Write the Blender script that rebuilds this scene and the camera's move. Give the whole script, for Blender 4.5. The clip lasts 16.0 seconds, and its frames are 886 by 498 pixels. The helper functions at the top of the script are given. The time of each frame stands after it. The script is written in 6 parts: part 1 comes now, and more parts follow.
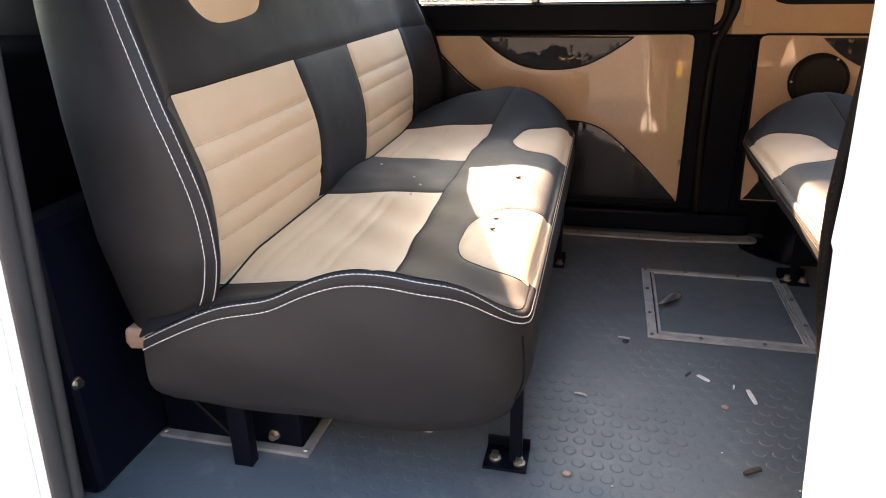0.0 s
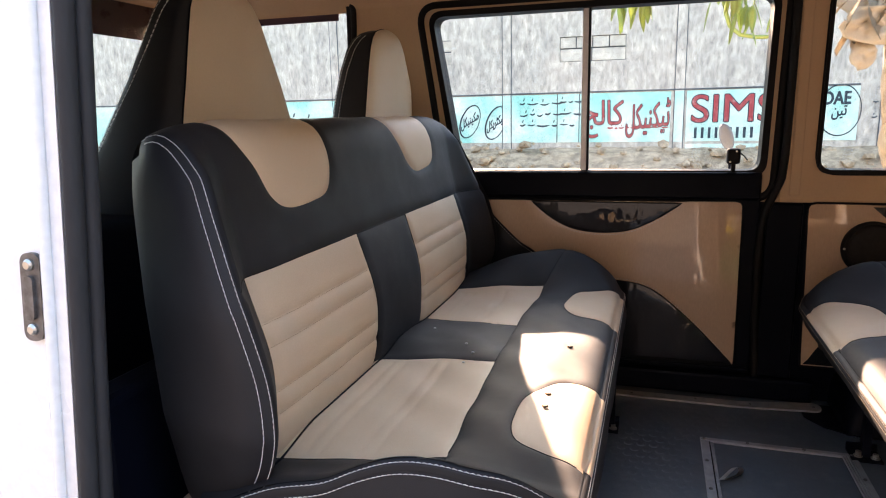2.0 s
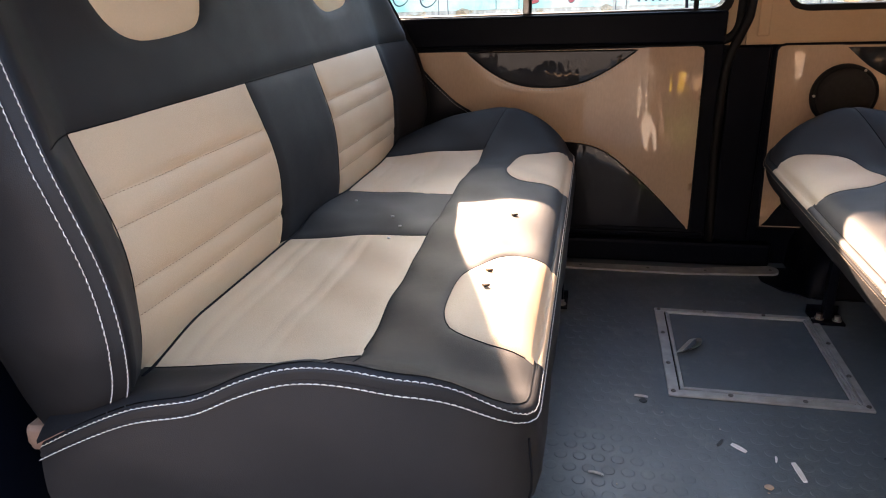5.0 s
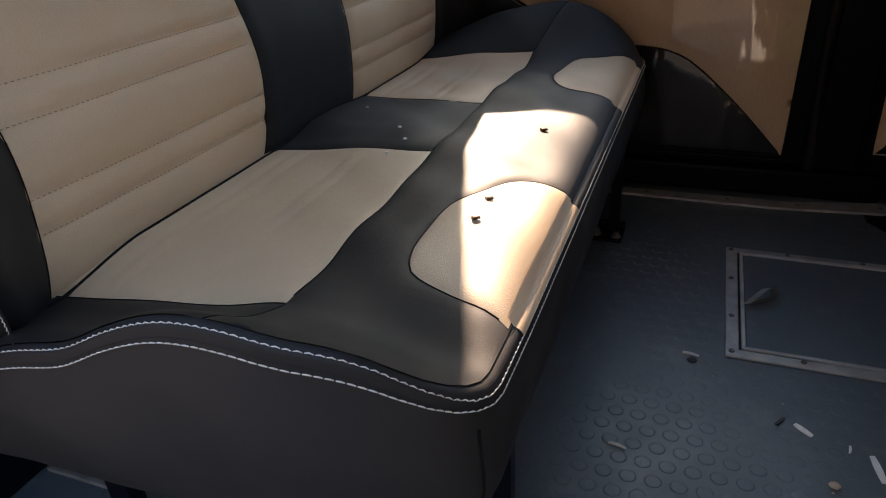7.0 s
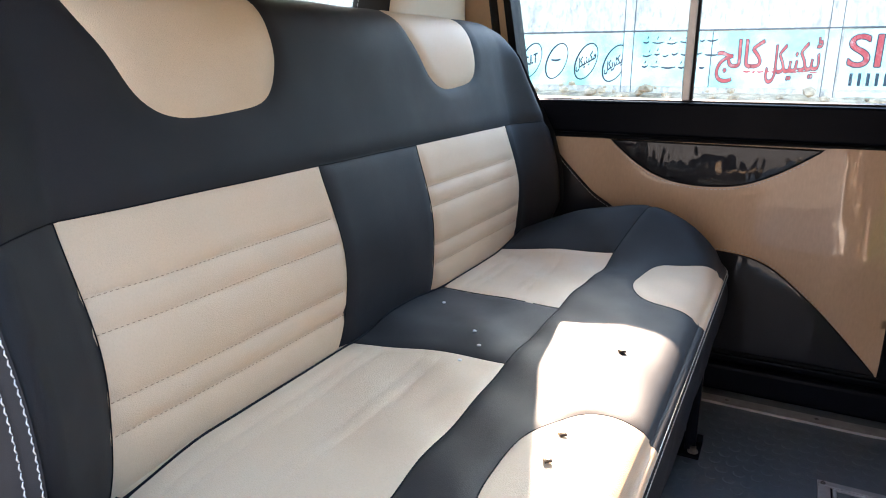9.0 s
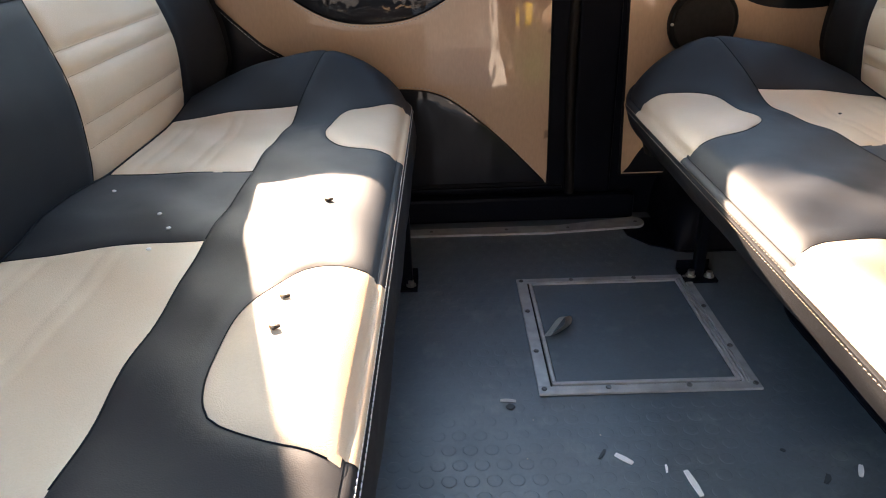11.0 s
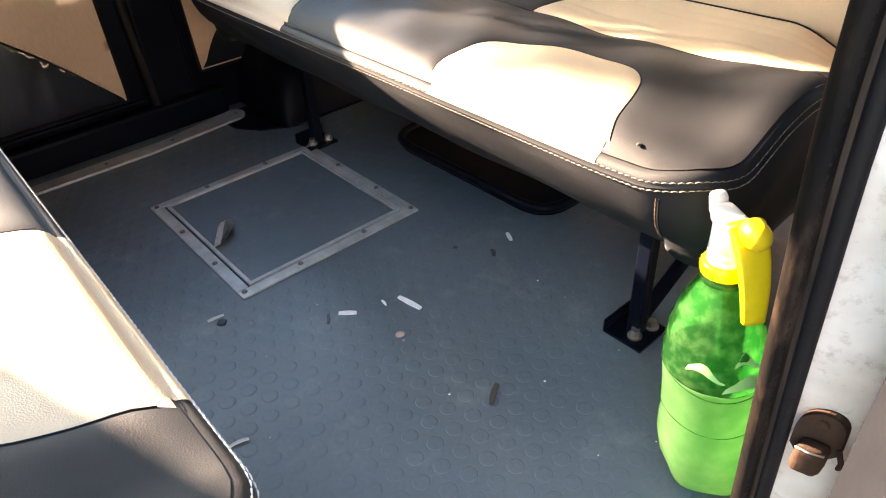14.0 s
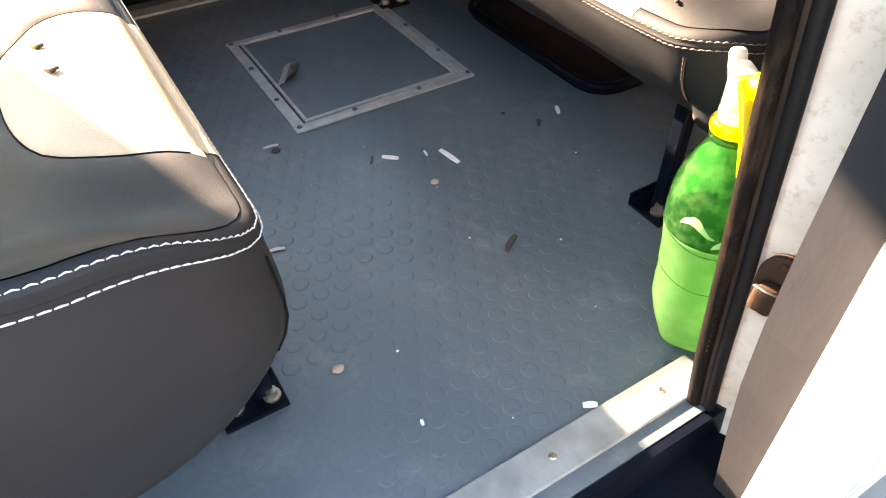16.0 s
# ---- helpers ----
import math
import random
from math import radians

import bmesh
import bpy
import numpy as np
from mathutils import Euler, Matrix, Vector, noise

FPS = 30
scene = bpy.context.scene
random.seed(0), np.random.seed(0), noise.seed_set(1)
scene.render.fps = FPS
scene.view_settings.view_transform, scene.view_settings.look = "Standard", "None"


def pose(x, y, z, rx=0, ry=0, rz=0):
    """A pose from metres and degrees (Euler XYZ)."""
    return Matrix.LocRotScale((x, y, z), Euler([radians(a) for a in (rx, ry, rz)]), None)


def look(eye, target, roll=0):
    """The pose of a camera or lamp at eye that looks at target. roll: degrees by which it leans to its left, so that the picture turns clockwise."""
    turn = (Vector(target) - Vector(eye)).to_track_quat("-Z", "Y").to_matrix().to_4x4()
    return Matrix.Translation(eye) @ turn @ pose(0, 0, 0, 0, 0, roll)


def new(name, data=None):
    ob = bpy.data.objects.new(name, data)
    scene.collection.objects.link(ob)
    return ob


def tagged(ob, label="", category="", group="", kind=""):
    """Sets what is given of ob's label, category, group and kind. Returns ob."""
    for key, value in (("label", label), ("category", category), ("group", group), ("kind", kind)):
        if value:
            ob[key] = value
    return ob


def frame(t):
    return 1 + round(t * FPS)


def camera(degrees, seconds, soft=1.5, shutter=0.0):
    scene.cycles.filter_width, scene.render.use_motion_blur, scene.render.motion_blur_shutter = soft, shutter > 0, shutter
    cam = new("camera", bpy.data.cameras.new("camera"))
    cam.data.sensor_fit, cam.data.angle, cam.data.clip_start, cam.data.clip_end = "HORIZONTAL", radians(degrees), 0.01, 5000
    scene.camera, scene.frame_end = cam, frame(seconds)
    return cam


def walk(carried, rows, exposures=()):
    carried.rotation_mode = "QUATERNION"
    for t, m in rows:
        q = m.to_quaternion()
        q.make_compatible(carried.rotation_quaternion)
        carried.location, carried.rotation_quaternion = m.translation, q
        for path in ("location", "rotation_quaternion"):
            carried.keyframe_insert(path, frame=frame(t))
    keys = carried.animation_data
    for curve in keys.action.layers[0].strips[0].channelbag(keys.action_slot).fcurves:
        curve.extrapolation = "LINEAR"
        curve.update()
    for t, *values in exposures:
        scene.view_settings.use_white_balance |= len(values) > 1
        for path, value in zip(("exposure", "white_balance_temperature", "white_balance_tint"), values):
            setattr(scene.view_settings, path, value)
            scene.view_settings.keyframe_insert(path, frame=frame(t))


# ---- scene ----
cam = camera(66.8, 16.0, soft=1.1)
PATH = [
    (0, (-0.097, -0.571, 0.674), (-0.532, 1.222, -0.098), -1.2),
    (0.5, (-0.104, -0.572, 0.714), (-0.628, 1.278, 0.164), -2.1),
    (1, (-0.103, -0.573, 0.727), (-0.651, 1.291, 0.253), -1.8),
    (1.5, (-0.106, -0.574, 0.746), (-0.694, 1.307, 0.405), -1.3),
    (2, (-0.102, -0.58, 0.74), (-0.697, 1.29, 0.35), -1.2),
    (2.5, (-0.104, -0.575, 0.73), (-0.685, 1.29, 0.299), -1.0),
    (3, (-0.1, -0.578, 0.723), (-0.691, 1.277, 0.267), -0.9),
    (3.5, (-0.097, -0.572, 0.713), (-0.691, 1.272, 0.212), -2.4),
    (4, (-0.108, -0.511, 0.692), (-0.564, 1.338, 0.083), -2.0),
    (4.2, (-0.129, -0.484, 0.681), (-0.538, 1.361, 0.026), -2.0),
    (6.3, (-0.088, -0.251, 0.622), (-0.674, 1.475, -0.201), -1.1),
    (6.5, (-0.069, -0.233, 0.612), (-0.698, 1.457, -0.253), -1.4),
    (7, (-0.06, -0.208, 0.597), (-0.718, 1.427, -0.35), -3.2),
    (7.5, (-0.08, -0.193, 0.637), (-0.929, 1.463, -0.095), -2.6),
    (8, (-0.059, -0.18, 0.675), (-1.065, 1.465, 0.144), -0.8),
    (8.2, (-0.061, -0.179, 0.679), (-1.081, 1.472, 0.196), -0.9),
    (10.3, (-0.108, -0.158, 0.631), (-0.612, 1.624, -0.124), -1.3),
    (10.5, (-0.068, -0.138, 0.629), (-0.527, 1.64, -0.162), -3.1),
    (11, (-0.098, -0.123, 0.616), (-0.124, 1.663, -0.284), -2.2),
    (11.5, (-0.142, -0.109, 0.596), (0.158, 1.636, -0.333), -0.4),
    (12, (-0.161, -0.109, 0.583), (0.323, 1.549, -0.424), -1.0),
    (12.5, (-0.164, -0.112, 0.575), (0.53, 1.406, -0.526), -2.3),
    (13, (-0.184, -0.116, 0.574), (0.736, 1.253, -0.557), -2.0),
    (13.5, (-0.211, -0.105, 0.586), (0.793, 1.181, -0.57), -4.6),
    (14, (-0.216, -0.103, 0.59), (0.802, 1.149, -0.592), -3.7),
    (14.5, (-0.214, -0.095, 0.582), (0.703, 1.115, -0.72), -3.5),
    (15, (-0.212, -0.097, 0.576), (0.666, 1.072, -0.788), -3.2),
    (15.5, (-0.225, -0.126, 0.57), (0.613, 1.055, -0.809), -2.0),
    (16, (-0.227, -0.198, 0.565), (0.51, 1.039, -0.822), -1.1),
]
walk(cam, [(t, look(eye, target, roll)) for t, eye, target, roll in PATH], exposures=[(0, 5.7, 7900, 12), (0.5, 5.4, 7450, 13), (1.0, 5.2, 7350, 13), (1.5, 4.95, 7250, 14), (3.5, 4.85, 7150, 14), (4.2, 5.36, 7050, 12), (6.3, 4.62, 7100, 11), (7, 4.14, 6900, 7), (7.4, 4.49, 6770, 8), (8, 5.71, 6100, 6), (10.5, 5.53, 6350, 4), (11.5, 5.6, 6570, 4), (12.5, 5.9, 6370, 4), (14, 6.08, 6820, 3), (16, 6.13, 7270, 3)])

# ---- world, sun ----
world = bpy.data.worlds.new("world")
scene.world = world
world.use_nodes = True
_nt = world.node_tree
_sky = _nt.nodes.new("ShaderNodeTexSky")
_sky.sky_type, _sky.sun_disc = "NISHITA", False
_sky.sun_elevation, _sky.sun_rotation = radians(23.8), radians(-22.9)
_bg = _nt.nodes["Background"]
_bg.inputs["Strength"].default_value = 0.055
_nt.links.new(_sky.outputs[0], _bg.inputs["Color"])
_sun = bpy.data.lights.new("sun", "SUN")
_sun.energy, _sun.angle, _sun.color = 1.35, radians(0.7), (1.0, 0.715, 0.55)
new("sun", _sun).matrix_world = look((-4.23, 10, 4.79), (0, 0, 0))


# ---- materials ----
def material(name, colour, rough=0.6, metal=0.0, second=None, scale=6.0, amount=0.5, bump=0.0, bump_scale=200.0, coat=0.0,
             coat_rough=0.1, stretch=(1, 1, 1), grain=0.12, transmission=0.0, sheen=0.0, voronoi=False, rough_var=0.12, coat_wave=0.0, gloss=0.5, dust=None, dust_scale=12.0, dust_amount=0.5):
    """Principled surface: broad mottling to a second colour, fine grain, relief and uneven gloss, at real-world size."""
    m = bpy.data.materials.new(name)
    m.use_nodes = True
    nt = m.node_tree
    p = nt.nodes["Principled BSDF"]
    p.inputs["Metallic"].default_value = metal
    p.inputs["Coat Weight"].default_value = coat
    p.inputs["Coat Roughness"].default_value = coat_rough
    p.inputs["Transmission Weight"].default_value = transmission
    p.inputs["Sheen Weight"].default_value = sheen
    p.inputs["Specular IOR Level"].default_value = gloss
    geo = nt.nodes.new("ShaderNodeNewGeometry")
    mp = nt.nodes.new("ShaderNodeMapping")
    mp.inputs["Scale"].default_value = stretch
    nt.links.new(geo.outputs["Position"], mp.inputs["Vector"])
    second = second or tuple(c * 0.7 for c in colour)

    def tex(s, detail=4.0):
        n = nt.nodes.new("ShaderNodeTexNoise")
        n.inputs["Scale"].default_value, n.inputs["Detail"].default_value = s, detail
        nt.links.new(mp.outputs[0], n.inputs["Vector"])
        return n

    broad, fine = tex(scale), tex(bump_scale * 0.5, 2.0)
    ramp = nt.nodes.new("ShaderNodeMapRange")
    ramp.inputs["From Min"].default_value, ramp.inputs["From Max"].default_value = 0.35, 0.7
    ramp.inputs["To Max"].default_value = amount
    nt.links.new(broad.outputs["Fac"], ramp.inputs["Value"])
    mix = nt.nodes.new("ShaderNodeMix")
    mix.data_type = "RGBA"
    mix.inputs[6].default_value, mix.inputs[7].default_value = (*colour, 1), (*second, 1)
    nt.links.new(ramp.outputs[0], mix.inputs[0])
    gr = nt.nodes.new("ShaderNodeMapRange")
    gr.inputs["To Min"].default_value, gr.inputs["To Max"].default_value = 1 - grain, 1 + grain
    nt.links.new(fine.outputs["Fac"], gr.inputs["Value"])
    mul = nt.nodes.new("ShaderNodeMix")
    mul.data_type, mul.blend_type = "RGBA", "MULTIPLY"
    mul.inputs[0].default_value = 1.0
    nt.links.new(mix.outputs[2], mul.inputs[6])
    nt.links.new(gr.outputs[0], mul.inputs[7])
    tone = mul.outputs[2]
    if dust:                                   # thin scattered dust with ragged edges
        dn, dr, dm = tex(dust_scale, 9.0), nt.nodes.new("ShaderNodeMapRange"), nt.nodes.new("ShaderNodeMix")
        dn.inputs["Roughness"].default_value = 0.68
        dr.inputs["From Min"].default_value, dr.inputs["From Max"].default_value, dr.inputs["To Max"].default_value = 0.54, 0.72, dust_amount
        dm.data_type = "RGBA"
        dm.inputs[7].default_value = (*dust, 1)
        nt.links.new(dn.outputs["Fac"], dr.inputs["Value"])
        nt.links.new(dr.outputs[0], dm.inputs[0])
        nt.links.new(tone, dm.inputs[6])
        tone = dm.outputs[2]
    nt.links.new(tone, p.inputs["Base Color"])
    rr = nt.nodes.new("ShaderNodeMapRange")
    rr.inputs["To Min"].default_value, rr.inputs["To Max"].default_value = max(rough - rough_var, 0.02), min(rough + rough_var, 1)
    nt.links.new(tex(scale * 3.1).outputs["Fac"], rr.inputs["Value"])
    nt.links.new(rr.outputs[0], p.inputs["Roughness"])
    if bump:
        b = nt.nodes.new("ShaderNodeBump")
        b.inputs["Strength"].default_value, b.inputs["Distance"].default_value = bump, 0.001
        if voronoi:
            v = nt.nodes.new("ShaderNodeTexVoronoi")
            v.inputs["Scale"].default_value = bump_scale
            nt.links.new(mp.outputs[0], v.inputs["Vector"])
            nt.links.new(v.outputs["Distance"], b.inputs["Height"])
        else:
            nt.links.new(tex(bump_scale, 3.0).outputs["Fac"], b.inputs["Height"])
        nt.links.new(b.outputs[0], p.inputs["Normal"])
    if coat_wave:
        cb = nt.nodes.new("ShaderNodeBump")
        cb.inputs["Strength"].default_value, cb.inputs["Distance"].default_value = coat_wave, 0.01
        nt.links.new(tex(9.0, 3.0).outputs["Fac"], cb.inputs["Height"])
        nt.links.new(cb.outputs[0], p.inputs["Coat Normal"])
    return m


LEATHER = material("dark_leather", (0.0108, 0.0115, 0.0139), 0.63, second=(0.0140, 0.0148, 0.0176), scale=9, bump=0.12, bump_scale=900, voronoi=True, grain=0.12, gloss=0.36, rough_var=0.07)
TAN = material("tan_leather", (0.65, 0.505, 0.345), 0.5, second=(0.585, 0.445, 0.295), scale=7, bump=0.3, bump_scale=900, voronoi=True, grain=0.06)
THREAD = material("white_thread", (0.72, 0.71, 0.69), 0.8, scale=60)
BEIGE_THREAD = material("beige_thread", (0.30, 0.25, 0.19), 0.8, scale=60)
TAN_THREAD = material("brown_thread", (0.26, 0.175, 0.11), 0.8, scale=60)
PIPING = material("dark_piping", (0.009, 0.010, 0.013), 0.6, scale=30, gloss=0.05)
BLACK = material("black_painted_metal", (0.0019, 0.0029, 0.0068), 0.42, second=(0.0036, 0.0050, 0.0102), scale=8, bump=0.15, bump_scale=120, gloss=0.07)
RUBBER = material("black_rubber", (0.006, 0.006, 0.007), 0.55, second=(0.012, 0.011, 0.011), scale=16, bump=0.3, bump_scale=300, gloss=0.16)
DIRTY_RUBBER = material("dusty_rubber", (0.0026, 0.0026, 0.0028), 0.62, second=(0.010, 0.0070, 0.005), scale=34, amount=0.7, bump=0.7, bump_scale=220, stretch=(1, 1, 0.3), gloss=0.10, dust=(0.040, 0.026, 0.017), dust_scale=50, dust_amount=0.8)
LINER = material("tan_headliner", (0.50, 0.35, 0.21), 0.6, second=(0.44, 0.30, 0.18), scale=5, bump=0.2, bump_scale=500, grain=0.06)
CARD = material("tan_film_panel", (0.49, 0.345, 0.232), 0.5, second=(0.43, 0.30, 0.198), scale=4, coat=1.0, coat_rough=0.045, coat_wave=0.20, bump=0.1, bump_scale=500, stretch=(1, 1, 0.3))
CARD_DARK = material("dark_film_panel", (0.0070, 0.0085, 0.0135), 0.5, second=(0.013, 0.015, 0.021), scale=6, coat=0.75, coat_rough=0.04, coat_wave=0.9, bump=0.1, bump_scale=500, gloss=0.1, stretch=(1, 1, 0.5))
FLOOR = material("blue_grey_vinyl", (0.068, 0.090, 0.110), 0.40, second=(0.096, 0.117, 0.135), scale=6, amount=0.7, bump=0.22, bump_scale=350, grain=0.14, rough_var=0.16, dust=(0.20, 0.215, 0.215), dust_scale=11, dust_amount=0.42)
ALU = material("worn_aluminium", (0.52, 0.52, 0.50), 0.5, metal=0.25, second=(0.36, 0.36, 0.35), scale=22, bump=0.2, bump_scale=160)
STEEL = material("zinc_bolt", (0.55, 0.54, 0.50), 0.35, metal=1.0, second=(0.30, 0.24, 0.16), scale=80)
WHITE = material("white_body_paint", (0.77, 0.80, 0.82), 0.3, second=(0.70, 0.72, 0.73), scale=3, amount=0.4, coat=0.5, coat_rough=0.08)
DUSTY_WHITE = material("dusty_white_paint", (0.66, 0.60, 0.53), 0.5, second=(0.42, 0.31, 0.21), scale=17, amount=0.5, bump=0.25, bump_scale=90, dust=(0.20, 0.125, 0.075), dust_scale=75, dust_amount=0.55)
DUST_LIP = material("dust_caked_rubber", (0.026, 0.018, 0.0125), 0.8, second=(0.008, 0.006, 0.005), scale=34, amount=0.9, bump=0.5, bump_scale=200, stretch=(1, 1, 0.3), gloss=0.2)
RUST = material("rusty_steel", (0.046, 0.027, 0.018), 0.85, second=(0.016, 0.0105, 0.008), scale=60, bump=0.6, bump_scale=200, gloss=0.1)
SPEAKER = material("speaker_cloth", (0.010, 0.009, 0.009), 0.8, scale=40, bump=0.5, bump_scale=700, voronoi=True)
WALL = material("grey_weathered_render", (0.55, 0.455, 0.355), 0.9, second=(0.35, 0.295, 0.24), scale=8.5, amount=0.9, bump=1.0, bump_scale=44, grain=0.6, stretch=(1.0, 1, 0.42), dust=(0.12, 0.10, 0.083), dust_scale=21, dust_amount=0.75)
WALL_PALE = material("pale_wall_render", (0.60, 0.50, 0.385), 0.9, second=(0.34, 0.29, 0.23), scale=4.5, amount=0.9, bump=0.8, bump_scale=30, grain=0.3, dust=(0.18, 0.15, 0.12), dust_scale=12, dust_amount=0.5)
TEAL = material("teal_wall_paint", (0.28, 0.58, 0.46), 0.8, second=(0.70, 0.67, 0.55), scale=2.6, amount=1.0, bump=0.4, bump_scale=40, grain=0.25, dust=(0.42, 0.40, 0.34), dust_scale=12, dust_amount=0.55)
RED = material("red_sign_paint", (0.34, 0.028, 0.03), 0.8, second=(0.45, 0.11, 0.09), scale=9, dust=(0.55, 0.50, 0.42), dust_scale=16, dust_amount=0.5)
INK = material("black_sign_paint", (0.03, 0.04, 0.05), 0.8, scale=6)
RUBBLE = material("rubble_stone", (0.50, 0.355, 0.22), 0.95, second=(0.21, 0.145, 0.09), scale=9, amount=0.95, bump=1.0, bump_scale=40, grain=0.4, dust=(0.13, 0.085, 0.05), dust_scale=14, dust_amount=0.7)
# dark colour of the wall joints and of the unseen light-blocking wall
DARK_WALL = material("dark_joint_and_light_block", (0.098, 0.100, 0.104), 0.95, second=(0.065, 0.067, 0.07), scale=2, amount=0.8, bump=0.8, bump_scale=30)
GROUND = material("dusty_ground", (0.20, 0.18, 0.16), 0.95, second=(0.14, 0.13, 0.12), scale=0.8, amount=0.8, bump=0.8, bump_scale=25)
LEAF = material("yellow_green_leaf", (0.34, 0.38, 0.09), 0.55, second=(0.20, 0.27, 0.06), scale=22)
DRY_LEAF = material("dry_brown_leaf", (0.37, 0.295, 0.19), 0.75, second=(0.21, 0.155, 0.095), scale=26, bump=0.6, bump_scale=60)
CHIP = material("white_plastic_chip", (0.80, 0.80, 0.80), 0.5, scale=40)
STONE = material("pebble", (0.42, 0.33, 0.27), 0.85, second=(0.3, 0.24, 0.2), scale=60, bump=0.5, bump_scale=300)
TWIG = material("dark_twig", (0.045, 0.035, 0.028), 0.8, scale=60)
YELLOW = material("yellow_plastic", (0.83, 0.62, 0.01), 0.35, second=(0.78, 0.55, 0.01), scale=8)
NOZZLE = material("white_plastic", (0.80, 0.78, 0.76), 0.35, scale=10)
CLOTH = material("frayed_pink_cloth", (0.50, 0.33, 0.25), 0.9, second=(0.30, 0.18, 0.13), scale=50, bump=0.8, bump_scale=200)
PEEL = material("peeled_label_paper", (0.34, 0.62, 0.20), 0.7, second=(0.24, 0.52, 0.12), scale=50, bump=0.4, bump_scale=200)
STRAP = material("grey_webbing", (0.52, 0.53, 0.52), 0.8, scale=60, bump=0.4, bump_scale=500)
SEAL_GREY = material("grey_lit_rubber", (0.030, 0.032, 0.036), 0.6, second=(0.017, 0.018, 0.020), scale=24, bump=0.5, bump_scale=200, stretch=(1, 1, 0.3), gloss=0.2)
# grey that stands for shade on the pale paint by the door edge
SHADE_GREY = material("painted_shade_grey", (0.019, 0.0195, 0.023), 0.6, second=(0.029, 0.028, 0.029), scale=9, bump=0.3, bump_scale=160, stretch=(1, 1, 0.4), gloss=0.1)
HATCH_ALU = material("scuffed_grey_aluminium", (0.40, 0.41, 0.415), 0.45, metal=0.35, second=(0.25, 0.255, 0.26), scale=30, amount=0.8, bump=0.3, bump_scale=200)
DULL_ALU = material("dusty_aluminium", (0.27, 0.275, 0.275), 0.55, metal=0.2, second=(0.15, 0.155, 0.16), scale=26, amount=0.9, bump=0.3, bump_scale=160)
TINT = material("dark_tint_strip", (0.06, 0.03, 0.045), 0.3, scale=6)
TRIM = material("silver_window_trim", (0.62, 0.60, 0.57), 0.4, metal=0.5, scale=20)


def glass(name, colour, rough=0.0, ior=1.45, thin=True):
    """Clear pane: light passes straight through with a Fresnel gloss; thin=False bends light as a thick body."""
    m = bpy.data.materials.new(name)
    m.use_nodes = True
    nt = m.node_tree
    p = nt.nodes["Principled BSDF"]
    if not thin:
        p.inputs["Base Color"].default_value = (*colour, 1)
        p.inputs["Transmission Weight"].default_value = 1.0
        p.inputs["Roughness"].default_value = rough
        p.inputs["IOR"].default_value = ior
        return m
    out = nt.nodes["Material Output"]
    tr, gl, lw, pw, mx = (nt.nodes.new("ShaderNode" + k) for k in ("BsdfTransparent", "BsdfGlossy", "LayerWeight", "Math", "MixShader"))
    tr.inputs["Color"].default_value = (*colour, 1)
    gl.inputs["Roughness"].default_value = rough
    lw.inputs["Blend"].default_value = 0.5
    pw.operation = "POWER"
    pw.inputs[1].default_value = 3.6
    nt.links.new(lw.outputs["Facing"], pw.inputs[0])
    sc = nt.nodes.new("ShaderNodeMapRange")
    sc.inputs["To Min"].default_value, sc.inputs["To Max"].default_value = 0.03, 0.8
    nt.links.new(pw.outputs[0], sc.inputs["Value"])
    nt.links.new(sc.outputs[0], mx.inputs[0])
    nt.links.new(tr.outputs[0], mx.inputs[1])
    nt.links.new(gl.outputs[0], mx.inputs[2])
    nt.links.new(mx.outputs[0], out.inputs["Surface"])
    return m


GLASS = glass("window_glass", (0.93, 0.95, 0.95), 0.0)


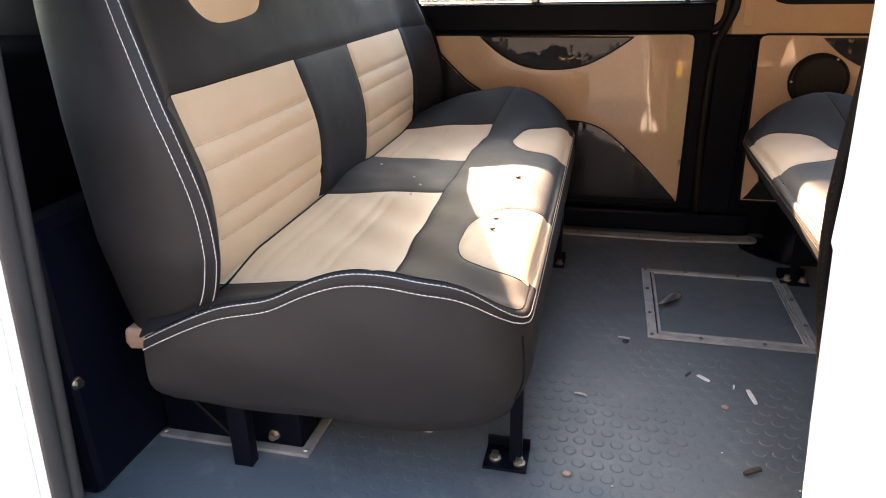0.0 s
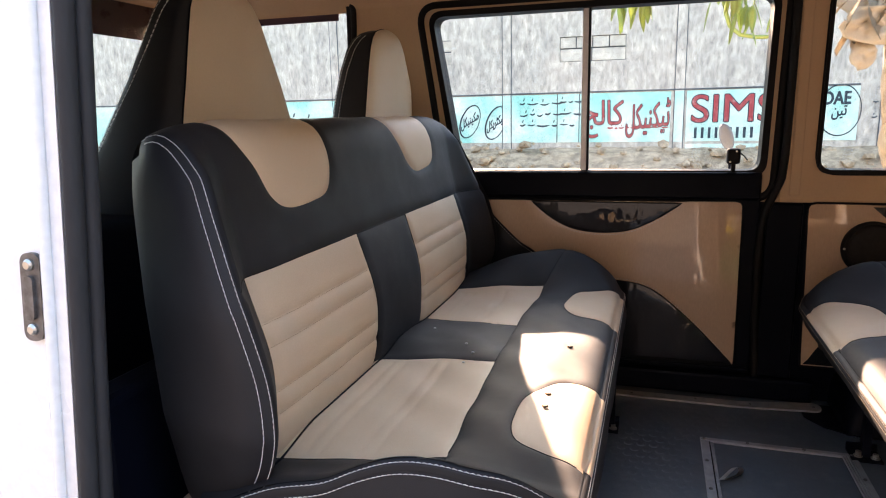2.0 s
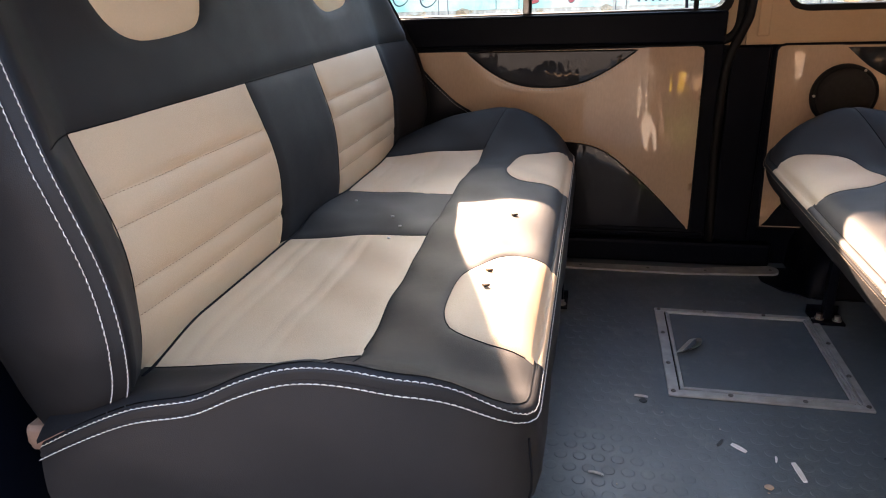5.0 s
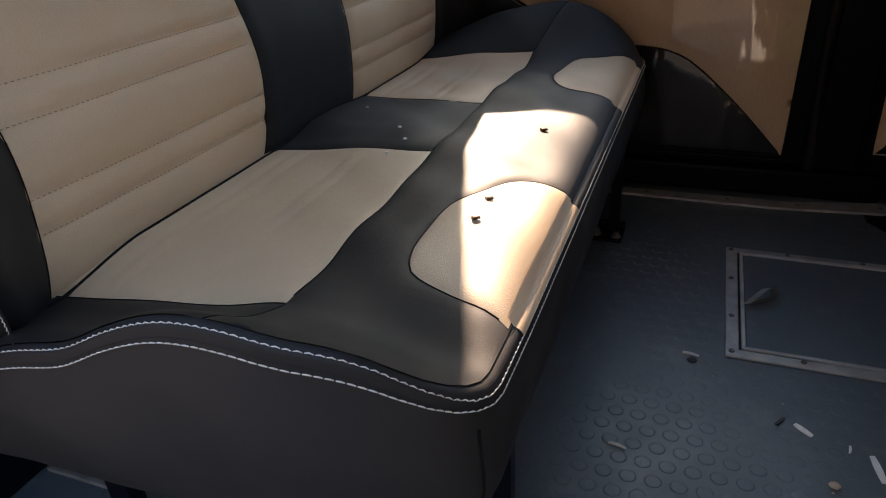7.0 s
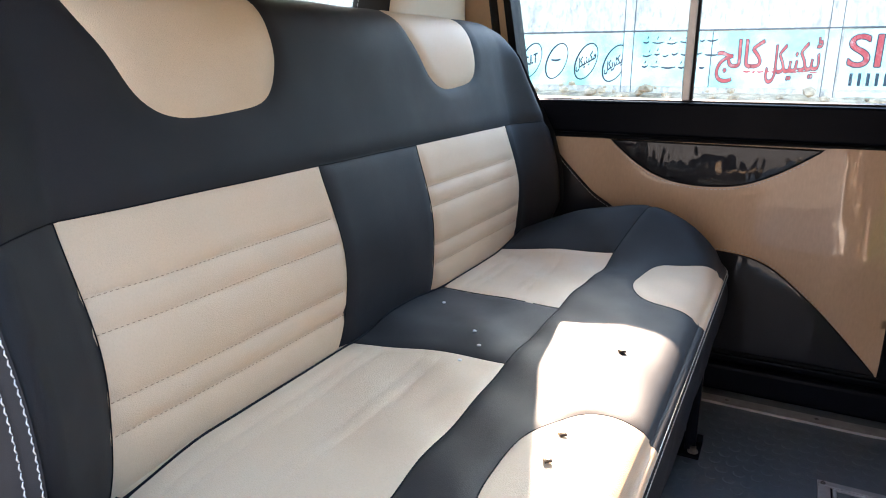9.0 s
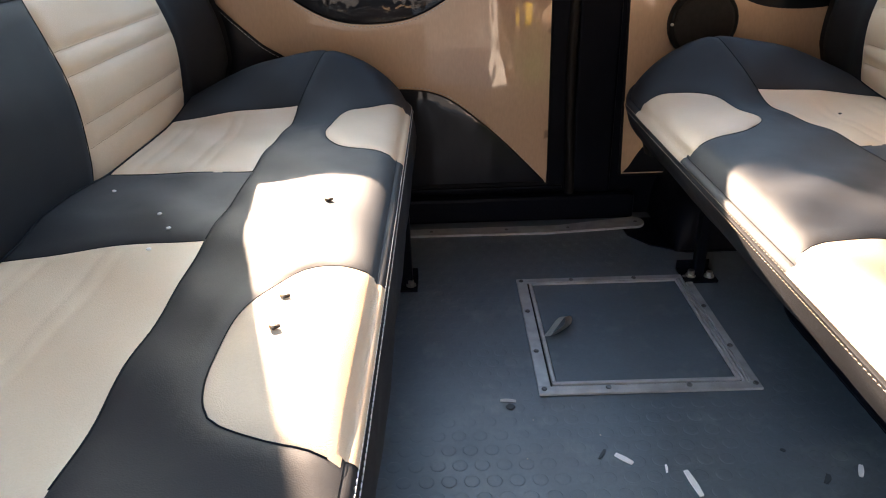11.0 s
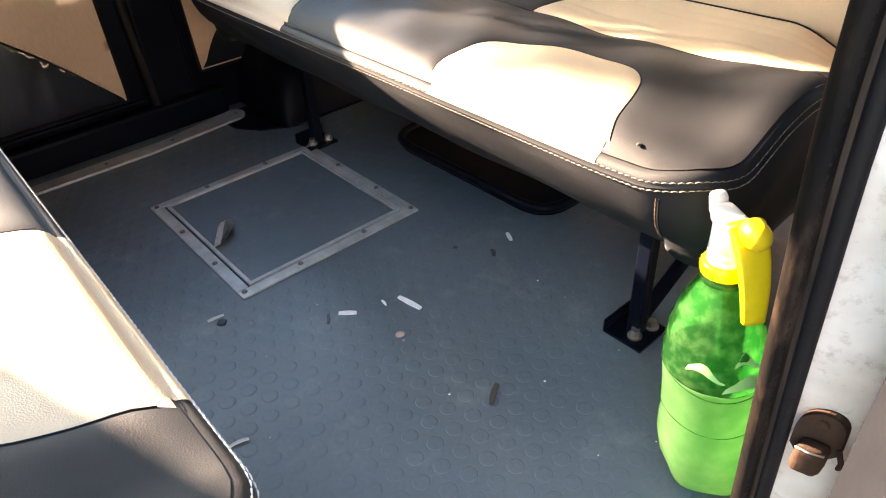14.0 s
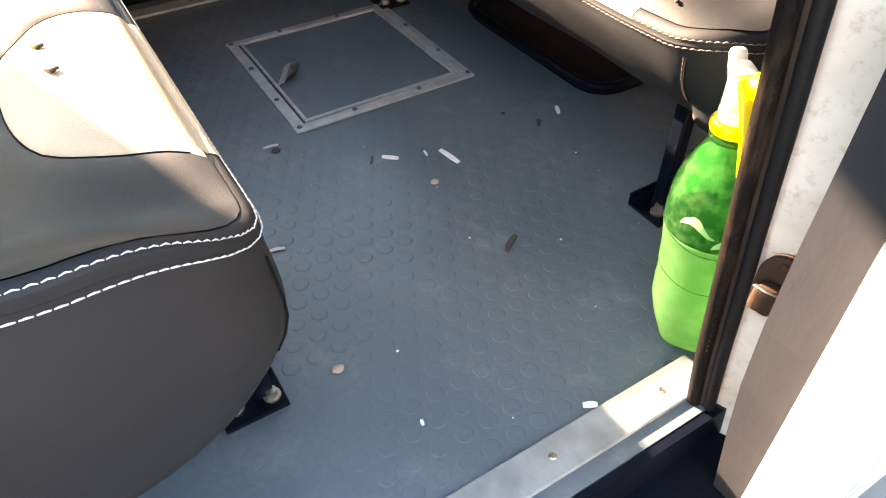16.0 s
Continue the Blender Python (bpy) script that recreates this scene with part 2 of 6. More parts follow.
def soft_plastic(name, colour, second, clear, scale):
    """Thin tinted plastic that lets daylight glow through; clear: the share seen straight through."""
    m = bpy.data.materials.new(name)
    m.use_nodes = True
    nt = m.node_tree
    nt.nodes.remove(nt.nodes["Principled BSDF"])
    N = lambda k: nt.nodes.new("ShaderNode" + k)
    tex, geo, mix, dif, tra, cle, glo, lw, a, b, c, rg = (N(k) for k in ("TexNoise", "NewGeometry", "Mix", "BsdfDiffuse", "BsdfTranslucent", "BsdfTransparent", "BsdfGlossy", "LayerWeight", "MixShader", "MixShader", "MixShader", "MapRange"))
    tex.inputs["Scale"].default_value, tex.inputs["Detail"].default_value = scale, 5.0
    nt.links.new(geo.outputs["Position"], tex.inputs["Vector"])
    rg.inputs["From Min"].default_value, rg.inputs["From Max"].default_value = 0.42, 0.66
    nt.links.new(tex.outputs["Fac"], rg.inputs["Value"])
    mix.data_type = "RGBA"
    mix.inputs[6].default_value, mix.inputs[7].default_value = (*colour, 1), (*second, 1)
    nt.links.new(rg.outputs[0], mix.inputs[0])
    bp = N("Bump")
    bp.inputs["Strength"].default_value, bp.inputs["Distance"].default_value = 0.35, 0.002
    nt.links.new(tex.outputs["Fac"], bp.inputs["Height"])
    for n in (dif, tra):
        nt.links.new(mix.outputs[2], n.inputs["Color"])
    for n in (dif, tra, glo):
        nt.links.new(bp.outputs[0], n.inputs["Normal"])
    cle.inputs["Color"].default_value = (0.30, 0.80, 0.32, 1)
    glo.inputs["Roughness"].default_value = 0.12
    a.inputs[0].default_value = 0.86
    nt.links.new(dif.outputs[0], a.inputs[1])
    nt.links.new(tra.outputs[0], a.inputs[2])
    b.inputs[0].default_value = clear
    nt.links.new(a.outputs[0], b.inputs[1])
    nt.links.new(cle.outputs[0], b.inputs[2])
    lw.inputs["Blend"].default_value = 0.08
    nt.links.new(lw.outputs["Fresnel"], c.inputs[0])
    nt.links.new(b.outputs[0], c.inputs[1])
    nt.links.new(glo.outputs[0], c.inputs[2])
    nt.links.new(c.outputs[0], nt.nodes["Material Output"].inputs["Surface"])
    return m


BOTTLE = soft_plastic("green_translucent_plastic", (0.055, 0.225, 0.065), (0.20, 0.42, 0.16), 0.34, 95)
DARK_STEEL = material("worn_dark_steel", (0.17, 0.17, 0.175), 0.42, metal=0.7, second=(0.07, 0.065, 0.06), scale=70, amount=0.9)
MIRROR_BACK = material("dark_grey_plastic", (0.13, 0.135, 0.14), 0.5, scale=20)
LIQUID = soft_plastic("pale_green_liquid", (0.185, 0.40, 0.155), (0.27, 0.49, 0.22), 0.0, 34)


# ---- mesh helpers ----
def thing(name, label, category, at=(0, 0, 0), group="", kind=""):
    """An empty at the base of a thing; its parts become its children."""
    ob = new(name)
    ob.empty_display_size = 0.05
    ob.location = at
    return tagged(ob, label, category, group, kind)


def link(name, me, mat, parent=None, label=""):
    ob = new(name, me)
    if mat and not me.materials:
        me.materials.append(mat)
    if parent:
        ob.parent = parent
        if not parent.parent:
            ob.matrix_parent_inverse = Matrix.Translation(parent.location).inverted()
    return tagged(ob, label)


def part(name, bm, mat, parent=None, label="", smooth=False):
    """Links a bmesh, in world places, as one mesh object under a thing or a part."""
    bmesh.ops.recalc_face_normals(bm, faces=bm.faces)
    me = bpy.data.meshes.new(name)
    for f in bm.faces:
        f.smooth = smooth
    bm.to_mesh(me)
    bm.free()
    return link(name, me, mat, parent, label)


def raw(name, verts, faces, mat, parent=None, label="", smooth=True):
    me = bpy.data.meshes.new(name)
    me.from_pydata([tuple(v) for v in verts], [], faces)
    me.polygons.foreach_set("use_smooth", [smooth] * len(me.polygons))
    me.update()
    return link(name, me, mat, parent, label)


def box(x0, x1, y0, y1, z0, z1, bevel=0.0, bm=None, seg=2):
    bm = bm or bmesh.new()
    made = bmesh.ops.create_cube(bm, size=1)["verts"]
    for v in made:
        v.co = Vector(((x0 + x1) / 2 + v.co.x * (x1 - x0), (y0 + y1) / 2 + v.co.y * (y1 - y0), (z0 + z1) / 2 + v.co.z * (z1 - z0)))
    if bevel:
        es = list({e for v in made for e in v.link_edges})
        bmesh.ops.bevel(bm, geom=es, offset=bevel, segments=seg, affect="EDGES", profile=0.5)
    return bm


def frames(pts, closed=False):
    """Tangent, side and up at each point of a line."""
    pts = [Vector(p) for p in pts]
    n = len(pts)
    out = []
    side = None
    for i, p in enumerate(pts):
        a = pts[i - 1] if (i or closed) else p
        b = pts[(i + 1) % n] if (i < n - 1 or closed) else p
        t = (b - a).normalized()
        if side is None:
            ref = Vector((0, 0, 1)) if abs(t.z) < 0.9 else Vector((1, 0, 0))
            side = t.cross(ref).normalized()
        else:
            side = (side - t * side.dot(t)).normalized()
        out.append((p, t, side, side.cross(t)))
    return out


def tube(pts, r, sides=8, closed=False, bm=None, flat=1.0):
    """A round or flattened rod along a line."""
    bm = bm or bmesh.new()
    rings = []
    for p, t, s, u in frames(pts, closed):
        rings.append([bm.verts.new(p + s * math.cos(2 * math.pi * k / sides) * r + u * math.sin(2 * math.pi * k / sides) * r * flat) for k in range(sides)])
    n = len(rings)
    for i in range(n if closed else n - 1):
        a, b = rings[i], rings[(i + 1) % n]
        for k in range(sides):
            bm.faces.new((a[k], a[(k + 1) % sides], b[(k + 1) % sides], b[k]))
    if not closed:
        bm.faces.new(rings[0][::-1])
        bm.faces.new(rings[-1])
    return bm


def lathe(profile, centre, sides=32, bm=None, caps=True):
    """A turned body: profile of (radius, height) round an upright axis."""
    bm = bm or bmesh.new()
    rings = [[bm.verts.new((centre[0] + r * math.cos(2 * math.pi * k / sides), centre[1] + r * math.sin(2 * math.pi * k / sides), centre[2] + h)) for k in range(sides)]
             for r, h in profile]
    for a, b in zip(rings, rings[1:]):
        for k in range(sides):
            bm.faces.new((a[k], a[(k + 1) % sides], b[(k + 1) % sides], b[k]))
    if caps:
        bm.faces.new(rings[0][::-1])
        bm.faces.new(rings[-1])
    return bm


def cyl(p, q, r, sides=12, bm=None):
    return tube([p, q], r, sides, bm=bm)


def inside(poly, pts):
    """Which of the points (n, 2) lie in the closed outline."""
    poly = np.asarray(poly, float)
    x, y = pts[:, 0], pts[:, 1]
    res = np.zeros(len(pts), bool)
    for (x0, y0), (x1, y1) in zip(poly, np.roll(poly, -1, 0)):
        cross = (y0 > y) != (y1 > y)
        with np.errstate(divide="ignore", invalid="ignore"):
            at_x = (x1 - x0) * (y - y0) / (y1 - y0 if y1 != y0 else 1e-12) + x0
        res ^= cross & (x < at_x)
    return res


def smooth_line(pts, step=0.008, closed=False):
    """A Catmull-Rom line through the points, sampled evenly enough."""
    P = [np.array(p, float) for p in pts]
    n = len(P)
    out = []
    for i in range(n if closed else n - 1):
        a, b, c, d = (P[(i + k) % n] if closed else P[min(max(i + k, 0), n - 1)] for k in (-1, 0, 1, 2))
        m = max(2, int(np.linalg.norm(c - b) / step))
        for k in range(m):
            t = k / m
            out.append(0.5 * (2 * b + (c - a) * t + (2 * a - 5 * b + 4 * c - d) * t * t + (3 * b - a - 3 * c + d) * t ** 3))
    if not closed:
        out.append(P[-1])
    return [tuple(p) for p in out]


def straight_line(pts, step=0.01, closed=False):
    out = []
    P = [np.array(p, float) for p in pts]
    for a, b in zip(P, P[1:] + ([P[0]] if closed else [])):
        m = max(1, int(np.linalg.norm(b - a) / step))
        out += [tuple(a + (b - a) * k / m) for k in range(m)]
    if not closed:
        out.append(tuple(P[-1]))
    return out


def distance(pts, lines):
    """Distance of each point (n, 2) to the nearest of the lines."""
    d = np.full(len(pts), 9.0)
    for line in lines:
        L = np.asarray(line, float)
        for i in range(0, len(L) - 1, 40):
            A, B = L[i:i + 41][:-1], L[i:i + 41][1:]
            AB = B - A
            AP = pts[:, None, :] - A[None]
            t = np.clip((AP * AB).sum(2) / np.maximum((AB * AB).sum(1), 1e-12), 0, 1)
            d = np.minimum(d, np.linalg.norm(AP - t[..., None] * AB, axis=2).min(1))
    return d


def sheet(outer, regions, surface, parent, base, seams=(), pleats=(), step=0.009, groove=0.004, width=0.006, pleat=0.0042, flip=False):
    """A sewn cover: a flat pattern (outer outline, closed regions, open seams and pleats) laid on a curved surface, one mesh a panel.
    surface(u, v, sink) gives the place; regions: (name, outline, material, label); base: (name, material, label) of the rest."""
    from mathutils.geometry import delaunay_2d_cdt
    verts, edges = [], []

    def add(line, closed):
        k = len(verts)
        verts.extend(line)
        n = len(line)
        edges.extend((k + i, k + (i + 1) % n) for i in range(n if closed else n - 1))

    add(outer, True)
    for r in regions:
        add(r[1], True)
    for s in (*seams, *pleats):
        add(s, False)
    closed_lines = [list(r[1]) + [r[1][0]] for r in regions]
    cuts = closed_lines + [list(s) for s in seams]
    lines = np.array(verts)
    O = np.array(outer)
    lo, hi = O.min(0), O.max(0)
    g = np.stack(np.meshgrid(np.arange(lo[0] + step / 2, hi[0], step), np.arange(lo[1] + step / 2, hi[1], step)), -1).reshape(-1, 2)
    g = g[inside(outer, g)]
    near = []
    for L in cuts + [list(p) for p in pleats]:
        L = np.asarray(L)
        t = np.gradient(L, axis=0)
        n = np.stack([-t[:, 1], t[:, 0]], 1) / np.maximum(np.linalg.norm(t, axis=1, keepdims=True), 1e-9)
        near += [L + n * o for o in (-0.0035, 0.0035)]
    if near:
        near = np.concatenate(near)
        near = near[inside(outer, near)]
        all_lines = cuts + [list(p) for p in pleats]
        near = near[distance(near, all_lines) > 0.003]
        g = g[distance(g, all_lines) > 0.0065]
        g = np.concatenate([g, near])
    g = g[distance(g, [list(outer) + [outer[0]]]) > 0.003]
    verts += [tuple(p) for p in g]
    v2, _, f2, *_ = delaunay_2d_cdt([Vector(v) for v in verts], edges, [], 0, 1e-5)
    V = np.array([tuple(v) for v in v2])
    F = [tuple(f) for f in f2]
    C = np.array([V[list(f)].mean(0) for f in F])
    keep = inside(outer, C)
    which = np.full(len(F), -1)
    for i, r in enumerate(regions):
        which[inside(r[1], C)] = i
    sink = np.zeros(len(V))
    if cuts:
        sink = sink + groove * np.exp(-(distance(V, cuts) / width) ** 2)
    if pleats:
        sink = sink + pleat * np.exp(-(distance(V, [list(p) for p in pleats]) / 0.0052) ** 2)
    P = surface(V[:, 0], V[:, 1], sink)
    made = []
    for i in range(-1, len(regions)):
        fs = [F[k] for k in np.nonzero(keep & (which == i))[0]]
        if not fs:
            continue
        used = sorted({a for f in fs for a in f})
        back = {a: k for k, a in enumerate(used)}
        faces = [tuple(back[a] for a in (f[::-1] if flip else f)) for f in fs]
        name, mat, label = base if i < 0 else (regions[i][0], regions[i][2], regions[i][3])
        made.append(raw(name, P[used], faces, mat, parent, label))
    return made


def prism(outline, holes, place, depth, mat, name, parent=None, label="", step=None):
    """A plate with openings: flat outline and holes, placed by place(u, v, w), w from 0 to depth."""
    from mathutils.geometry import delaunay_2d_cdt
    verts, edges = [], []
    loops = []
    for loop in (outline, *holes):
        k, n = len(verts), len(loop)
        verts += list(loop)
        edges += [(k + i, k + (i + 1) % n) for i in range(n)]
        loops.append(range(k, k + n))
    v2, _, f2, ov, *_ = delaunay_2d_cdt([Vector(v) for v in verts], edges, [], 0, 1e-6)
    V = np.array([tuple(v) for v in v2])
    F = [tuple(f) for f in f2]
    C = np.array([V[list(f)].mean(0) for f in F])
    keep = inside(outline, C)
    for h in holes:
        keep &= ~inside(h, C)
    n = len(V)
    P = [place(u, v, 0.0) for u, v in V] + [place(u, v, depth) for u, v in V]
    faces = []
    rim = {}
    for f in np.array(F, object)[keep]:
        f = tuple(f)
        faces.append(f)
        faces.append(tuple(a + n for a in f[::-1]))
        for a, b in zip(f, f[1:] + f[:1]):
            rim[(a, b)] = rim.get((a, b), 0) + 1
    for a, b in rim:
        if (b, a) not in rim:
            faces.append((b, a, a + n, b + n))
    bm = bmesh.new()
    vs = [bm.verts.new(p) for p in P]
    for f in faces:
        try:
            bm.faces.new([vs[i] for i in f])
        except ValueError:
            pass
    bmesh.ops.delete(bm, geom=[v for v in bm.verts if not v.link_faces], context="VERTS")
    return part(name, bm, mat, parent, label)


def rounded(corners, r, seg=6):
    """A closed outline with rounded corners."""
    P = [np.array(c, float) for c in corners]
    out = []
    n = len(P)
    for i, p in enumerate(P):
        rr = r[i] if isinstance(r, (list, tuple)) else r
        a, b = P[i - 1] - p, P[(i + 1) % n] - p
        a, b = a / np.linalg.norm(a), b / np.linalg.norm(b)
        ang = math.acos(max(-1, min(1, float(a @ b))))
        d = rr / math.tan(ang / 2)
        s, e = p + a * d, p + b * d
        for k in range(seg + 1):
            t = k / seg
            out.append(tuple((1 - t) ** 2 * s + 2 * t * (1 - t) * p + t * t * e))
    return out


def stitches(line, name, parent, mat=None, pitch=0.0085, length=0.0062, r=0.0010, normal=(0, 0, 1), lift=0.0006):
    """A row of single stitches along a line: one strand each, joined as one row."""
    pts = [Vector(p) for p in line]
    seg = [(b - a).length for a, b in zip(pts, pts[1:])]
    total = sum(seg)
    verts, faces = [], []

    def at(d):
        for a, b, s in zip(pts, pts[1:], seg):
            if d <= s:
                return a.lerp(b, d / max(s, 1e-9))
            d -= s
        return pts[-1]

    nrm = Vector(normal)
    d = 0.0
    while d + length < total:
        a, m, b = at(d), at(d + length / 2), at(d + length)
        t = (b - a).normalized()
        s = t.cross(nrm).normalized()
        u = s.cross(t)
        k = len(verts)
        for q, rr, up in ((a, r * 0.7, -0.0004), (m, r, lift), (b, r * 0.7, -0.0004)):
            verts += [q + u * (up + rr) + s * 0, q + s * rr + u * up, q + u * (up - rr), q - s * rr + u * up]
        for j in (0, 4):
            faces += [(k + j + i, k + j + (i + 1) % 4, k + j + 4 + (i + 1) % 4, k + j + 4 + i) for i in range(4)]
        faces += [(k + 3, k + 2, k + 1, k), (k + 8, k + 9, k + 10, k + 11)]
        d += pitch
    return raw(name, verts, faces, mat or THREAD, parent)


def bolt(name, p, r, h, mat, parent, label="", axis=(0, 0, 1)):
    """A hexagonal head on a washer."""
    a = Vector(axis)
    p = Vector(p)
    bm = cyl(p, p + a * h * 0.25, r * 1.5, 14)
    cyl(p + a * h * 0.2, p + a * h, r, 6, bm)
    return part(name, bm, mat, parent, label)


def screw(p, parent, r=0.0042, name="screw", mat=None):
    bm = lathe([(r, 0), (r, 0.0008), (r * 0.7, 0.0022), (r * 0.25, 0.0022), (r * 0.2, 0.0012)], p, 10)
    return part(name, bm, mat or STEEL, parent, smooth=False)


# ---- the van: floor, ceiling, walls ----
def far_place(y0):
    return lambda u, v, w: Vector((u, y0 + w, v))


FAR = 1.25                                     # inner face of the far side
floor = tagged(part("floor", box(-1.75, 1.6, -0.02, FAR + 0.03, -0.04, 0.0), FLOOR), "blue-grey studded vinyl van floor, scuffed", "floor", kind="structure")

# ceiling: one bowed sheet with thickness
_prof = smooth_line([(-0.06, 1.00), (-0.035, 1.06), (0.05, 1.12), (0.25, 1.15), (0.62, 1.16), (1.0, 1.15), (1.19, 1.11), (1.245, 1.05), (1.25, 1.03)], 0.03)
_v, _f = [], []
for _o in (0.0, 0.03):
    for _x in (-1.75, -0.9, -0.3, 0.3, 0.9, 1.6):
        _v += [(_x, y + (0.62 - y) * -0.03 * (_o > 0), z + _o) for y, z in _prof]
_n = len(_prof)
for _s in range(2):
    for _i in range(5):
        for _k in range(_n - 1):
            _a = _s * 6 * _n + _i * _n + _k
            _q = (_a, _a + 1, _a + _n + 1, _a + _n)
            _f.append(_q if _s else _q[::-1])
ceiling = tagged(raw("ceiling", _v, _f, LINER), "plain tan vinyl van headliner", "ceiling", kind="structure")
roof = tagged(part("roof", box(-1.78, 1.62, -0.09, FAR + 0.07, 1.195, 1.215, 0.006), WHITE), "white painted metal van roof", "roof", kind="structure")

WIN = [(-0.628, 0.588), (0.143, 0.590), (0.152, 1.003), (-0.700, 1.003)]          # glass of the far sliding door
SEAL = [(-0.665, 0.520), (0.177, 0.520), (0.189, 1.035), (-0.742, 1.035)]
WIN2 = [(0.276, 0.592), (1.20, 0.592), (1.18, 1.009), (0.281, 1.009)]
wall_far = tagged(prism([(-1.56, 0.512), (1.6, 0.512), (1.6, 1.085), (-1.50, 1.085)],
                        [rounded(SEAL, 0.05), rounded([(0.266, 0.581), (1.22, 0.581), (1.2, 1.023), (0.271, 1.023)], 0.04), rounded([(-1.47, 0.60), (-0.945, 0.60), (-0.937, 1.072), (-1.31, 1.072)], 0.03)],
                        far_place(FAR), 0.05, LINER, "wall_far"), "tan painted metal van side with window openings", "wall", kind="structure")
wall_far_low = tagged(prism([(-1.75, 0.0), (1.6, 0.0), (1.6, 0.512), (-1.75, 0.512)], [], far_place(FAR + 0.002), 0.05, BLACK, "wall_far_base"),
                      "black painted lower van side", "wall", kind="structure")
part("inner_sill", box(-0.74, 0.30, FAR - 0.032, FAR + 0.002, 0.0, 0.058, 0.008), BLACK, wall_far_low)
part("floor_edge", box(0.165, 0.248, FAR - 0.012, FAR + 0.002, 0.055, 0.511, 0.006), BLACK, wall_far_low, "black pillar cover")
part("outer_skin", box(-1.75, 1.6, FAR + 0.055, FAR + 0.075, -0.35, 0.51), WHITE, wall_far_low, "white outer body skin")
# tan pillar cover above the belt
tagged(prism([(0.192, 0.513), (0.238, 0.513), (0.258, 0.60), (0.262, 1.03), (0.201, 1.03), (0.192, 0.62)], [], far_place(FAR - 0.010), 0.012, LINER, "pillar_trim"), "tan painted window pillar", "pillar", kind="structure")
part("pillar_cover", box(0.212, 0.236, FAR - 0.014, FAR - 0.009, 0.53, 1.03, 0.0024), LINER, wall_far)


# windows: rubber, sash, panes
def window(name, label, seal_outline, glass_outline, sash, r, y, mullion=None, bead=0.011):
    w = thing(name, label, "window", (sum(p[0] for p in glass_outline) / 4, y, glass_outline[0][1]), kind="structure")
    inner = rounded(glass_outline, r)
    mid = rounded([(x + (sash if x > w.location.x else -sash), z + (sash if z > 0.8 else -sash)) for x, z in glass_outline], r + sash * 0.6)
    prism(mid, [inner], far_place(y - 0.016), 0.058, RUBBER, "window_frame", w, "black rubber glazing frame")
    part("seal", tube([Vector((u, y - 0.008, v)) for u, v in rounded(seal_outline, r + 0.02, 8)], bead, 8, True), RUBBER, w, smooth=True)
    panes = []
    if mullion:
        cx = mullion
        part("mullion", box(cx - 0.0075, cx + 0.0075, y - 0.006, y + 0.012, glass_outline[0][1], glass_outline[2][1], 0.002), TRIM, w, "pale metal sliding-glass edge")
        part("mullion_gasket", box(cx + 0.0075, cx + 0.013, y - 0.002, y + 0.01, glass_outline[0][1], glass_outline[2][1]), RUBBER, w)
        a, b, c, d = glass_outline
        panes = [[a, (cx, a[1]), (cx, d[1]), d], [(cx, b[1]), b, c, (cx, c[1])]]
    else:
        panes = [glass_outline]
    for k, o in enumerate(panes):
        ob = prism(o, [], far_place(y + 0.004 + 0.006 * k), 0.003, GLASS, "pane", w, "clear window glass")
        ob.visible_shadow = False
    return w


win_1 = window("window_1", "sliding side window with black rubber frame, daylight behind", SEAL, WIN, 0.016, 0.03, FAR + 0.012, -0.288)
prism(rounded([(x + (0.006 if x > 0 else -0.006), z + (0.006 if z > 0.8 else -0.006)) for x, z in SEAL], 0.05), [rounded([(x + (0.016 if x > 0 else -0.016), z + (0.0161 if z > 0.8 else -0.016)) for x, z in WIN], 0.04)],
      far_place(FAR + 0.001), 0.012, LINER, "sash_border", win_1, "tan painted window border")
win_2 = window("window_2", "fixed rear side window with black rubber frame", [(0.268, 0.583), (1.216, 0.583), (1.196, 1.020), (0.273, 1.020)], WIN2, 0.008, 0.03, FAR + 0.012, bead=0.006)
win_3 = window("window_3", "cab door window with dark tint strip on top", [(-1.465, 0.606), (-0.945, 0.606), (-0.935, 1.068), (-1.308, 1.068)],
               [(-1.45, 0.62), (-0.962, 0.62), (-0.955, 1.056), (-1.30, 1.056)], 0.014, 0.02, FAR + 0.012)
prism([(-1.31, 1.012), (-0.985, 1.012), (-0.983, 1.056), (-1.30, 1.056)], [], far_place(FAR + 0.002), 0.004, TINT, "tint_strip", win_3, "dark tint strip")

# far sliding door: belt, film-covered card with dark arcs, speaker panel
door = thing("sliding_door", "closed sliding door with tan and black film-covered panel", "door", (-0.28, FAR, 0.06))
part("belt_rail", box(-0.70, 0.150, FAR - 0.014, FAR + 0.004, 0.517, 0.586, 0.006), BLACK, door, "black painted belt rail")
part("door_shell", box(-0.72, 0.150, FAR - 0.006, FAR + 0.001, 0.06, 0.5165, 0.003), BLACK, door)
part("shell_rib", box(-0.70, 0.145, FAR - 0.012, FAR - 0.003, 0.066, 0.075, 0.003), BLACK, door)
part("edge_seal", tube(smooth_line([(0.162, FAR - 0.012, 0.03), (0.160, FAR - 0.014, 0.10), (0.152, FAR - 0.014, 0.30), (0.157, FAR - 0.014, 0.47), (0.182, FAR - 0.014, 0.545), (0.196, FAR - 0.012, 0.62), (0.200, FAR - 0.01, 1.0)], 0.02), 0.010, 8), RUBBER, door, "black rubber door seal", True)


def card_surface(y):
    def f(u, v, sink):
        return np.stack([u, y + sink + 0 * u, v], 1)
    return f


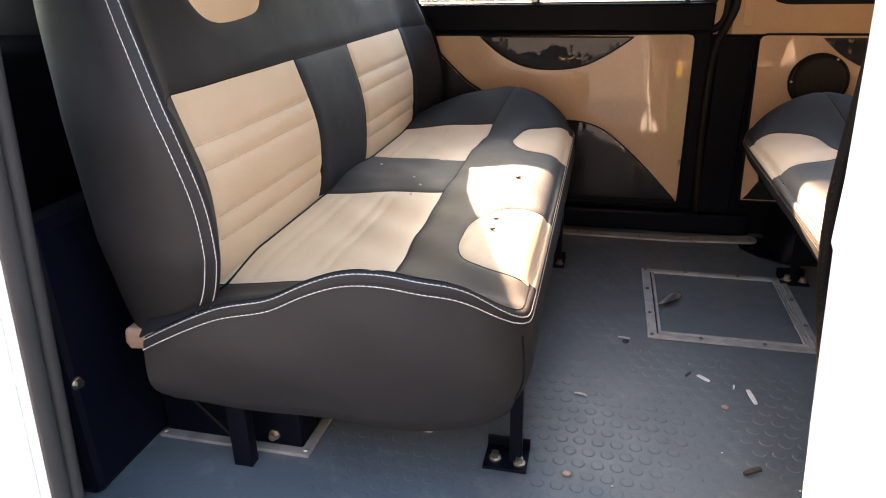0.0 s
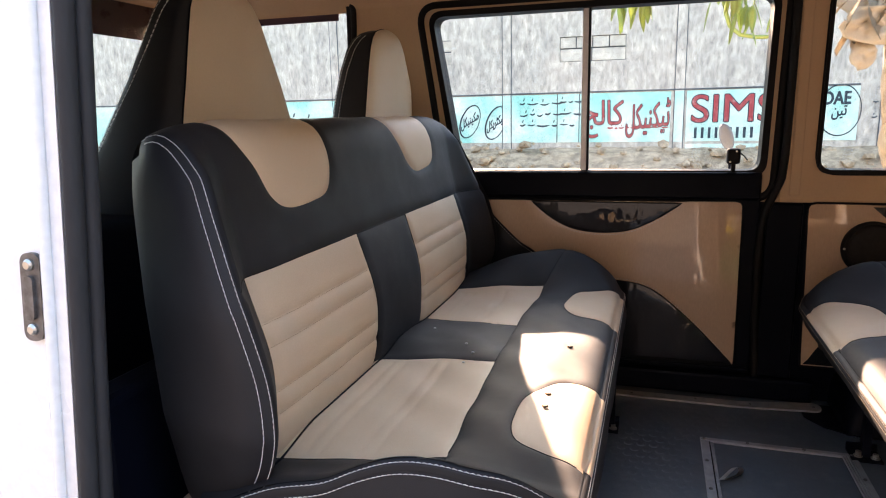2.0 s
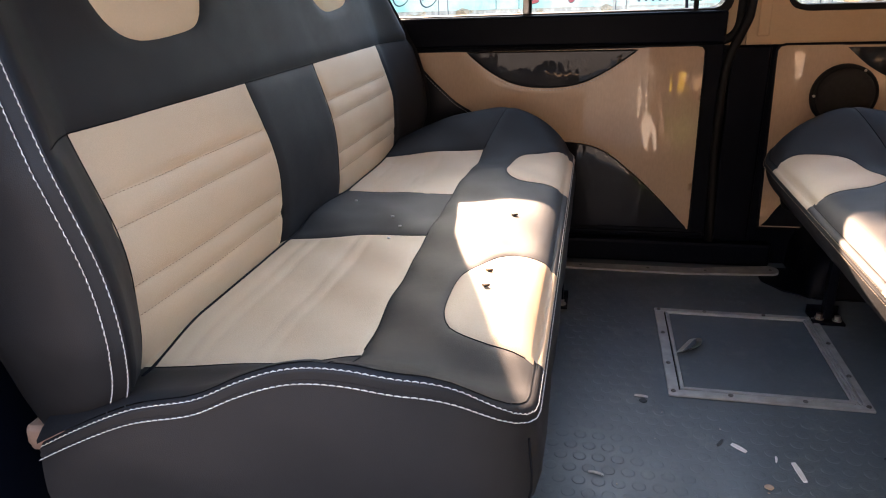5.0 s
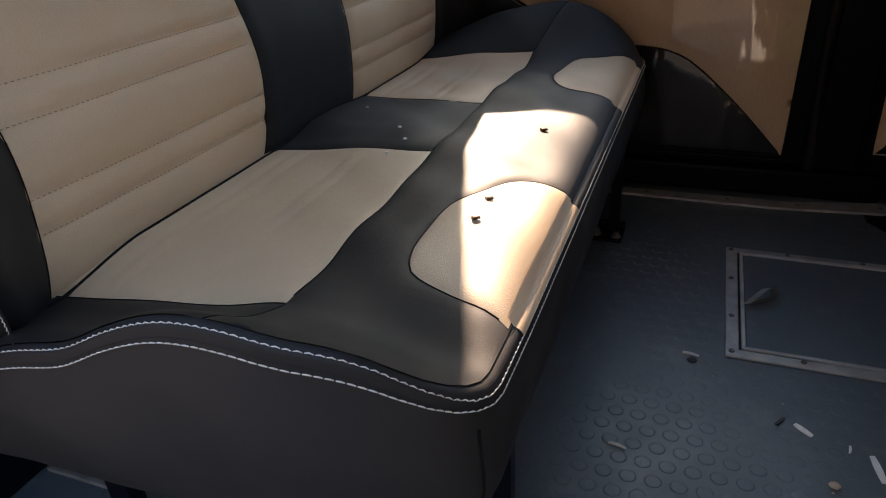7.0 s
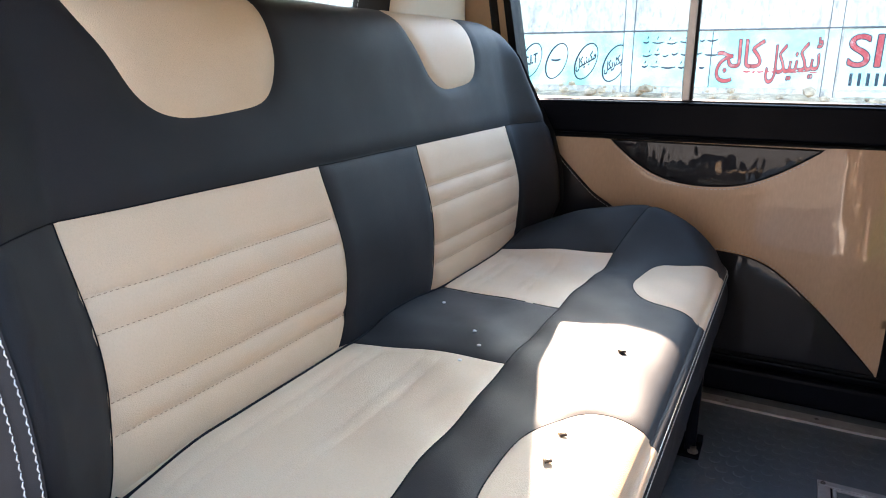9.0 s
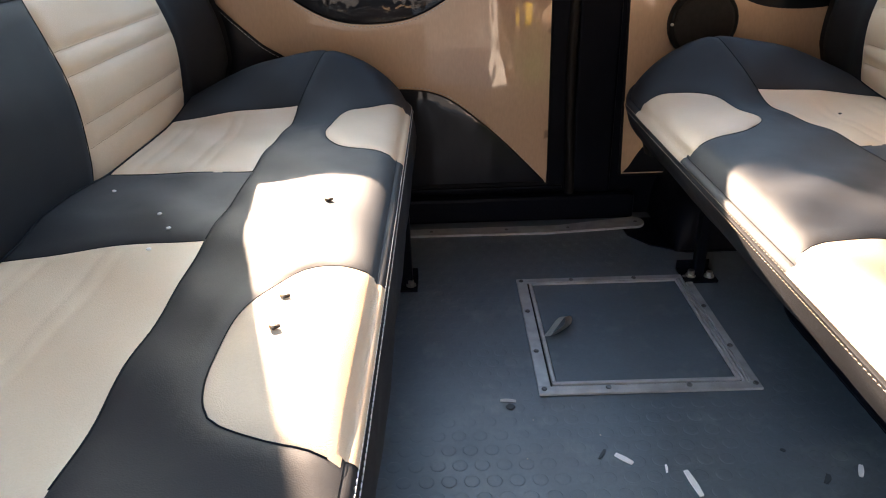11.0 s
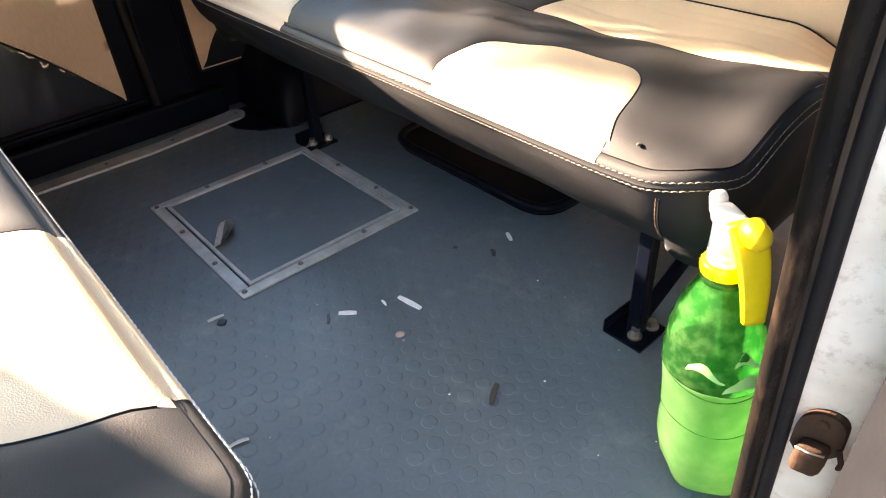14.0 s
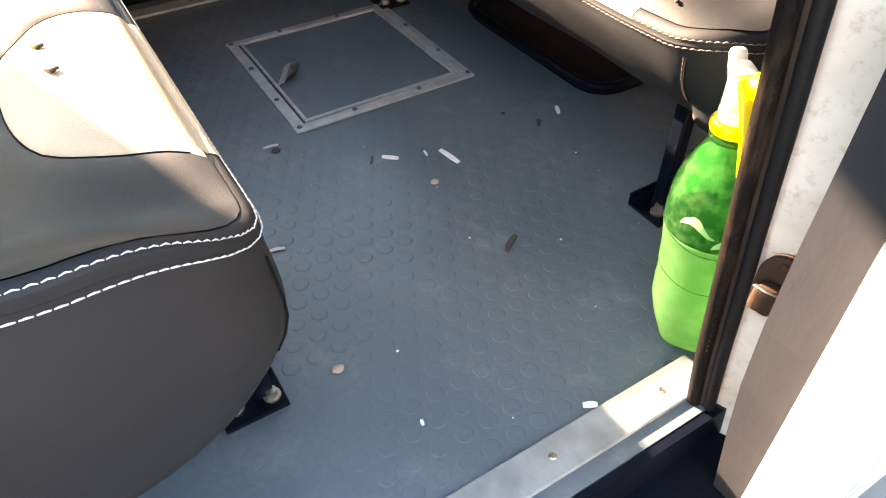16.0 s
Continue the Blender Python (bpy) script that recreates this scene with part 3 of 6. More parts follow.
_card = rounded([(-0.66, 0.078), (0.113, 0.080), (0.111, 0.514), (-0.66, 0.508)], [0.01, 0.004, 0.018, 0.01], 5)
_card = straight_line(_card, 0.012, True)


def arc(cx, cz, r, a0, a1, n=28):
    return [(cx + r * math.cos(radians(a0 + (a1 - a0) * k / n)), cz + r * math.sin(radians(a0 + (a1 - a0) * k / n))) for k in range(n + 1)]


_top_arc = straight_line(smooth_line([(-0.424, 0.5055), (-0.37, 0.462), (-0.31, 0.433), (-0.24, 0.424), (-0.165, 0.432), (-0.10, 0.461), (-0.034, 0.5055)], 0.012), 0.012, True)
_low_arc = straight_line(smooth_line([(-0.42, 0.084), (-0.34, 0.21), (-0.25, 0.284), (-0.17, 0.292), (-0.10, 0.274), (-0.03, 0.221), (0.03, 0.165), (0.107, 0.084)], 0.012), 0.012, True)
_left_arc = straight_line(smooth_line([(-0.565, 0.5045), (-0.52, 0.452), (-0.46, 0.394), (-0.40, 0.344), (-0.43, 0.25), (-0.50, 0.15), (-0.55, 0.084)], 0.012) + [(-0.653, 0.084), (-0.653, 0.5045)], 0.012, True)
sheet(_card, [("arc_panel", _top_arc, CARD_DARK, "glossy black top arc under clear film"), ("arc_panel", _low_arc, CARD_DARK, "glossy black lower arc under clear film"),
              ("arc_panel", _left_arc, CARD_DARK, "glossy black side arc under clear film")], card_surface(FAR - 0.0105), door, ("door_card", CARD, "tan card under wrinkled clear film"),
      step=0.022, groove=0.0012, width=0.005, flip=False)
part("card_edge", tube([Vector((u, FAR - 0.0085, v)) for u, v in _card[::2]], 0.0032, 6, True), PIPING, door, smooth=True)
for _a in (_top_arc, _low_arc, _left_arc):
    part("arc_piping", tube([Vector((u, FAR - 0.0112, v)) for u, v in _a], 0.0017, 5, True), PIPING, door, smooth=True)
    stitches([Vector((u + 0.004 * 0, FAR - 0.0122, v + 0.006 * (1 if _a is _low_arc else -1))) for u, v in _a if 0.09 < v < 0.50], "stitching", door, STRAP, 0.008, 0.005, 0.0006, (0, -1, 0))

rear_card = thing("rear_side_panel", "tan film-covered side panel with black arc and speaker", "side panel", (0.7, FAR, 0.09))
_card2 = straight_line(rounded([(0.268, 0.094), (1.30, 0.094), (1.30, 0.512), (0.256, 0.512)], [0.004, 0.01, 0.01, 0.018], 5), 0.012, True)
_top2 = straight_line(smooth_line([(0.396, 0.5045), (0.45, 0.46), (0.52, 0.43), (0.62, 0.424), (0.72, 0.444), (0.80, 0.5045)], 0.012), 0.012, True)
_low2 = straight_line([(0.274, 0.099)] + smooth_line([(0.285, 0.112), (0.32, 0.165), (0.40, 0.235), (0.55, 0.27), (0.8, 0.24), (0.95, 0.099)], 0.012), 0.012, True)
sheet(_card2, [("arc_panel", _top2, CARD_DARK, "glossy black top arc under clear film"), ("arc_panel", _low2, CARD_DARK, "glossy black lower arc under clear film")],
      card_surface(FAR - 0.0105), rear_card, ("card", CARD, "tan card under wrinkled clear film"), step=0.022, groove=0.0012, width=0.005)
part("card_edge", tube([Vector((u, FAR - 0.0085, v)) for u, v in _card2[::2]], 0.0032, 6, True), PIPING, rear_card, smooth=True)
speaker = thing("speaker", "round black cloth-covered speaker on the side panel", "speaker", (0.400, FAR - 0.012, 0.343))


def disc_y(profile, cx, cz, sides=40):
    """Turned body round an axis along y."""
    bm = bmesh.new()
    rings = [[bm.verts.new((cx + r * math.cos(2 * math.pi * k / sides), y, cz + r * math.sin(2 * math.pi * k / sides))) for k in range(sides)] for r, y in profile]
    for a, b in zip(rings, rings[1:]):
        for k in range(sides):
            bm.faces.new((a[k], a[(k + 1) % sides], b[(k + 1) % sides], b[k]))
    bm.faces.new(rings[-1])
    return bm


part("grille", disc_y([(0.058, FAR - 0.012), (0.058, FAR - 0.030), (0.05, FAR - 0.036), (0.02, FAR - 0.038)], 0.400, 0.405), SPEAKER, speaker, smooth=True)
part("rim", disc_y([(0.066, FAR - 0.010), (0.066, FAR - 0.026), (0.062, FAR - 0.030), (0.057, FAR - 0.028), (0.057, FAR - 0.012)], 0.400, 0.405), RUBBER, speaker, smooth=True)
for _a in (60, 180, 300):
    part("screw", disc_y([(0.003, FAR - 0.028), (0.003, FAR - 0.0305), (0.001, FAR - 0.031)], 0.4 + 0.0615 * math.cos(radians(_a)), 0.405 + 0.0615 * math.sin(radians(_a)), 10), STEEL, speaker)

# window latch with its lever
latch = thing("window_latch", "small black plastic sliding-window latch with lever", "latch", (0.083, FAR, 0.592))
part("body", box(0.066, 0.098, FAR - 0.012, FAR + 0.016, 0.606, 0.645, 0.006), RUBBER, latch)
part("stem", box(0.078, 0.088, FAR - 0.006, FAR + 0.012, 0.588, 0.608, 0.002), RUBBER, latch)
part("lever", tube([(0.096, FAR - 0.008, 0.634), (0.106, FAR - 0.010, 0.626), (0.114, FAR - 0.010, 0.616)], 0.0018, 6), RUBBER, latch)
for _dx, _dz in ((0.088, 0.638), (0.074, 0.612)):
    part("screw", disc_y([(0.0026, FAR - 0.0115), (0.0026, FAR - 0.0135), (0.001, FAR - 0.0138)], _dx, _dz, 8), STEEL, latch)

# wheel arch hump
_hump = bmesh.new()
_rings = []
for _i in range(15):
    _t = math.pi * _i / 14
    _cx = 0.505 - 0.165 * math.cos(_t)
    _h = 0.165 * math.sin(_t) ** 0.7
    _rings.append([_hump.verts.new((_cx - 0.0, y, z * _h)) for y, z in ((1.252, 1.0), (1.16, 1.0), (1.115, 0.93), (1.085, 0.75), (1.065, 0.45), (1.055, 0.0))])
for _a, _b in zip(_rings, _rings[1:]):
    for _k in range(5):
        _hump.faces.new((_a[_k], _a[_k + 1], _b[_k + 1], _b[_k]))
_arch = tagged(part("wheel_arch", _hump, BLACK, smooth=True), "black painted wheel arch hump", "wheel arch", kind="structure")
prism([(0.262, 1.215), (0.266, 1.135), (0.30, 1.085), (0.36, 1.05), (0.66, 1.05), (0.66, 1.215)], [], lambda u, v, w: Vector((u, v, w)), 0.003, BLACK, "flange", _arch)

# end walls of the cabin
tagged(part("wall_rear", box(1.57, 1.6, -0.05, FAR + 0.05, 0.0, 1.1), LINER), "tan tailgate lining", "wall", kind="structure")
tagged(part("engine_bulkhead", box(-0.80, -0.742, 0.03, FAR - 0.03, 0.0, 0.40, 0.012), BLACK), "black painted bulkhead in front of the floor", "bulkhead", kind="structure")
dash = thing("dashboard", "black plastic dashboard under the windscreen", "dashboard", (-1.6, 0.6, 0.0))
part("body", box(-1.585, -1.42, 0.0, FAR, 0.0, 0.62, 0.03), BLACK, dash)
part("cowl", box(-1.565, -1.44, 0.15, 0.62, 0.60, 0.665, 0.025), BLACK, dash)
wheel = thing("steering_wheel", "black steering wheel behind the cab seat", "steering wheel", (-1.35, 0.95, 0.62))
_c = Vector((-1.36, 0.30, 0.68))
_ring = [_c + Vector((0.10 * math.sin(a) * 1.0, 0.18 * math.cos(a), 0.15 * math.sin(a))) for a in [2 * math.pi * k / 36 for k in range(36)]]
part("rim", tube(_ring, 0.013, 8, True), RUBBER, wheel, smooth=True)
part("spoke", tube([_ring[2], _c, _ring[16]], 0.011, 8), RUBBER, wheel, smooth=True)
part("column", tube([_c, _c + Vector((-0.16, 0, -0.12))], 0.03, 10), RUBBER, wheel, smooth=True)
# windscreen: pillars, tinted top
wall_front = thing("wall_front", "windscreen surround in tan with dark tint strip", "wall", (-1.75, 0.6, 0.0), kind="structure")
part("lower_wall", box(-1.64, -1.59, -0.05, FAR + 0.05, -0.3, 0.60), WHITE, wall_front)
part("header", box(-1.62, -1.52, -0.05, FAR + 0.05, 1.080, 1.17, 0.01), LINER, wall_front)
for _y in (-0.03, FAR + 0.03):
    part("pillar", box(-1.63, -1.57, _y - 0.02, _y + 0.03, 0.58, 1.12, 0.012), LINER, wall_front)
part("tint_strip", box(-1.593, -1.589, -0.02, FAR + 0.02, 0.980, 1.085), TINT, wall_front, "dark tint strip on the windscreen")
_ws = part("windscreen", box(-1.585, -1.580, -0.02, FAR + 0.02, 0.60, 1.085), GLASS, wall_front, "clear windscreen glass")
_ws.visible_shadow = False


# ---- near side: open doorway ----
def lean(z):                                   # front edge of the doorway
    return -0.712 + 0.0935 * z


def rake(z):                                   # rear edge of the doorway
    return float(np.interp(z, (-0.34, -0.05, 0.004, 0.10, 0.18, 0.25, 0.345, 0.43, 0.51, 0.60, 0.80, 1.06), (0.25, 0.172, 0.161, 0.142, 0.130, 0.117, 0.101, 0.086, 0.080, 0.086, 0.090, 0.095)))


_zs = [-0.34 + 0.07 * i for i in range(21)]


def band(name, fn0, fn1, y0, y1, mat, parent=None, label="", zs=None):
    """An upright strip between two leaning edges."""
    bm = bmesh.new()
    rows = []
    for z in zs or _zs:
        a, b = fn0(z), fn1(z)
        rows.append([bm.verts.new(p) for p in ((a, y0, z), (b, y0, z), (b, y1, z), (a, y1, z))])
    for p, q in zip(rows, rows[1:]):
        for k in range(4):
            bm.faces.new((p[k], p[(k + 1) % 4], q[(k + 1) % 4], q[k]))
    bm.faces.new(rows[0])
    bm.faces.new(rows[-1][::-1])
    return part(name, bm, mat, parent, label)


wall_near = thing("wall_near", "white van side round the open doorway", "wall", (-0.9, -0.05, 0.0), kind="structure")
band("front_pillar", lambda z: -1.02, lambda z: lean(z) - 0.010, -0.065, -0.045, WHITE, wall_near, "white painted door pillar")
band("pillar_inside", lambda z: -0.80, lambda z: lean(z) - 0.026, -0.029, -0.006, BLACK, wall_near, "black inner pillar", [0.0 + 0.07 * i for i in range(16)])
part("pillar_bead", tube([(lean(z) - 0.030, -0.068, z) for z in _zs], 0.006, 6), WHITE, wall_near, smooth=True)
part("door_seal", tube([(lean(z) + 0.001, -0.060, z) for z in _zs], 0.0105, 8), SEAL_GREY, wall_near, "black rubber door seal", True)
part("seal_lip", tube([(lean(z) + 0.009, -0.046, z) for z in _zs], 0.0080, 8), SEAL_GREY, wall_near, "dusty rubber seal lip", True)
# unseen black sheet, added to keep bounced light out of the cab
part("door_lining", box(-1.56, -0.83, -0.0295, -0.016, 0.0, 1.04, 0.004), BLACK, wall_near, "unseen black sheet added to stop light off the cab door")
# unseen front door, closed over its window to shut light out of the cab
part("front_door", box(-1.62, -1.021, -0.068, -0.03, -0.35, 1.055, 0.01), WHITE, wall_near, "white front side, its window closed up to darken the cab")
part("header", box(-1.75, 1.6, -0.09, -0.035, 1.05, 1.20, 0.012), WHITE, wall_near, "white roof rail")
part("header_inside", box(-0.72, 0.20, -0.034, 0.03, 1.05, 1.10, 0.01), LINER, wall_near, "tan inner roof rail")

def jamb(z):
    return rake(z) + 0.016


_jb = bmesh.new()
_rows = []
for z in _zs:                                   # folded jamb: front face, then the inner side
    _rows.append([_jb.verts.new(p) for p in ((jamb(z), 0.0, z), (jamb(z) + 0.011, -0.030, z), (jamb(z) + 0.024, -0.060, z), (jamb(z) + 0.040, -0.075, z), (0.62, -0.075, z), (0.62, 0.0, z))])
for _a, _b in zip(_rows, _rows[1:]):
    for _k in range(6):
        _jb.faces.new((_a[_k], _a[(_k + 1) % 6], _b[(_k + 1) % 6], _b[_k]))
part("rear_pillar", _jb, DUSTY_WHITE, wall_near, "white jamb with brown dust")
band("pillar_inside_rear", lambda z: rake(z) + 0.020, lambda z: 0.60, 0.0015, 0.005, BLACK, wall_near, "black inner pillar", [0.02 + 0.07 * i for i in range(16)])
part("rear_seal", tube(smooth_line([(rake(z) + 0.007, -0.0065, z) for z in _zs], 0.03), 0.0070, 8), DIRTY_RUBBER, wall_near, "worn black rubber door seal", True)
for z in np.arange(0.10, 0.52, 0.0075):          # moulded teeth along the seal
    part("tooth", box(rake(z) + 0.0019, rake(z) + 0.0031, -0.0122, -0.011, z, z + 0.0022), RUBBER, wall_near)
part("rear_seal_lip", tube(smooth_line([(rake(z) + 0.0115, -0.0130, z) for z in _zs], 0.03), 0.0034, 8), DUST_LIP, wall_near, "dusty seal lip", True)
part("rear_seal_base", tube(smooth_line([(rake(z) + 0.0145, -0.0190, z) for z in _zs], 0.03), 0.0060, 8), RUBBER, wall_near, "black seal base", True)
part("quarter_panel", box(0.62, 1.6, -0.07, -0.03, -0.35, 0.60), WHITE, wall_near, "white rear quarter")
part("quarter_top", box(0.30, 1.6, -0.05, -0.03, 1.0, 1.1), WHITE, wall_near)
part("tail_pillar", box(1.4, 1.6, -0.06, -0.03, 0.6, 1.06), WHITE, wall_near)

open_door = thing("sliding_door", "white sliding door pushed open along the van side", "door", (0.6, -0.1, -0.3))


def door_edge(z):
    return float(np.interp(z, (-0.34, 0.0, 0.10, 0.19, 0.27, 0.34, 0.42, 0.50, 1.06), (0.128, 0.099, 0.091, 0.084, 0.077, 0.070, 0.064, 0.058, 0.034)))


band("skin", lambda z: door_edge(z) + 0.008, lambda z: 1.25, -0.124, -0.110, WHITE, open_door, "white outer door skin")
part("hem", tube([(door_edge(z) + 0.008, -0.115, z) for z in _zs], 0.009, 8), WHITE, open_door, "rounded white door hem", True)
# grey strip added where shade falls on the pale paint
band("edge_gasket", lambda z: float(np.interp(z, (-0.34, 0.0, 0.128, 0.20, 0.286, 0.36, 0.50, 1.06), (0.22, 0.138, 0.106, 0.095, 0.090, 0.089, 0.086, 0.062))), lambda z: 0.60, -0.1085, -0.066, SHADE_GREY, open_door, "grey strip standing for shade along the door edge")
part("handle_pad", box(0.050, 0.077, -0.140, -0.122, 0.50, 0.565, 0.008), WHITE, open_door, "white edge guard")

striker = thing("striker_plate", "worn oval steel striker plate screwed to the white pillar", "striker plate", (-0.712, -0.067, 0.52))
_pl = [Vector((-0.7085 + 0.0935 * (z - 0.565) + x, -0.066, z)) for x, z in rounded([(-0.013, 0.518), (0.013, 0.518), (0.013, 0.612), (-0.013, 0.612)], 0.012, 8)]
prism([(p.x, p.z) for p in _pl], [], far_place(-0.071), 0.005, DARK_STEEL, "plate", striker, "worn grey steel plate")
prism([(p.x * 0.45 + -0.7085 * 0.55, 0.565 + (p.z - 0.565) * 0.5) for p in _pl], [], far_place(-0.0745), 0.004, DARK_STEEL, "wear_boss", striker)
for _z in (0.531, 0.600):
    part("screw", disc_y([(0.0062, -0.071), (0.0062, -0.073), (0.004, -0.0755), (0.001, -0.0755)], -0.7085 + 0.0935 * (_z - 0.565), _z, 12), STEEL, striker)

catch = thing("door_catch", "rusty brown door catch on the dusty white jamb", "door catch", (0.138, -0.05, 0.196))
_o = [(-0.050 + 0.016 * math.cos(radians(a)), 0.228 + 0.018 * math.sin(radians(a))) for a in range(0, 190, 15)] + [(-0.067, 0.206), (-0.060, 0.198), (-0.040, 0.198), (-0.034, 0.208)]
prism(_o, [], lambda u, v, w: Vector((0.1385 - w, u, v)), 0.009, RUST, "plate", catch, "rounded rusty backing plate")
_cb = box(0.112, 0.131, -0.062, -0.041, 0.190, 0.219, 0.006, seg=3)
for _v_ in _cb.verts:
    _v_.co.z += 0.10 * (_v_.co.y + 0.05)
    _v_.co += Vector((1, 1, 1)) * 0.0012 * noise.noise(_v_.co * 160)
part("jaw", _cb, RUST, catch, "brown rusted jaw", True)
part("tongue", tube([(0.1145, -0.061, 0.2165), (0.1125, -0.051, 0.2185), (0.1145, -0.042, 0.2195)], 0.0020, 6, flat=0.6), STEEL, catch, "worn bare metal edge", True)
part("spring", tube([(0.128, -0.066, 0.214), (0.124, -0.071, 0.204), (0.128, -0.070, 0.194)], 0.0022, 6), RUST, catch, "bent rusty spring end", True)
for _ob in catch.children:
    for _v_ in _ob.data.vertices:
        _v_.co = Vector((0.1520 + (_v_.co.x - 0.1385) * 0.85 - 0.36 * (_v_.co.y + 0.05), -0.040 + (_v_.co.y + 0.05) * 0.85, 0.211 + (_v_.co.z - 0.218) * 0.85))
part("rivet", lathe([(0.0045, 0.0), (0.004, 0.002), (0.001, 0.003)], (0, 0, 0), 10), RUST, catch)
for _v_ in bpy.data.objects["rivet"].data.vertices:
    _v_.co = Vector((0.1450 - _v_.co.z, -0.040 + _v_.co.x, 0.226 + _v_.co.y))

# sills and strips
sill = thing("sill_strip", "screwed aluminium strip on the near door sill", "trim strip", (-0.2, 0.016, 0.0))
part("strip", box(-0.70, 0.20, -0.003, 0.036, 0.0, 0.005, 0.0015), DULL_ALU, sill)
for _x in (-0.5, -0.37, -0.24, -0.12, 0.013, 0.147):
    screw((_x, 0.017, 0.004), sill)
tagged(part("door_step", box(-0.74, 0.30, -0.11, -0.004, -0.20, -0.055, 0.01), BLACK), "black step well below the doorway", "step", kind="structure")
tagged(part("step_riser", box(-0.74, 0.30, -0.03, -0.021, -0.06, -0.001), BLACK), "black sill edge", "sill", kind="structure")
tagged(part("body_side", box(-1.75, 1.6, -0.10, -0.06, -0.40, -0.20), WHITE), "white rocker panel under the door", "body panel", kind="structure")
far_strip = thing("sill_strip", "bent aluminium strip along the far sill", "trim strip", (0.05, 1.2, 0.0))
_o = [(-0.66, 1.162), (0.10, 1.152)] + [(0.292 + 0.022 * math.cos(a), 1.187 + 0.025 * math.sin(a)) for a in [radians(-80 + 20 * k) for k in range(9)]] + [(0.13, 1.186), (-0.66, 1.186)]
prism(_o, [], lambda u, v, w: Vector((u, v, w + (0.003 if u > 0.2 else 0.0))), 0.005, HATCH_ALU, "strip", far_strip)
for _x in (-0.5, -0.32, -0.14, 0.02, 0.15, 0.296):
    screw((_x, 1.172 + (0.014 if _x > 0.2 else 0), 0.007 if _x > 0.2 else 0.004), far_strip, mat=DARK_STEEL)


# ---- benches ----
def bench(label, x0, side, y0, y1, skirt_near, skirt_front, near_edge, mid, far_edge, corner, edge=0.0, lip=(), tuck=0.016, cross_line=(), insets=(), yb=0.737, tf=1.005):
    """A two-tone bench. s: depth behind the front edge; side: -1 when it faces +x, +1 when it faces -x."""
    ob = thing("bench_seat", label, "seat", (x0 + side * 0.23, (y0 + y1) / 2, 0.0), group="facing bench seats")

    ye = y0 - edge                             # outer near edge, past the sewn panels

    def X(s):
        return x0 + side * s

    def prof(table, s):
        t = np.array(smooth_line(table, 0.006))
        return np.interp(s, t[:, 0], t[:, 1])

    def height(s, y):
        s, y = np.asarray(s, float), np.asarray(y, float)
        wn = np.clip(1 - (y - y0) / 0.13, 0, 1)
        wf = np.clip(1 - (y1 - y) / 0.20, 0, 1)
        wn, wf = wn * wn * (3 - 2 * wn), wf * wf * (3 - 2 * wf)
        z = prof(mid, s) * (1 - wn) * (1 - wf) + prof(near_edge, s) * wn + prof(far_edge, s) * wf * (1 - wn)
        if edge:                               # raised bolster along the near edge
            r = np.clip((y0 + 0.03 - y) / (edge + 0.03), 0, 1)
            z = z + (prof(lip, s) - prof(near_edge, s)) * r * (0.6 + 0.4 * r)
            a, b, c = (np.clip(q, 0, 1) for q in ((y - 0.505) / 0.085, (y - 0.62) / 0.14, (s - 0.20) / 0.06))
            a, b, c = (q * q * (3 - 2 * q) for q in (a, b, c))
            z = z + 0.011 * a * (1 - b) * c
        else:                                  # soft roll along the front edge
            z = z - 0.0045 * np.clip(1 - s / 0.026, 0, 1) ** 2
        e = np.clip((y - ye) / 0.02, 0, 1)
        f = np.clip((y1 - y) / 0.05, 0, 1)
        z = z - 0.006 * (1 - e) ** 2 - 0.045 * (1 - f) ** 2
        soft = 0.0025 * np.sin(y * 23 + s * 9) + 0.0015 * np.sin(y * 51 - s * 40)
        return z + soft * np.clip(s / 0.05, 0, 1) * np.clip((0.40 - s) / 0.12, 0, 1)

    def top(u, v, sink):
        return np.stack([X(u), v, height(u, v) - sink * np.clip(u / 0.014, 0, 1)], 1)

    depth = 0.475
    ea, eb = (0.14, 0.085) if edge else (corner, corner)      # the near front corner sweeps round wider than the far one
    outline = [(ea - ea * math.cos(radians(9 * k)), ye + eb - eb * math.sin(radians(9 * k))) for k in range(11)] + [(depth - 0.003, ye), (depth, ye + 0.003), (depth, y1 - 0.003), (depth - 0.003, y1)]
    outline += [(corner - corner * math.sin(radians(9 * k)), y1 - corner + corner * math.cos(radians(9 * k))) for k in range(11)]
    outer = straight_line(outline, 0.01, True)

    def cross(y):                              # the seam along the cushion bows forward towards both ends
        return float(np.interp(y, [p[0] for p in cross_line], [p[1] for p in cross_line]))

    ya = y0 + 0.398
    tn = y0 + 0.030

    def inset(pts):
        return straight_line(smooth_line(pts, 0.008), 0.01, True)

    ca, cb, cf = cross(ya), cross(yb), cross(tf)
    seat_near = straight_line([(cross(y), y) for y in np.linspace(tn + 0.003, ya, 14)] + smooth_line([(ca, ya), (0.26, ya + 0.008), (0.34, ya - 0.006), (0.44, ya - 0.035)], 0.01)[1:] + [(0.46, ya - 0.038), (0.46, tn - 0.004), (0.36, tn - 0.001)], 0.01, True)
    seat_far = straight_line([(cross(y), y) for y in np.linspace(yb, tf, 12)] + smooth_line([(cf, tf), (0.27, tf + 0.004), (0.36, tf - 0.002), (0.46, tf - 0.012)], 0.01)[1:] + [(0.46, yb + 0.012)] + smooth_line([(0.44, yb + 0.012), (0.34, yb + 0.012), (0.26, yb + 0.006), (cb, yb)], 0.01)[:-1], 0.01, True)
    pleats = []
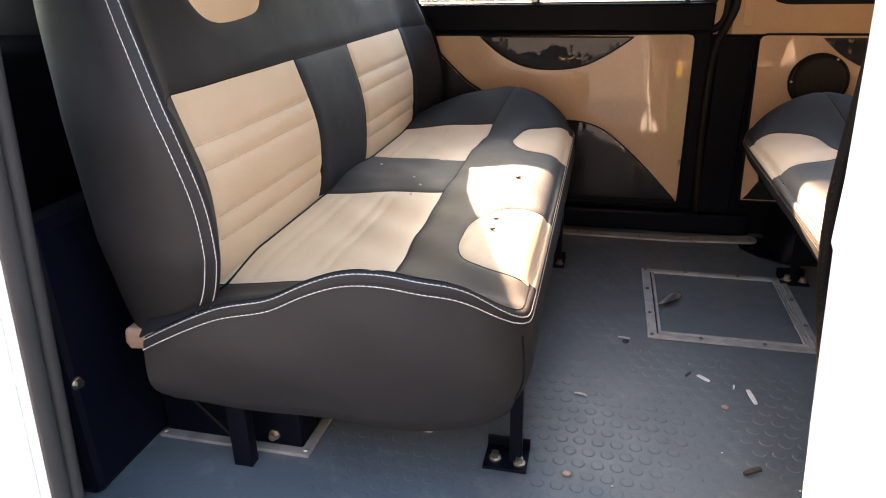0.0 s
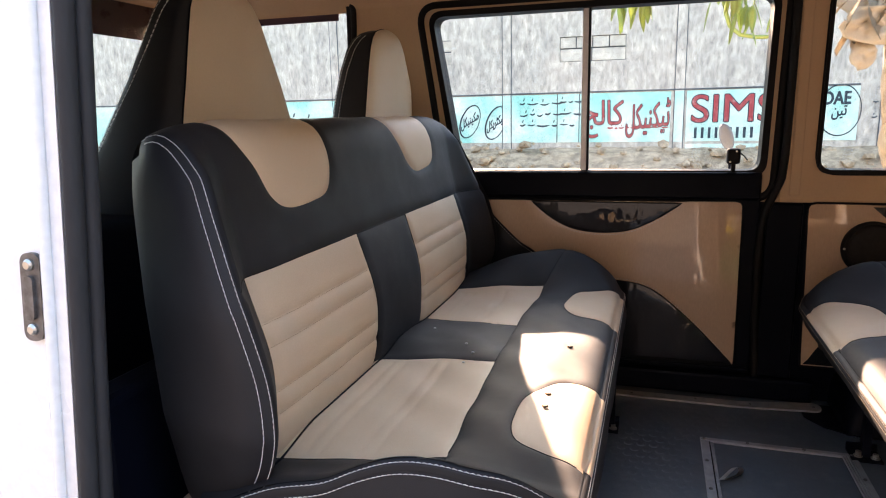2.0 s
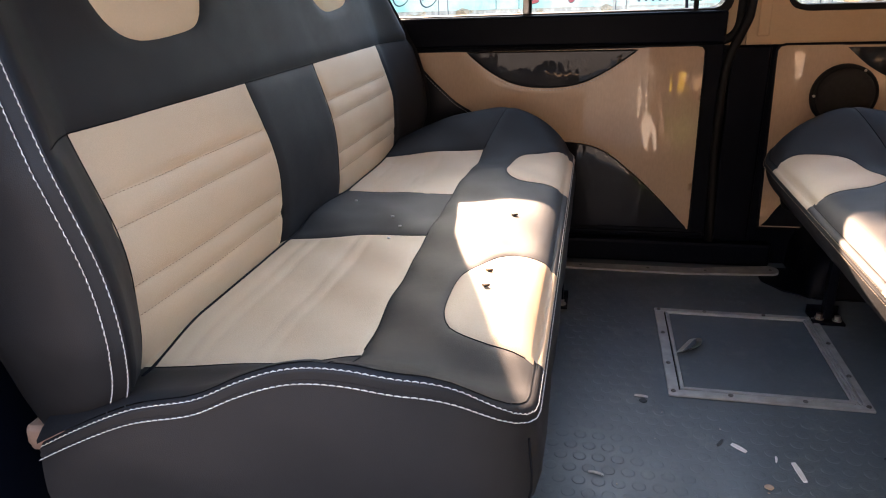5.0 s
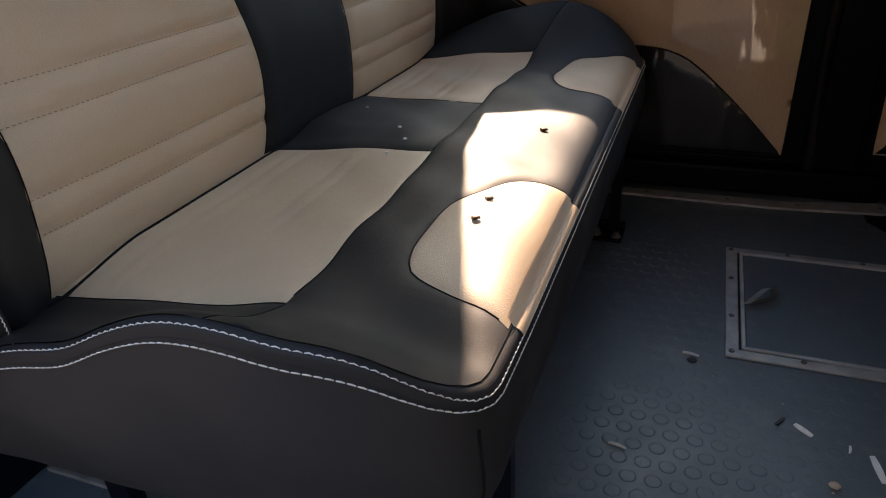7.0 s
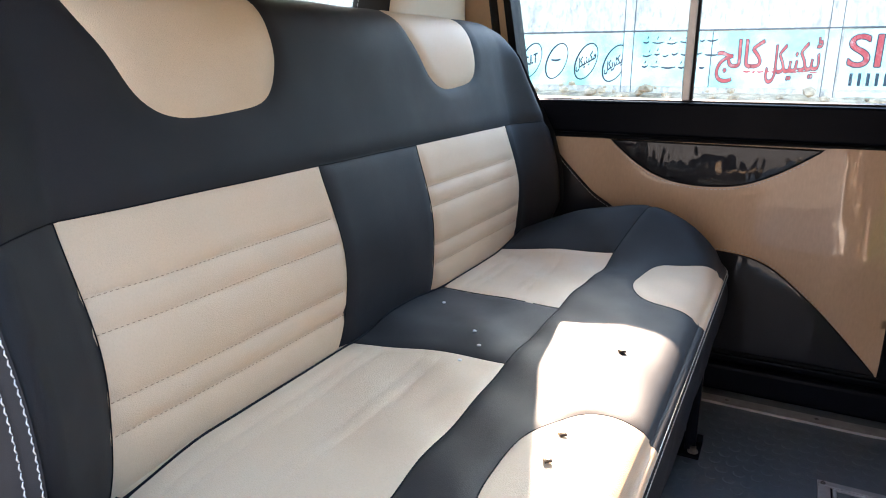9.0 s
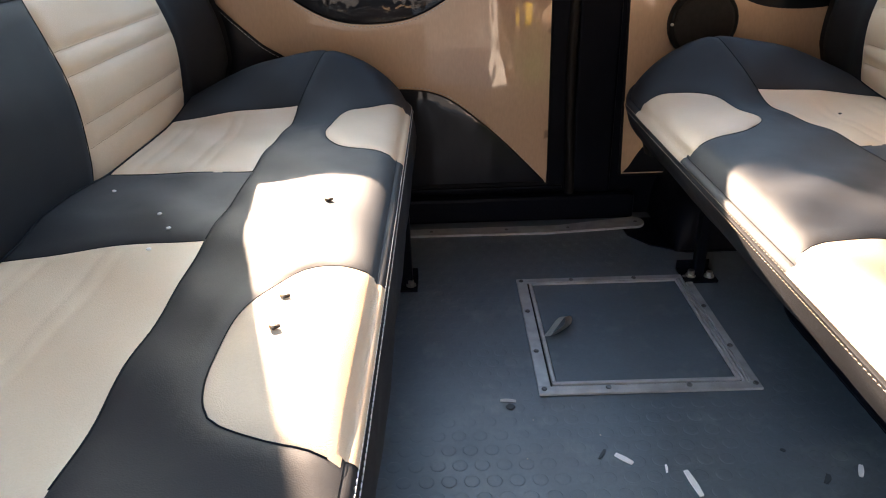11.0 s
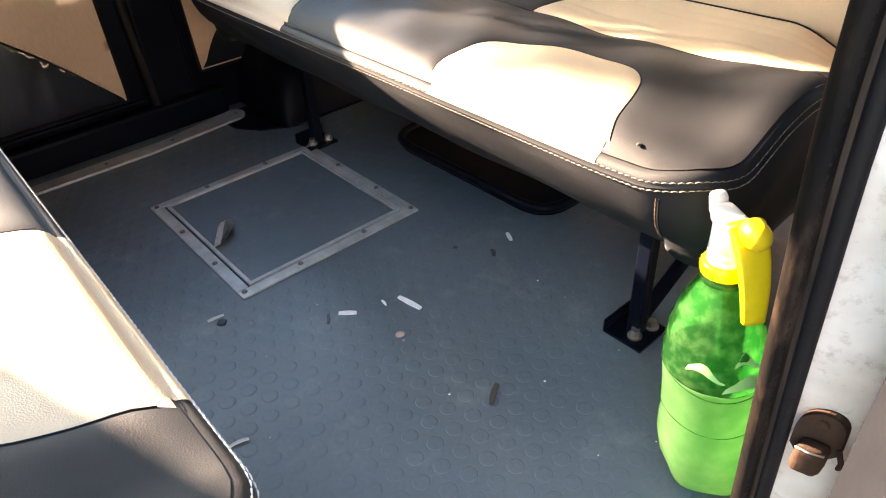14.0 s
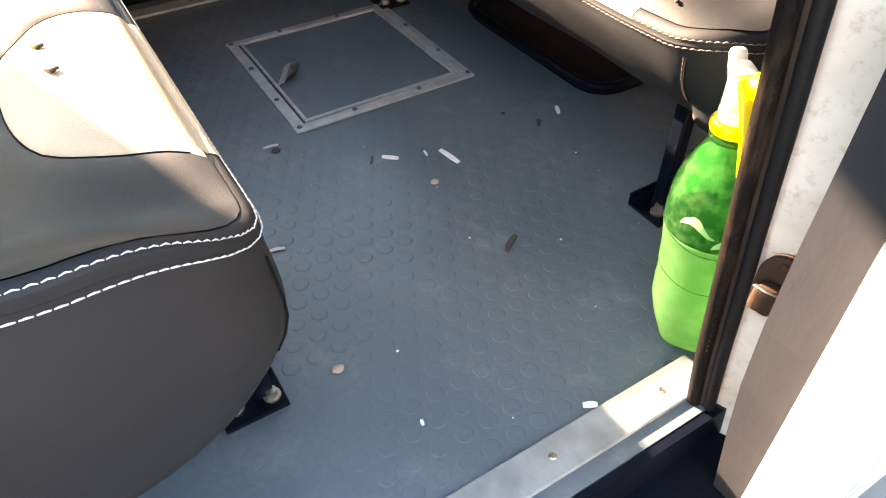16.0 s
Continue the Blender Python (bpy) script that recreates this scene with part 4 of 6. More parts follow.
    for a, b in ((tn + 0.012, ya - 0.008), (yb + 0.012, tf - 0.02)):
        for s in (0.268, 0.290, 0.345, 0.366):
            pleats.append(straight_line([(s, a), (s, b - (0.02 if s > 0.3 else 0))], 0.01))
    seams = [straight_line([(cross(y0), ye + 0.002), (cross(tn), tn)], 0.006), straight_line([(cross(y), y) for y in np.linspace(ya + 0.003, yb - 0.003, 20)], 0.01), straight_line([(cross(y), y) for y in np.linspace(tf + 0.003, y1 - 0.006, 12)], 0.008)]
    regions = [("seat_panel", seat_near, TAN, "tan pleated seat panel"), ("seat_panel", seat_far, TAN, "tan pleated seat panel")] + [("front_inset", inset(p), TAN, "tan rounded front inset") for p in insets]
    sheet(outer, regions,
          top, ob, ("cushion_top", LEATHER, "dark leather cushion top"), seams, pleats, step=0.010, pleat=0.0019, groove=0.0024, width=0.0045, flip=side > 0)
    for r in regions:                          # dark seam round each tan panel
        R = np.array([p for p in r[1] if p[0] > 0.007])
        k = int(np.argmax(np.linalg.norm(R - np.roll(R, 1, 0), axis=1)))
        R = np.roll(R, -k, 0)
        part("panel_seam", tube([Vector(p) for p in top(R[:, 0], R[:, 1], np.full(len(R), 0.0021))], 0.00075, 5), PIPING, ob, smooth=True)
    for c in seams:
        C = np.array(c)
        part("panel_seam", tube([Vector(p) for p in top(C[:, 0], C[:, 1], np.full(len(C), 0.0021))], 0.00075, 5), PIPING, ob, smooth=True)
    part("joint_piping", tube([(X(0.393), y, float(height(0.393, y)) - 0.0002) for y in np.linspace(y0 + 0.008, y1 - 0.045, 60)], 0.0018, 6), PIPING, ob, "dark joint between cushion and backrest", True)

    # edge welt and skirt round the cushion
    loop = [p for p in straight_line(outline, 0.009, True)]
    k0 = min(range(len(loop)), key=lambda i: abs(loop[i][0] - depth) + abs(loop[i][1] - ye))
    loop = loop[k0:] + loop[:k0]
    cut = [p for p in loop if p[0] < depth - 0.004]
    if cut[0][1] > cut[-1][1]:
        cut = cut[::-1]
    rows, up, low = [], [], []
    L = np.array(cut)
    t = np.gradient(L, axis=0)
    n = np.stack([t[:, 1], -t[:, 0]], 1) / np.maximum(np.linalg.norm(t, axis=1, keepdims=True), 1e-9)
    c = L.mean(0)
    if ((L - c) * n).sum() < 0:
        n = -n
    for (s, y), (ns, ny) in zip(L, n):
        z = float(height(s, y))
        on_front = max(0.0, min(1.0, -ns))
        zb = skirt_near + (skirt_front - skirt_near) * on_front
        ring = []
        roll = max(0.0, min(1.0, (on_front - 0.5) / 0.4)) if edge else 1.0
        for (oa, da), (ob_, db) in zip(WELT_A, WELT_B):
            out = oa + (ob_ - oa) * roll
            ring.append((s + ns * out, y + ny * out, z - da - (db - da) * roll))
        for k in range(1, 9):
            f = k / 8
            bulge = (0.010 if edge else 0.005) * math.sin(math.pi * f) - tuck * f ** 1.3 * on_front - 0.004 * f - edge * TUCK * max(0.0, -ny) * f * f + edge * 0.35 * f * on_front * max(0.0, -ny)
            wob = 0.0022 * math.sin(s * 31 + y * 27 + k)
            ring.append((s + ns * (0.009 + bulge + wob), y + ny * (0.009 + bulge + wob), z - 0.0135 + (zb - z + 0.0135) * f))
        ring.append((s + ns * (bulge - 0.03), y + ny * (bulge - 0.03), zb + 0.004))
        rows.append([Vector((X(a), b, cc)) for a, b, cc in ring])
        nn = Vector((side * ns, ny, 0.5))
        ua = 0.0050 + 0.0036 * roll
        up.append(Vector((X(s + ns * ua), y + ny * ua, z - 0.0036 - 0.0046 * roll)))
        low.append(Vector((X(s + ns * 0.0105), y + ny * 0.0108, z - 0.0152)))
    m = len(rows[0])

    def loft(name, a, b, mat, lab):
        verts = [p for r in rows for p in r[a:b + 1]]
        w = b - a + 1
        faces = []
        for i in range(len(rows) - 1):
            for k in range(w - 1):
                q = (i * w + k, i * w + k + 1, (i + 1) * w + k + 1, (i + 1) * w + k)
                faces.append(q if side > 0 else q[::-1])
        return raw(name, verts, faces, mat, ob, lab)

    loft("edge_welt", 0, 6, LEATHER, "navy double-stitched welt")
    for p in insets:                           # the tan insets run over the front edge down to the stitching
        lo, hi = sorted((p[0][1], p[-1][1]))
        run = [[Vector((X(q), r[0].y, float(height(q, r[0].y)) + 0.0003)) for q in (0.006, 0.0025)] + r[:5] for r in rows if lo <= r[0].y <= hi and abs(r[0].x - X(0.0)) < 0.004]
        shift = Vector((-side * 0.0005, 0, 0.0004))
        faces = [(i * 7 + k, i * 7 + k + 1, i * 7 + k + 8, i * 7 + k + 7) for i in range(len(run) - 1) for k in range(6)]
        raw("inset_edge", [v + shift for r in run for v in r], [f if side > 0 else f[::-1] for f in faces], TAN, ob, "tan inset turned over the edge")
    loft("skirt", 6, m - 1, LEATHER, "dark leather cushion skirt")
    stitches(up, "stitching", ob, None if edge else BEIGE_THREAD, 0.0068, 0.0058, 0.00062 if edge else 0.00050, (0, 0, 1), 0.0005)
    stitches(low, "stitching", ob, None if edge else BEIGE_THREAD, 0.0068, 0.0058, 0.00062 if edge else 0.00050, (-0.0, -0.6, 0.8), 0.0005)
    part("seat_board", box(min(X(0.02 + 1.2 * tuck), X(depth)), max(X(0.02 + 1.2 * tuck), X(depth)), y0 + 0.045, y1 - 0.02, skirt_front + 0.004, skirt_front + 0.02), BLACK, ob, "black seat board")
    sr = min(rows, key=lambda r: abs(r[0].y - (ye + eb * 0.75)) + 9 * (abs(r[0].x - X(0.0)) > 0.05))
    off = Vector((-side * 0.6, -0.6, 0)) * 0.0012
    part("seam", tube([p + off for p in sr[7:-3]], 0.0011, 5), PIPING, ob)
    if not edge:
        stitches([p + off * 1.6 + Vector((0, 0.0035, 0)) for p in sr[7:-3]], "stitching", ob, TAN_THREAD, 0.0062, 0.0050, 0.0003, (-side * 0.7, -0.7, 0), 0.0002)

    # backrest: front profile in (depth, height)
    zt = 0.735
    line = smooth_line([(0.432, 0.232), (0.404, 0.300), (0.396, 0.36), (0.400, 0.44), (0.428, 0.54), (0.447, 0.62), (0.462, 0.69), (0.482, 0.724), (0.508, 0.735), (0.536, 0.726), (0.552, 0.70)], 0.01)
    PL = np.array(line)
    arcl = np.concatenate([[0], np.cumsum(np.linalg.norm(np.diff(PL, axis=0), axis=1))])
    z_at = lambda z: float(np.interp(z, PL[:np.argmax(PL[:, 1]) + 1, 1], arcl[:np.argmax(PL[:, 1]) + 1]))
    full = arcl[-1]
    nt_ = np.gradient(PL, axis=0)
    nn = np.stack([nt_[:, 1], -nt_[:, 0]], 1) / np.linalg.norm(nt_, axis=1, keepdims=True)   # outward: to smaller depth

    wide = max(edge, 0.03)
    b0, b1 = y0 - 0.004 - wide, y1 + 0.012 + wide * 0.8

    def swell(z):                              # how far the side bolsters stand out
        return np.interp(z, (0.23, 0.29, 0.37, 0.52, 0.60, 0.68, 0.735), (0.10, 0.55, 1.0, 1.0, 0.72, 0.45, 0.3))

    def back(u, v, sink):
        d, z = np.interp(u, arcl, PL[:, 0]), np.interp(u, arcl, PL[:, 1])
        nd, nz = np.interp(u, arcl, nn[:, 0]), np.interp(u, arcl, nn[:, 1])
        e = np.minimum(v - b0, b1 - v)
        low_part = np.clip((0.56 - z) / 0.08, 0, 1) * np.clip((z - 0.24) / 0.06, 0, 1)
        near = (v - b0) < (b1 - v)
        g = np.clip(1 - e / (wide + 0.032), 0, 1)
        sw = swell(z)
        fade = np.clip((0.74 - z) / 0.06, 0, 1) * (u < arcl[int(np.argmax(PL[:, 1]))])      # the bolster dies out over the top
        bol = (0.060 * sw * (wide / 0.06) * g ** 1.1 - 0.016 * np.clip(1 - e / 0.016, 0, 1) ** 2) * fade + 0.006 * np.clip((e - wide) / 0.1, 0, 1)
        v = v + np.where(near, 1, -1) * wide * (1 - sw * (1 - 0.8 * np.clip((d - 0.37) / 0.19, 0, 1) ** 2)) * g
        out = bol - sink + 0.0006 * np.sin(v * 37 + u * 21)
        roundc = np.clip(1 - e / (0.055 + wide), 0, 1) ** 2 * CORNER * np.clip((z - 0.60) / 0.13, 0, 1)
        return np.stack([X(d - out * np.abs(nd)), v, z + out * (1 - np.abs(nd)) - roundc], 1)

    us = z_at(0.54)
    ub = z_at(0.280)
    outer_b = straight_line([(0.0, b0), (full, b0), (full, b1), (0.0, b1)], 0.011, True)
    q0, q1, q2, q3 = y0 + 0.024, y0 + 0.364, y0 + 0.603, y1 - 0.070

    def back_panel(a, b, bow_a, bow_b):
        left = smooth_line([(us, a), ((us + ub) / 2, a + bow_a - 0.004), (ub, a - 0.006)], 0.01)
        right = smooth_line([(ub, b - 0.016), ((us + ub) / 2, b + bow_b), (us, b)], 0.01)
        return straight_line(left + right, 0.01, True)

    def u_shape(a, b, low=0.0):
        hi = full - 0.006
        pts = [(hi, a + 0.036), (z_at(0.715), a + 0.055), (z_at(0.672), a + 0.080), (z_at(0.638 - low), a + 0.104), (z_at(0.6195 - low), a + 0.142), (z_at(0.6205 - low), b - 0.080), (z_at(0.630 - low), b - 0.026), (z_at(0.655), b - 0.001), (z_at(0.70), b + 0.005), (hi, b + 0.004)]
        return straight_line(smooth_line(pts, 0.008), 0.01, True)

    pl = []
    for a, b in ((q0 + 0.01, q1 - 0.006), (q2 + 0.008, q3 - 0.012)):
        for f in (0.25, 0.37, 0.60, 0.72):
            u = us + (ub - us) * f
            pl.append(straight_line([(u, a - 0.004), (u, b + 0.004)], 0.01))
    bs = [straight_line([(us, b0 + 0.002), (us, q0 - 0.002)], 0.008), straight_line([(us, q1 + 0.003), (us, q2 - 0.003)], 0.01), straight_line([(us, q3 + 0.003), (us, b1 - 0.002)], 0.008)]
    back_regions = [("back_panel", back_panel(q0, q1, 0.010, 0.006), TAN, "tan pleated back panel"), ("back_panel", back_panel(q2, q3, 0.004, 0.008), TAN, "tan pleated back panel"),
                    ("top_inset", u_shape(y0 + 0.032, y0 + 0.325, 0.008), TAN, "tan scooped top inset"), ("top_inset", u_shape(y0 + 0.588, y0 + 0.869), TAN, "tan scooped top inset")]
    sheet(outer_b, back_regions,
          back, ob, ("backrest", LEATHER, "dark leather backrest front"), bs, pl, step=0.011, pleat=0.0036, flip=side < 0)
    for q in (us,):
        for a, b in ((b0 + 0.004, b1 - 0.004),):
            C = np.array([(q, v) for v in np.linspace(a, b, 90)])
            part("panel_seam", tube([Vector(p) for p in back(C[:, 0], C[:, 1], np.full(len(C), 0.0036))], 0.0007, 5), PIPING, ob, smooth=True)

    for p in pl:                               # fine sewn line along each pleat
        P2 = np.array(p)
        stitches([Vector(q) for q in back(P2[:, 0], P2[:, 1], np.full(len(P2), 0.0032))], "pleat_stitching", ob, TAN_THREAD, 0.0056, 0.0030, 0.00035, (-side, 0, 0.1), 0.0002)
    for r in back_regions[:2]:
        R = np.array(r[1])
        part("panel_seam", tube([Vector(p) for p in back(R[:, 0], R[:, 1], np.full(len(R), 0.0036))], 0.0006, 5, True), PIPING, ob, smooth=True)

    # side cheeks of the backrest and its rear cover
    rear = smooth_line([(0.552, 0.70), (0.556, 0.63), (0.541, 0.485), (0.523, 0.327), (0.518, 0.242), (0.504, 0.225), (0.47, 0.222), (0.432, 0.232)], 0.012)
    fore = lambda z: 0.060 * float(swell(z)) * (wide / 0.06) - 0.005
    front = [(d - fore(z) * max(0.0, min(1.0, (0.74 - z) / 0.06)), z) for d, z in line]
    cheek = straight_line(front[:-1] + rear[:-1], 0.01, True)
    for yy, sg in ((b0, -1), (b1, 1)):
        C = np.array(cheek)

        def face(u, v, sink, yy=yy, sg=sg):
            e = distance(np.stack([u, v], 1), [list(map(tuple, C)) + [tuple(C[0])]])
            dd = np.minimum(e / 0.035, 1)
            rc = CORNER * np.clip((v - 0.60) / 0.13, 0, 1) * np.clip(1 - e / 0.05, 0, 1)
            back_off = np.clip((u - 0.37) / 0.19, 0, 1)
            return np.stack([X(u), yy - sg * wide * (1 - swell(v) * (1 - 0.8 * back_off ** 2)) + sg * 0.014 * np.sin(dd * math.pi / 2) - sink * sg, v - rc], 1)

        made = sheet(cheek, [], face, ob, ("side_cheek", LEATHER, "dark leather backrest side"), step=0.014, flip=(side * sg) < 0)
        if sg < 0:
            FR = np.array(front)
            ft = np.gradient(FR, axis=0)
            fn = np.stack([ft[:, 1], -ft[:, 0]], 1) / np.linalg.norm(ft, axis=1, keepdims=True)
            for off in (0.001, 0.0115):
                P2 = FR[3:-3] + fn[3:-3] * off
                F3 = face(P2[:, 0], P2[:, 1], np.full(len(P2), -0.0014))
                row = [Vector(p) for p in F3]
                stitches(row, "stitching", ob, None, 0.0070, 0.0060, 0.00062, (0, sg, 0))
    verts, faces = [], []
    for i, yv in enumerate((y0 + 0.035, y1 - 0.015)):
        verts += [(X(d), yv, z) for d, z in rear]
    k = len(rear)
    for i in range(k - 1):
        q = (i, i + 1, k + i + 1, k + i)
        faces.append(q)
    raw("rear_cover", verts, faces, LEATHER, ob, "dark leather backrest rear")
    return ob, X, height


TUCK = 0.6
CORNER = 0.010                                 # drop of the backrest's top corners
WELT_A = ((0.0, 0.001), (0.003, 0.002), (0.006, 0.005), (0.0072, 0.0065), (0.0065, 0.008), (0.0085, 0.0115), (0.0075, 0.0135))   # grooved
WELT_B = ((0.0, 0.001), (0.0030, 0.0020), (0.0056, 0.0040), (0.0074, 0.0064), (0.0084, 0.0088), (0.0080, 0.0108), (0.0090, 0.0135))  # rolled over
LIP_A = [(0.0, 0.310), (0.006, 0.329), (0.018, 0.343), (0.035, 0.353), (0.07, 0.366), (0.10, 0.372), (0.14, 0.378), (0.19, 0.374), (0.24, 0.359), (0.29, 0.336), (0.357, 0.316), (0.42, 0.286), (0.475, 0.256)]
NEAR_B = [(0.0, 0.302), (0.02, 0.304), (0.055, 0.310), (0.11, 0.332), (0.165, 0.342), (0.22, 0.331), (0.30, 0.298), (0.38, 0.270), (0.475, 0.243)]
NEAR_A = [(0.0, 0.302), (0.02, 0.304), (0.055, 0.311), (0.11, 0.325), (0.165, 0.329), (0.22, 0.319), (0.30, 0.305), (0.38, 0.294), (0.475, 0.284)]
MID_A = [(0.0, 0.298), (0.007, 0.3075), (0.024, 0.3150), (0.055, 0.3190), (0.11, 0.321), (0.205, 0.312), (0.30, 0.306), (0.41, 0.308), (0.475, 0.300)]
FAR_A = [(0.0, 0.300), (0.02, 0.338), (0.07, 0.383), (0.145, 0.408), (0.23, 0.398), (0.33, 0.365), (0.42, 0.315), (0.475, 0.290)]
SEAM_A = [(0.05, 0.146), (0.15, 0.164), (0.28, 0.176), (0.44, 0.184), (0.735, 0.192), (0.90, 0.188), (1.0, 0.180), (1.08, 0.153), (1.15, 0.125)]
SEAM_B = [(0.11, 0.205), (0.20, 0.222), (0.52, 0.226), (0.76, 0.226), (0.90, 0.210), (1.008, 0.187), (1.08, 0.160), (1.15, 0.130)]
INSET_A1 = [(0.0015, 0.444), (0.04, 0.447), (0.071, 0.432), (0.095, 0.393), (0.107, 0.340), (0.107, 0.276), (0.098, 0.236), (0.083, 0.219), (0.05, 0.209), (0.022, 0.205), (0.0015, 0.197)]
INSET_A2 = [(0.0015, 1.046), (0.034, 1.016), (0.062, 1.000), (0.092, 0.983), (0.108, 0.955), (0.114, 0.900), (0.108, 0.846), (0.090, 0.812), (0.066, 0.798), (0.022, 0.793), (0.0015, 0.784)]
INSET_B1 = [(0.0015, 0.461), (0.029, 0.468), (0.080, 0.461), (0.110, 0.436), (0.127, 0.391), (0.132, 0.335), (0.127, 0.285), (0.107, 0.257), (0.079, 0.243), (0.036, 0.231), (0.0015, 0.214)]
INSET_B2 = [(0.0015, 1.027), (0.042, 1.017), (0.087, 1.001), (0.122, 0.973), (0.137, 0.915), (0.133, 0.858), (0.092, 0.811), (0.041, 0.793), (0.0015, 0.774)]
bench_front, XA, HA = bench("dark and tan leather bench seat facing the rear, sunlit front", -0.172, -1, 0.117, 1.150, 0.140, 0.150, NEAR_A, MID_A, FAR_A, 0.045, 0.060, LIP_A, 0.016, SEAM_A, (INSET_A1, INSET_A2), 0.737, 1.005)
bench_rear, XB, HB = bench("dark and tan leather bench seat facing forward, dappled by sun", 0.238, 1, 0.115, 1.150, 0.184, 0.184, NEAR_B, MID_A, FAR_A, 0.060, tuck=0.066, cross_line=SEAM_B, insets=(INSET_B1, INSET_B2), yb=0.758, tf=1.008)


def leg(parent, x, y, top, foot, brace=0.0, name="leg"):
    """A square steel post on a bolted foot plate."""
    ob = part(name, box(x - 0.009, x + 0.009, y - 0.009, y + 0.009, 0.003, top, 0.002), BLACK, parent, "black steel leg")
    bm = box(x - foot[0], x + foot[1], y - 0.026, y + 0.030, 0.0, 0.005, 0.001)
    box(x - foot[0], x + foot[1], y + 0.026, y + 0.030, 0.0, 0.020, 0.001, bm)
    part("foot_plate", bm, BLACK, ob)
    bolt("bolt", (x - foot[0] + 0.016, y - 0.006, 0.005), 0.006, 0.012, STEEL, ob)
    bolt("bolt", (x + foot[1] - 0.012, y - 0.010, 0.005), 0.006, 0.010, STEEL, ob)
    if brace:
        part("brace", tube([(x, y, 0.02), (x + brace, y + 0.01, 0.10)], 0.010, 6), BLACK, ob)
    return ob


leg(bench_front, -0.186, 0.224, 0.20, (0.046, 0.018))
leg(bench_front, -0.180, 0.955, 0.20, (0.046, 0.018))
part("rear_leg", box(-0.592, -0.562, 0.130, 0.150, 0.0, 0.14, 0.002), BLACK, bench_front, "black steel leg")
part("rear_leg", box(-0.592, -0.562, 1.05, 1.07, 0.0, 0.14, 0.002), BLACK, bench_front, "black steel leg")
part("side_brace", tube([(-0.70, 0.168, 0.112), (-0.612, 0.168, 0.020)], 0.003, 6), BLACK, bench_front)
hinge = part("hinge_bracket", box(-0.676, -0.640, 0.098, 0.106, 0.180, 0.212, 0.003), ALU, bench_front, "grey metal hinge bracket")
part("skirt_corner", box(-0.692, -0.640, 0.107, 0.24, 0.133, 0.186, 0.018, seg=4), LEATHER, bench_front, smooth=True)
_fray = box(-0.704, -0.646, 0.096, 0.135, 0.208, 0.236, 0.008, seg=4)
for _v_ in _fray.verts:
    _v_.co += Vector((0.5, 0.5, 1)) * 0.006 * noise.noise(_v_.co * 130)
part("foam_edge", _fray, CLOTH, bench_front, "frayed cloth under the backrest")
leg(bench_rear, 0.345, 0.219, 0.215, (0.027, 0.030), 0.20)
leg(bench_rear, 0.350, 0.955, 0.215, (0.03, 0.03), 0.0)
part("rail", box(0.30, 0.66, 0.20, 0.225, 0.185, 0.205, 0.003), BLACK, bench_rear)

# box under the front bench with angle strip
under = thing("engine_cover", "black painted engine cover box under the bench", "engine cover", (-0.62, 0.6, 0.0))
part("body", box(-0.741, -0.505, 0.182, FAR - 0.06, 0.0, 0.118, 0.008), BLACK, under)
part("angle_strip", box(-0.741, -0.490, 0.166, 0.182, 0.0, 0.006, 0.001), DULL_ALU, under, "grey metal angle strip")
part("angle_strip", box(-0.505, -0.490, 0.182, FAR - 0.08, 0.0, 0.006, 0.001), DULL_ALU, under, "grey metal angle strip")
for _p in ((-0.735, 0.174), (-0.498, 0.176), (-0.498, 0.40)):
    screw((_p[0], _p[1], 0.006), under)
bolt("bolt", (-0.549, 0.181, 0.024), 0.006, 0.010, STEEL, under, axis=(0, -1, 0))
bolt("bolt", (-0.742, 0.040, 0.183), 0.006, 0.008, STEEL, under, axis=(1, 0, 0))

# black tray under the rear bench
tray = thing("floor_tray", "black oval metal tray on the floor under the bench", "tray", (0.53, 0.62, 0.0))
_o = rounded([(0.448, 0.46), (0.60, 0.46), (0.60, 0.85), (0.448, 0.85)], 0.06, 10)
prism(_o, [], lambda u, v, w: Vector((u, v, w)), 0.012, BLACK, "base", tray)
part("rim", tube([Vector((u, v, 0.014)) for u, v in _o], 0.008, 8, True), BLACK, tray, smooth=True)

# ---- cab seats ----
CAB_Z = (0.40, 0.60, 0.70, 0.738, 0.80, 0.86, 0.91, 0.935, 0.950, 0.958, 0.962)
CAB_NEAR = (-0.02, -0.015, 0.000, 0.006, 0.024, 0.040, 0.055, 0.068, 0.090, 0.120, 0.150)     # from the near edge
CAB_FAR = (0.445, 0.435, 0.410, 0.388, 0.354, 0.317, 0.286, 0.262, 0.243, 0.220, 0.190)
CAB_FRONT = (0.400, 0.270, 0.185, 0.160, 0.126, 0.098, 0.078, 0.066, 0.052, 0.038, 0.024)      # depth of the side


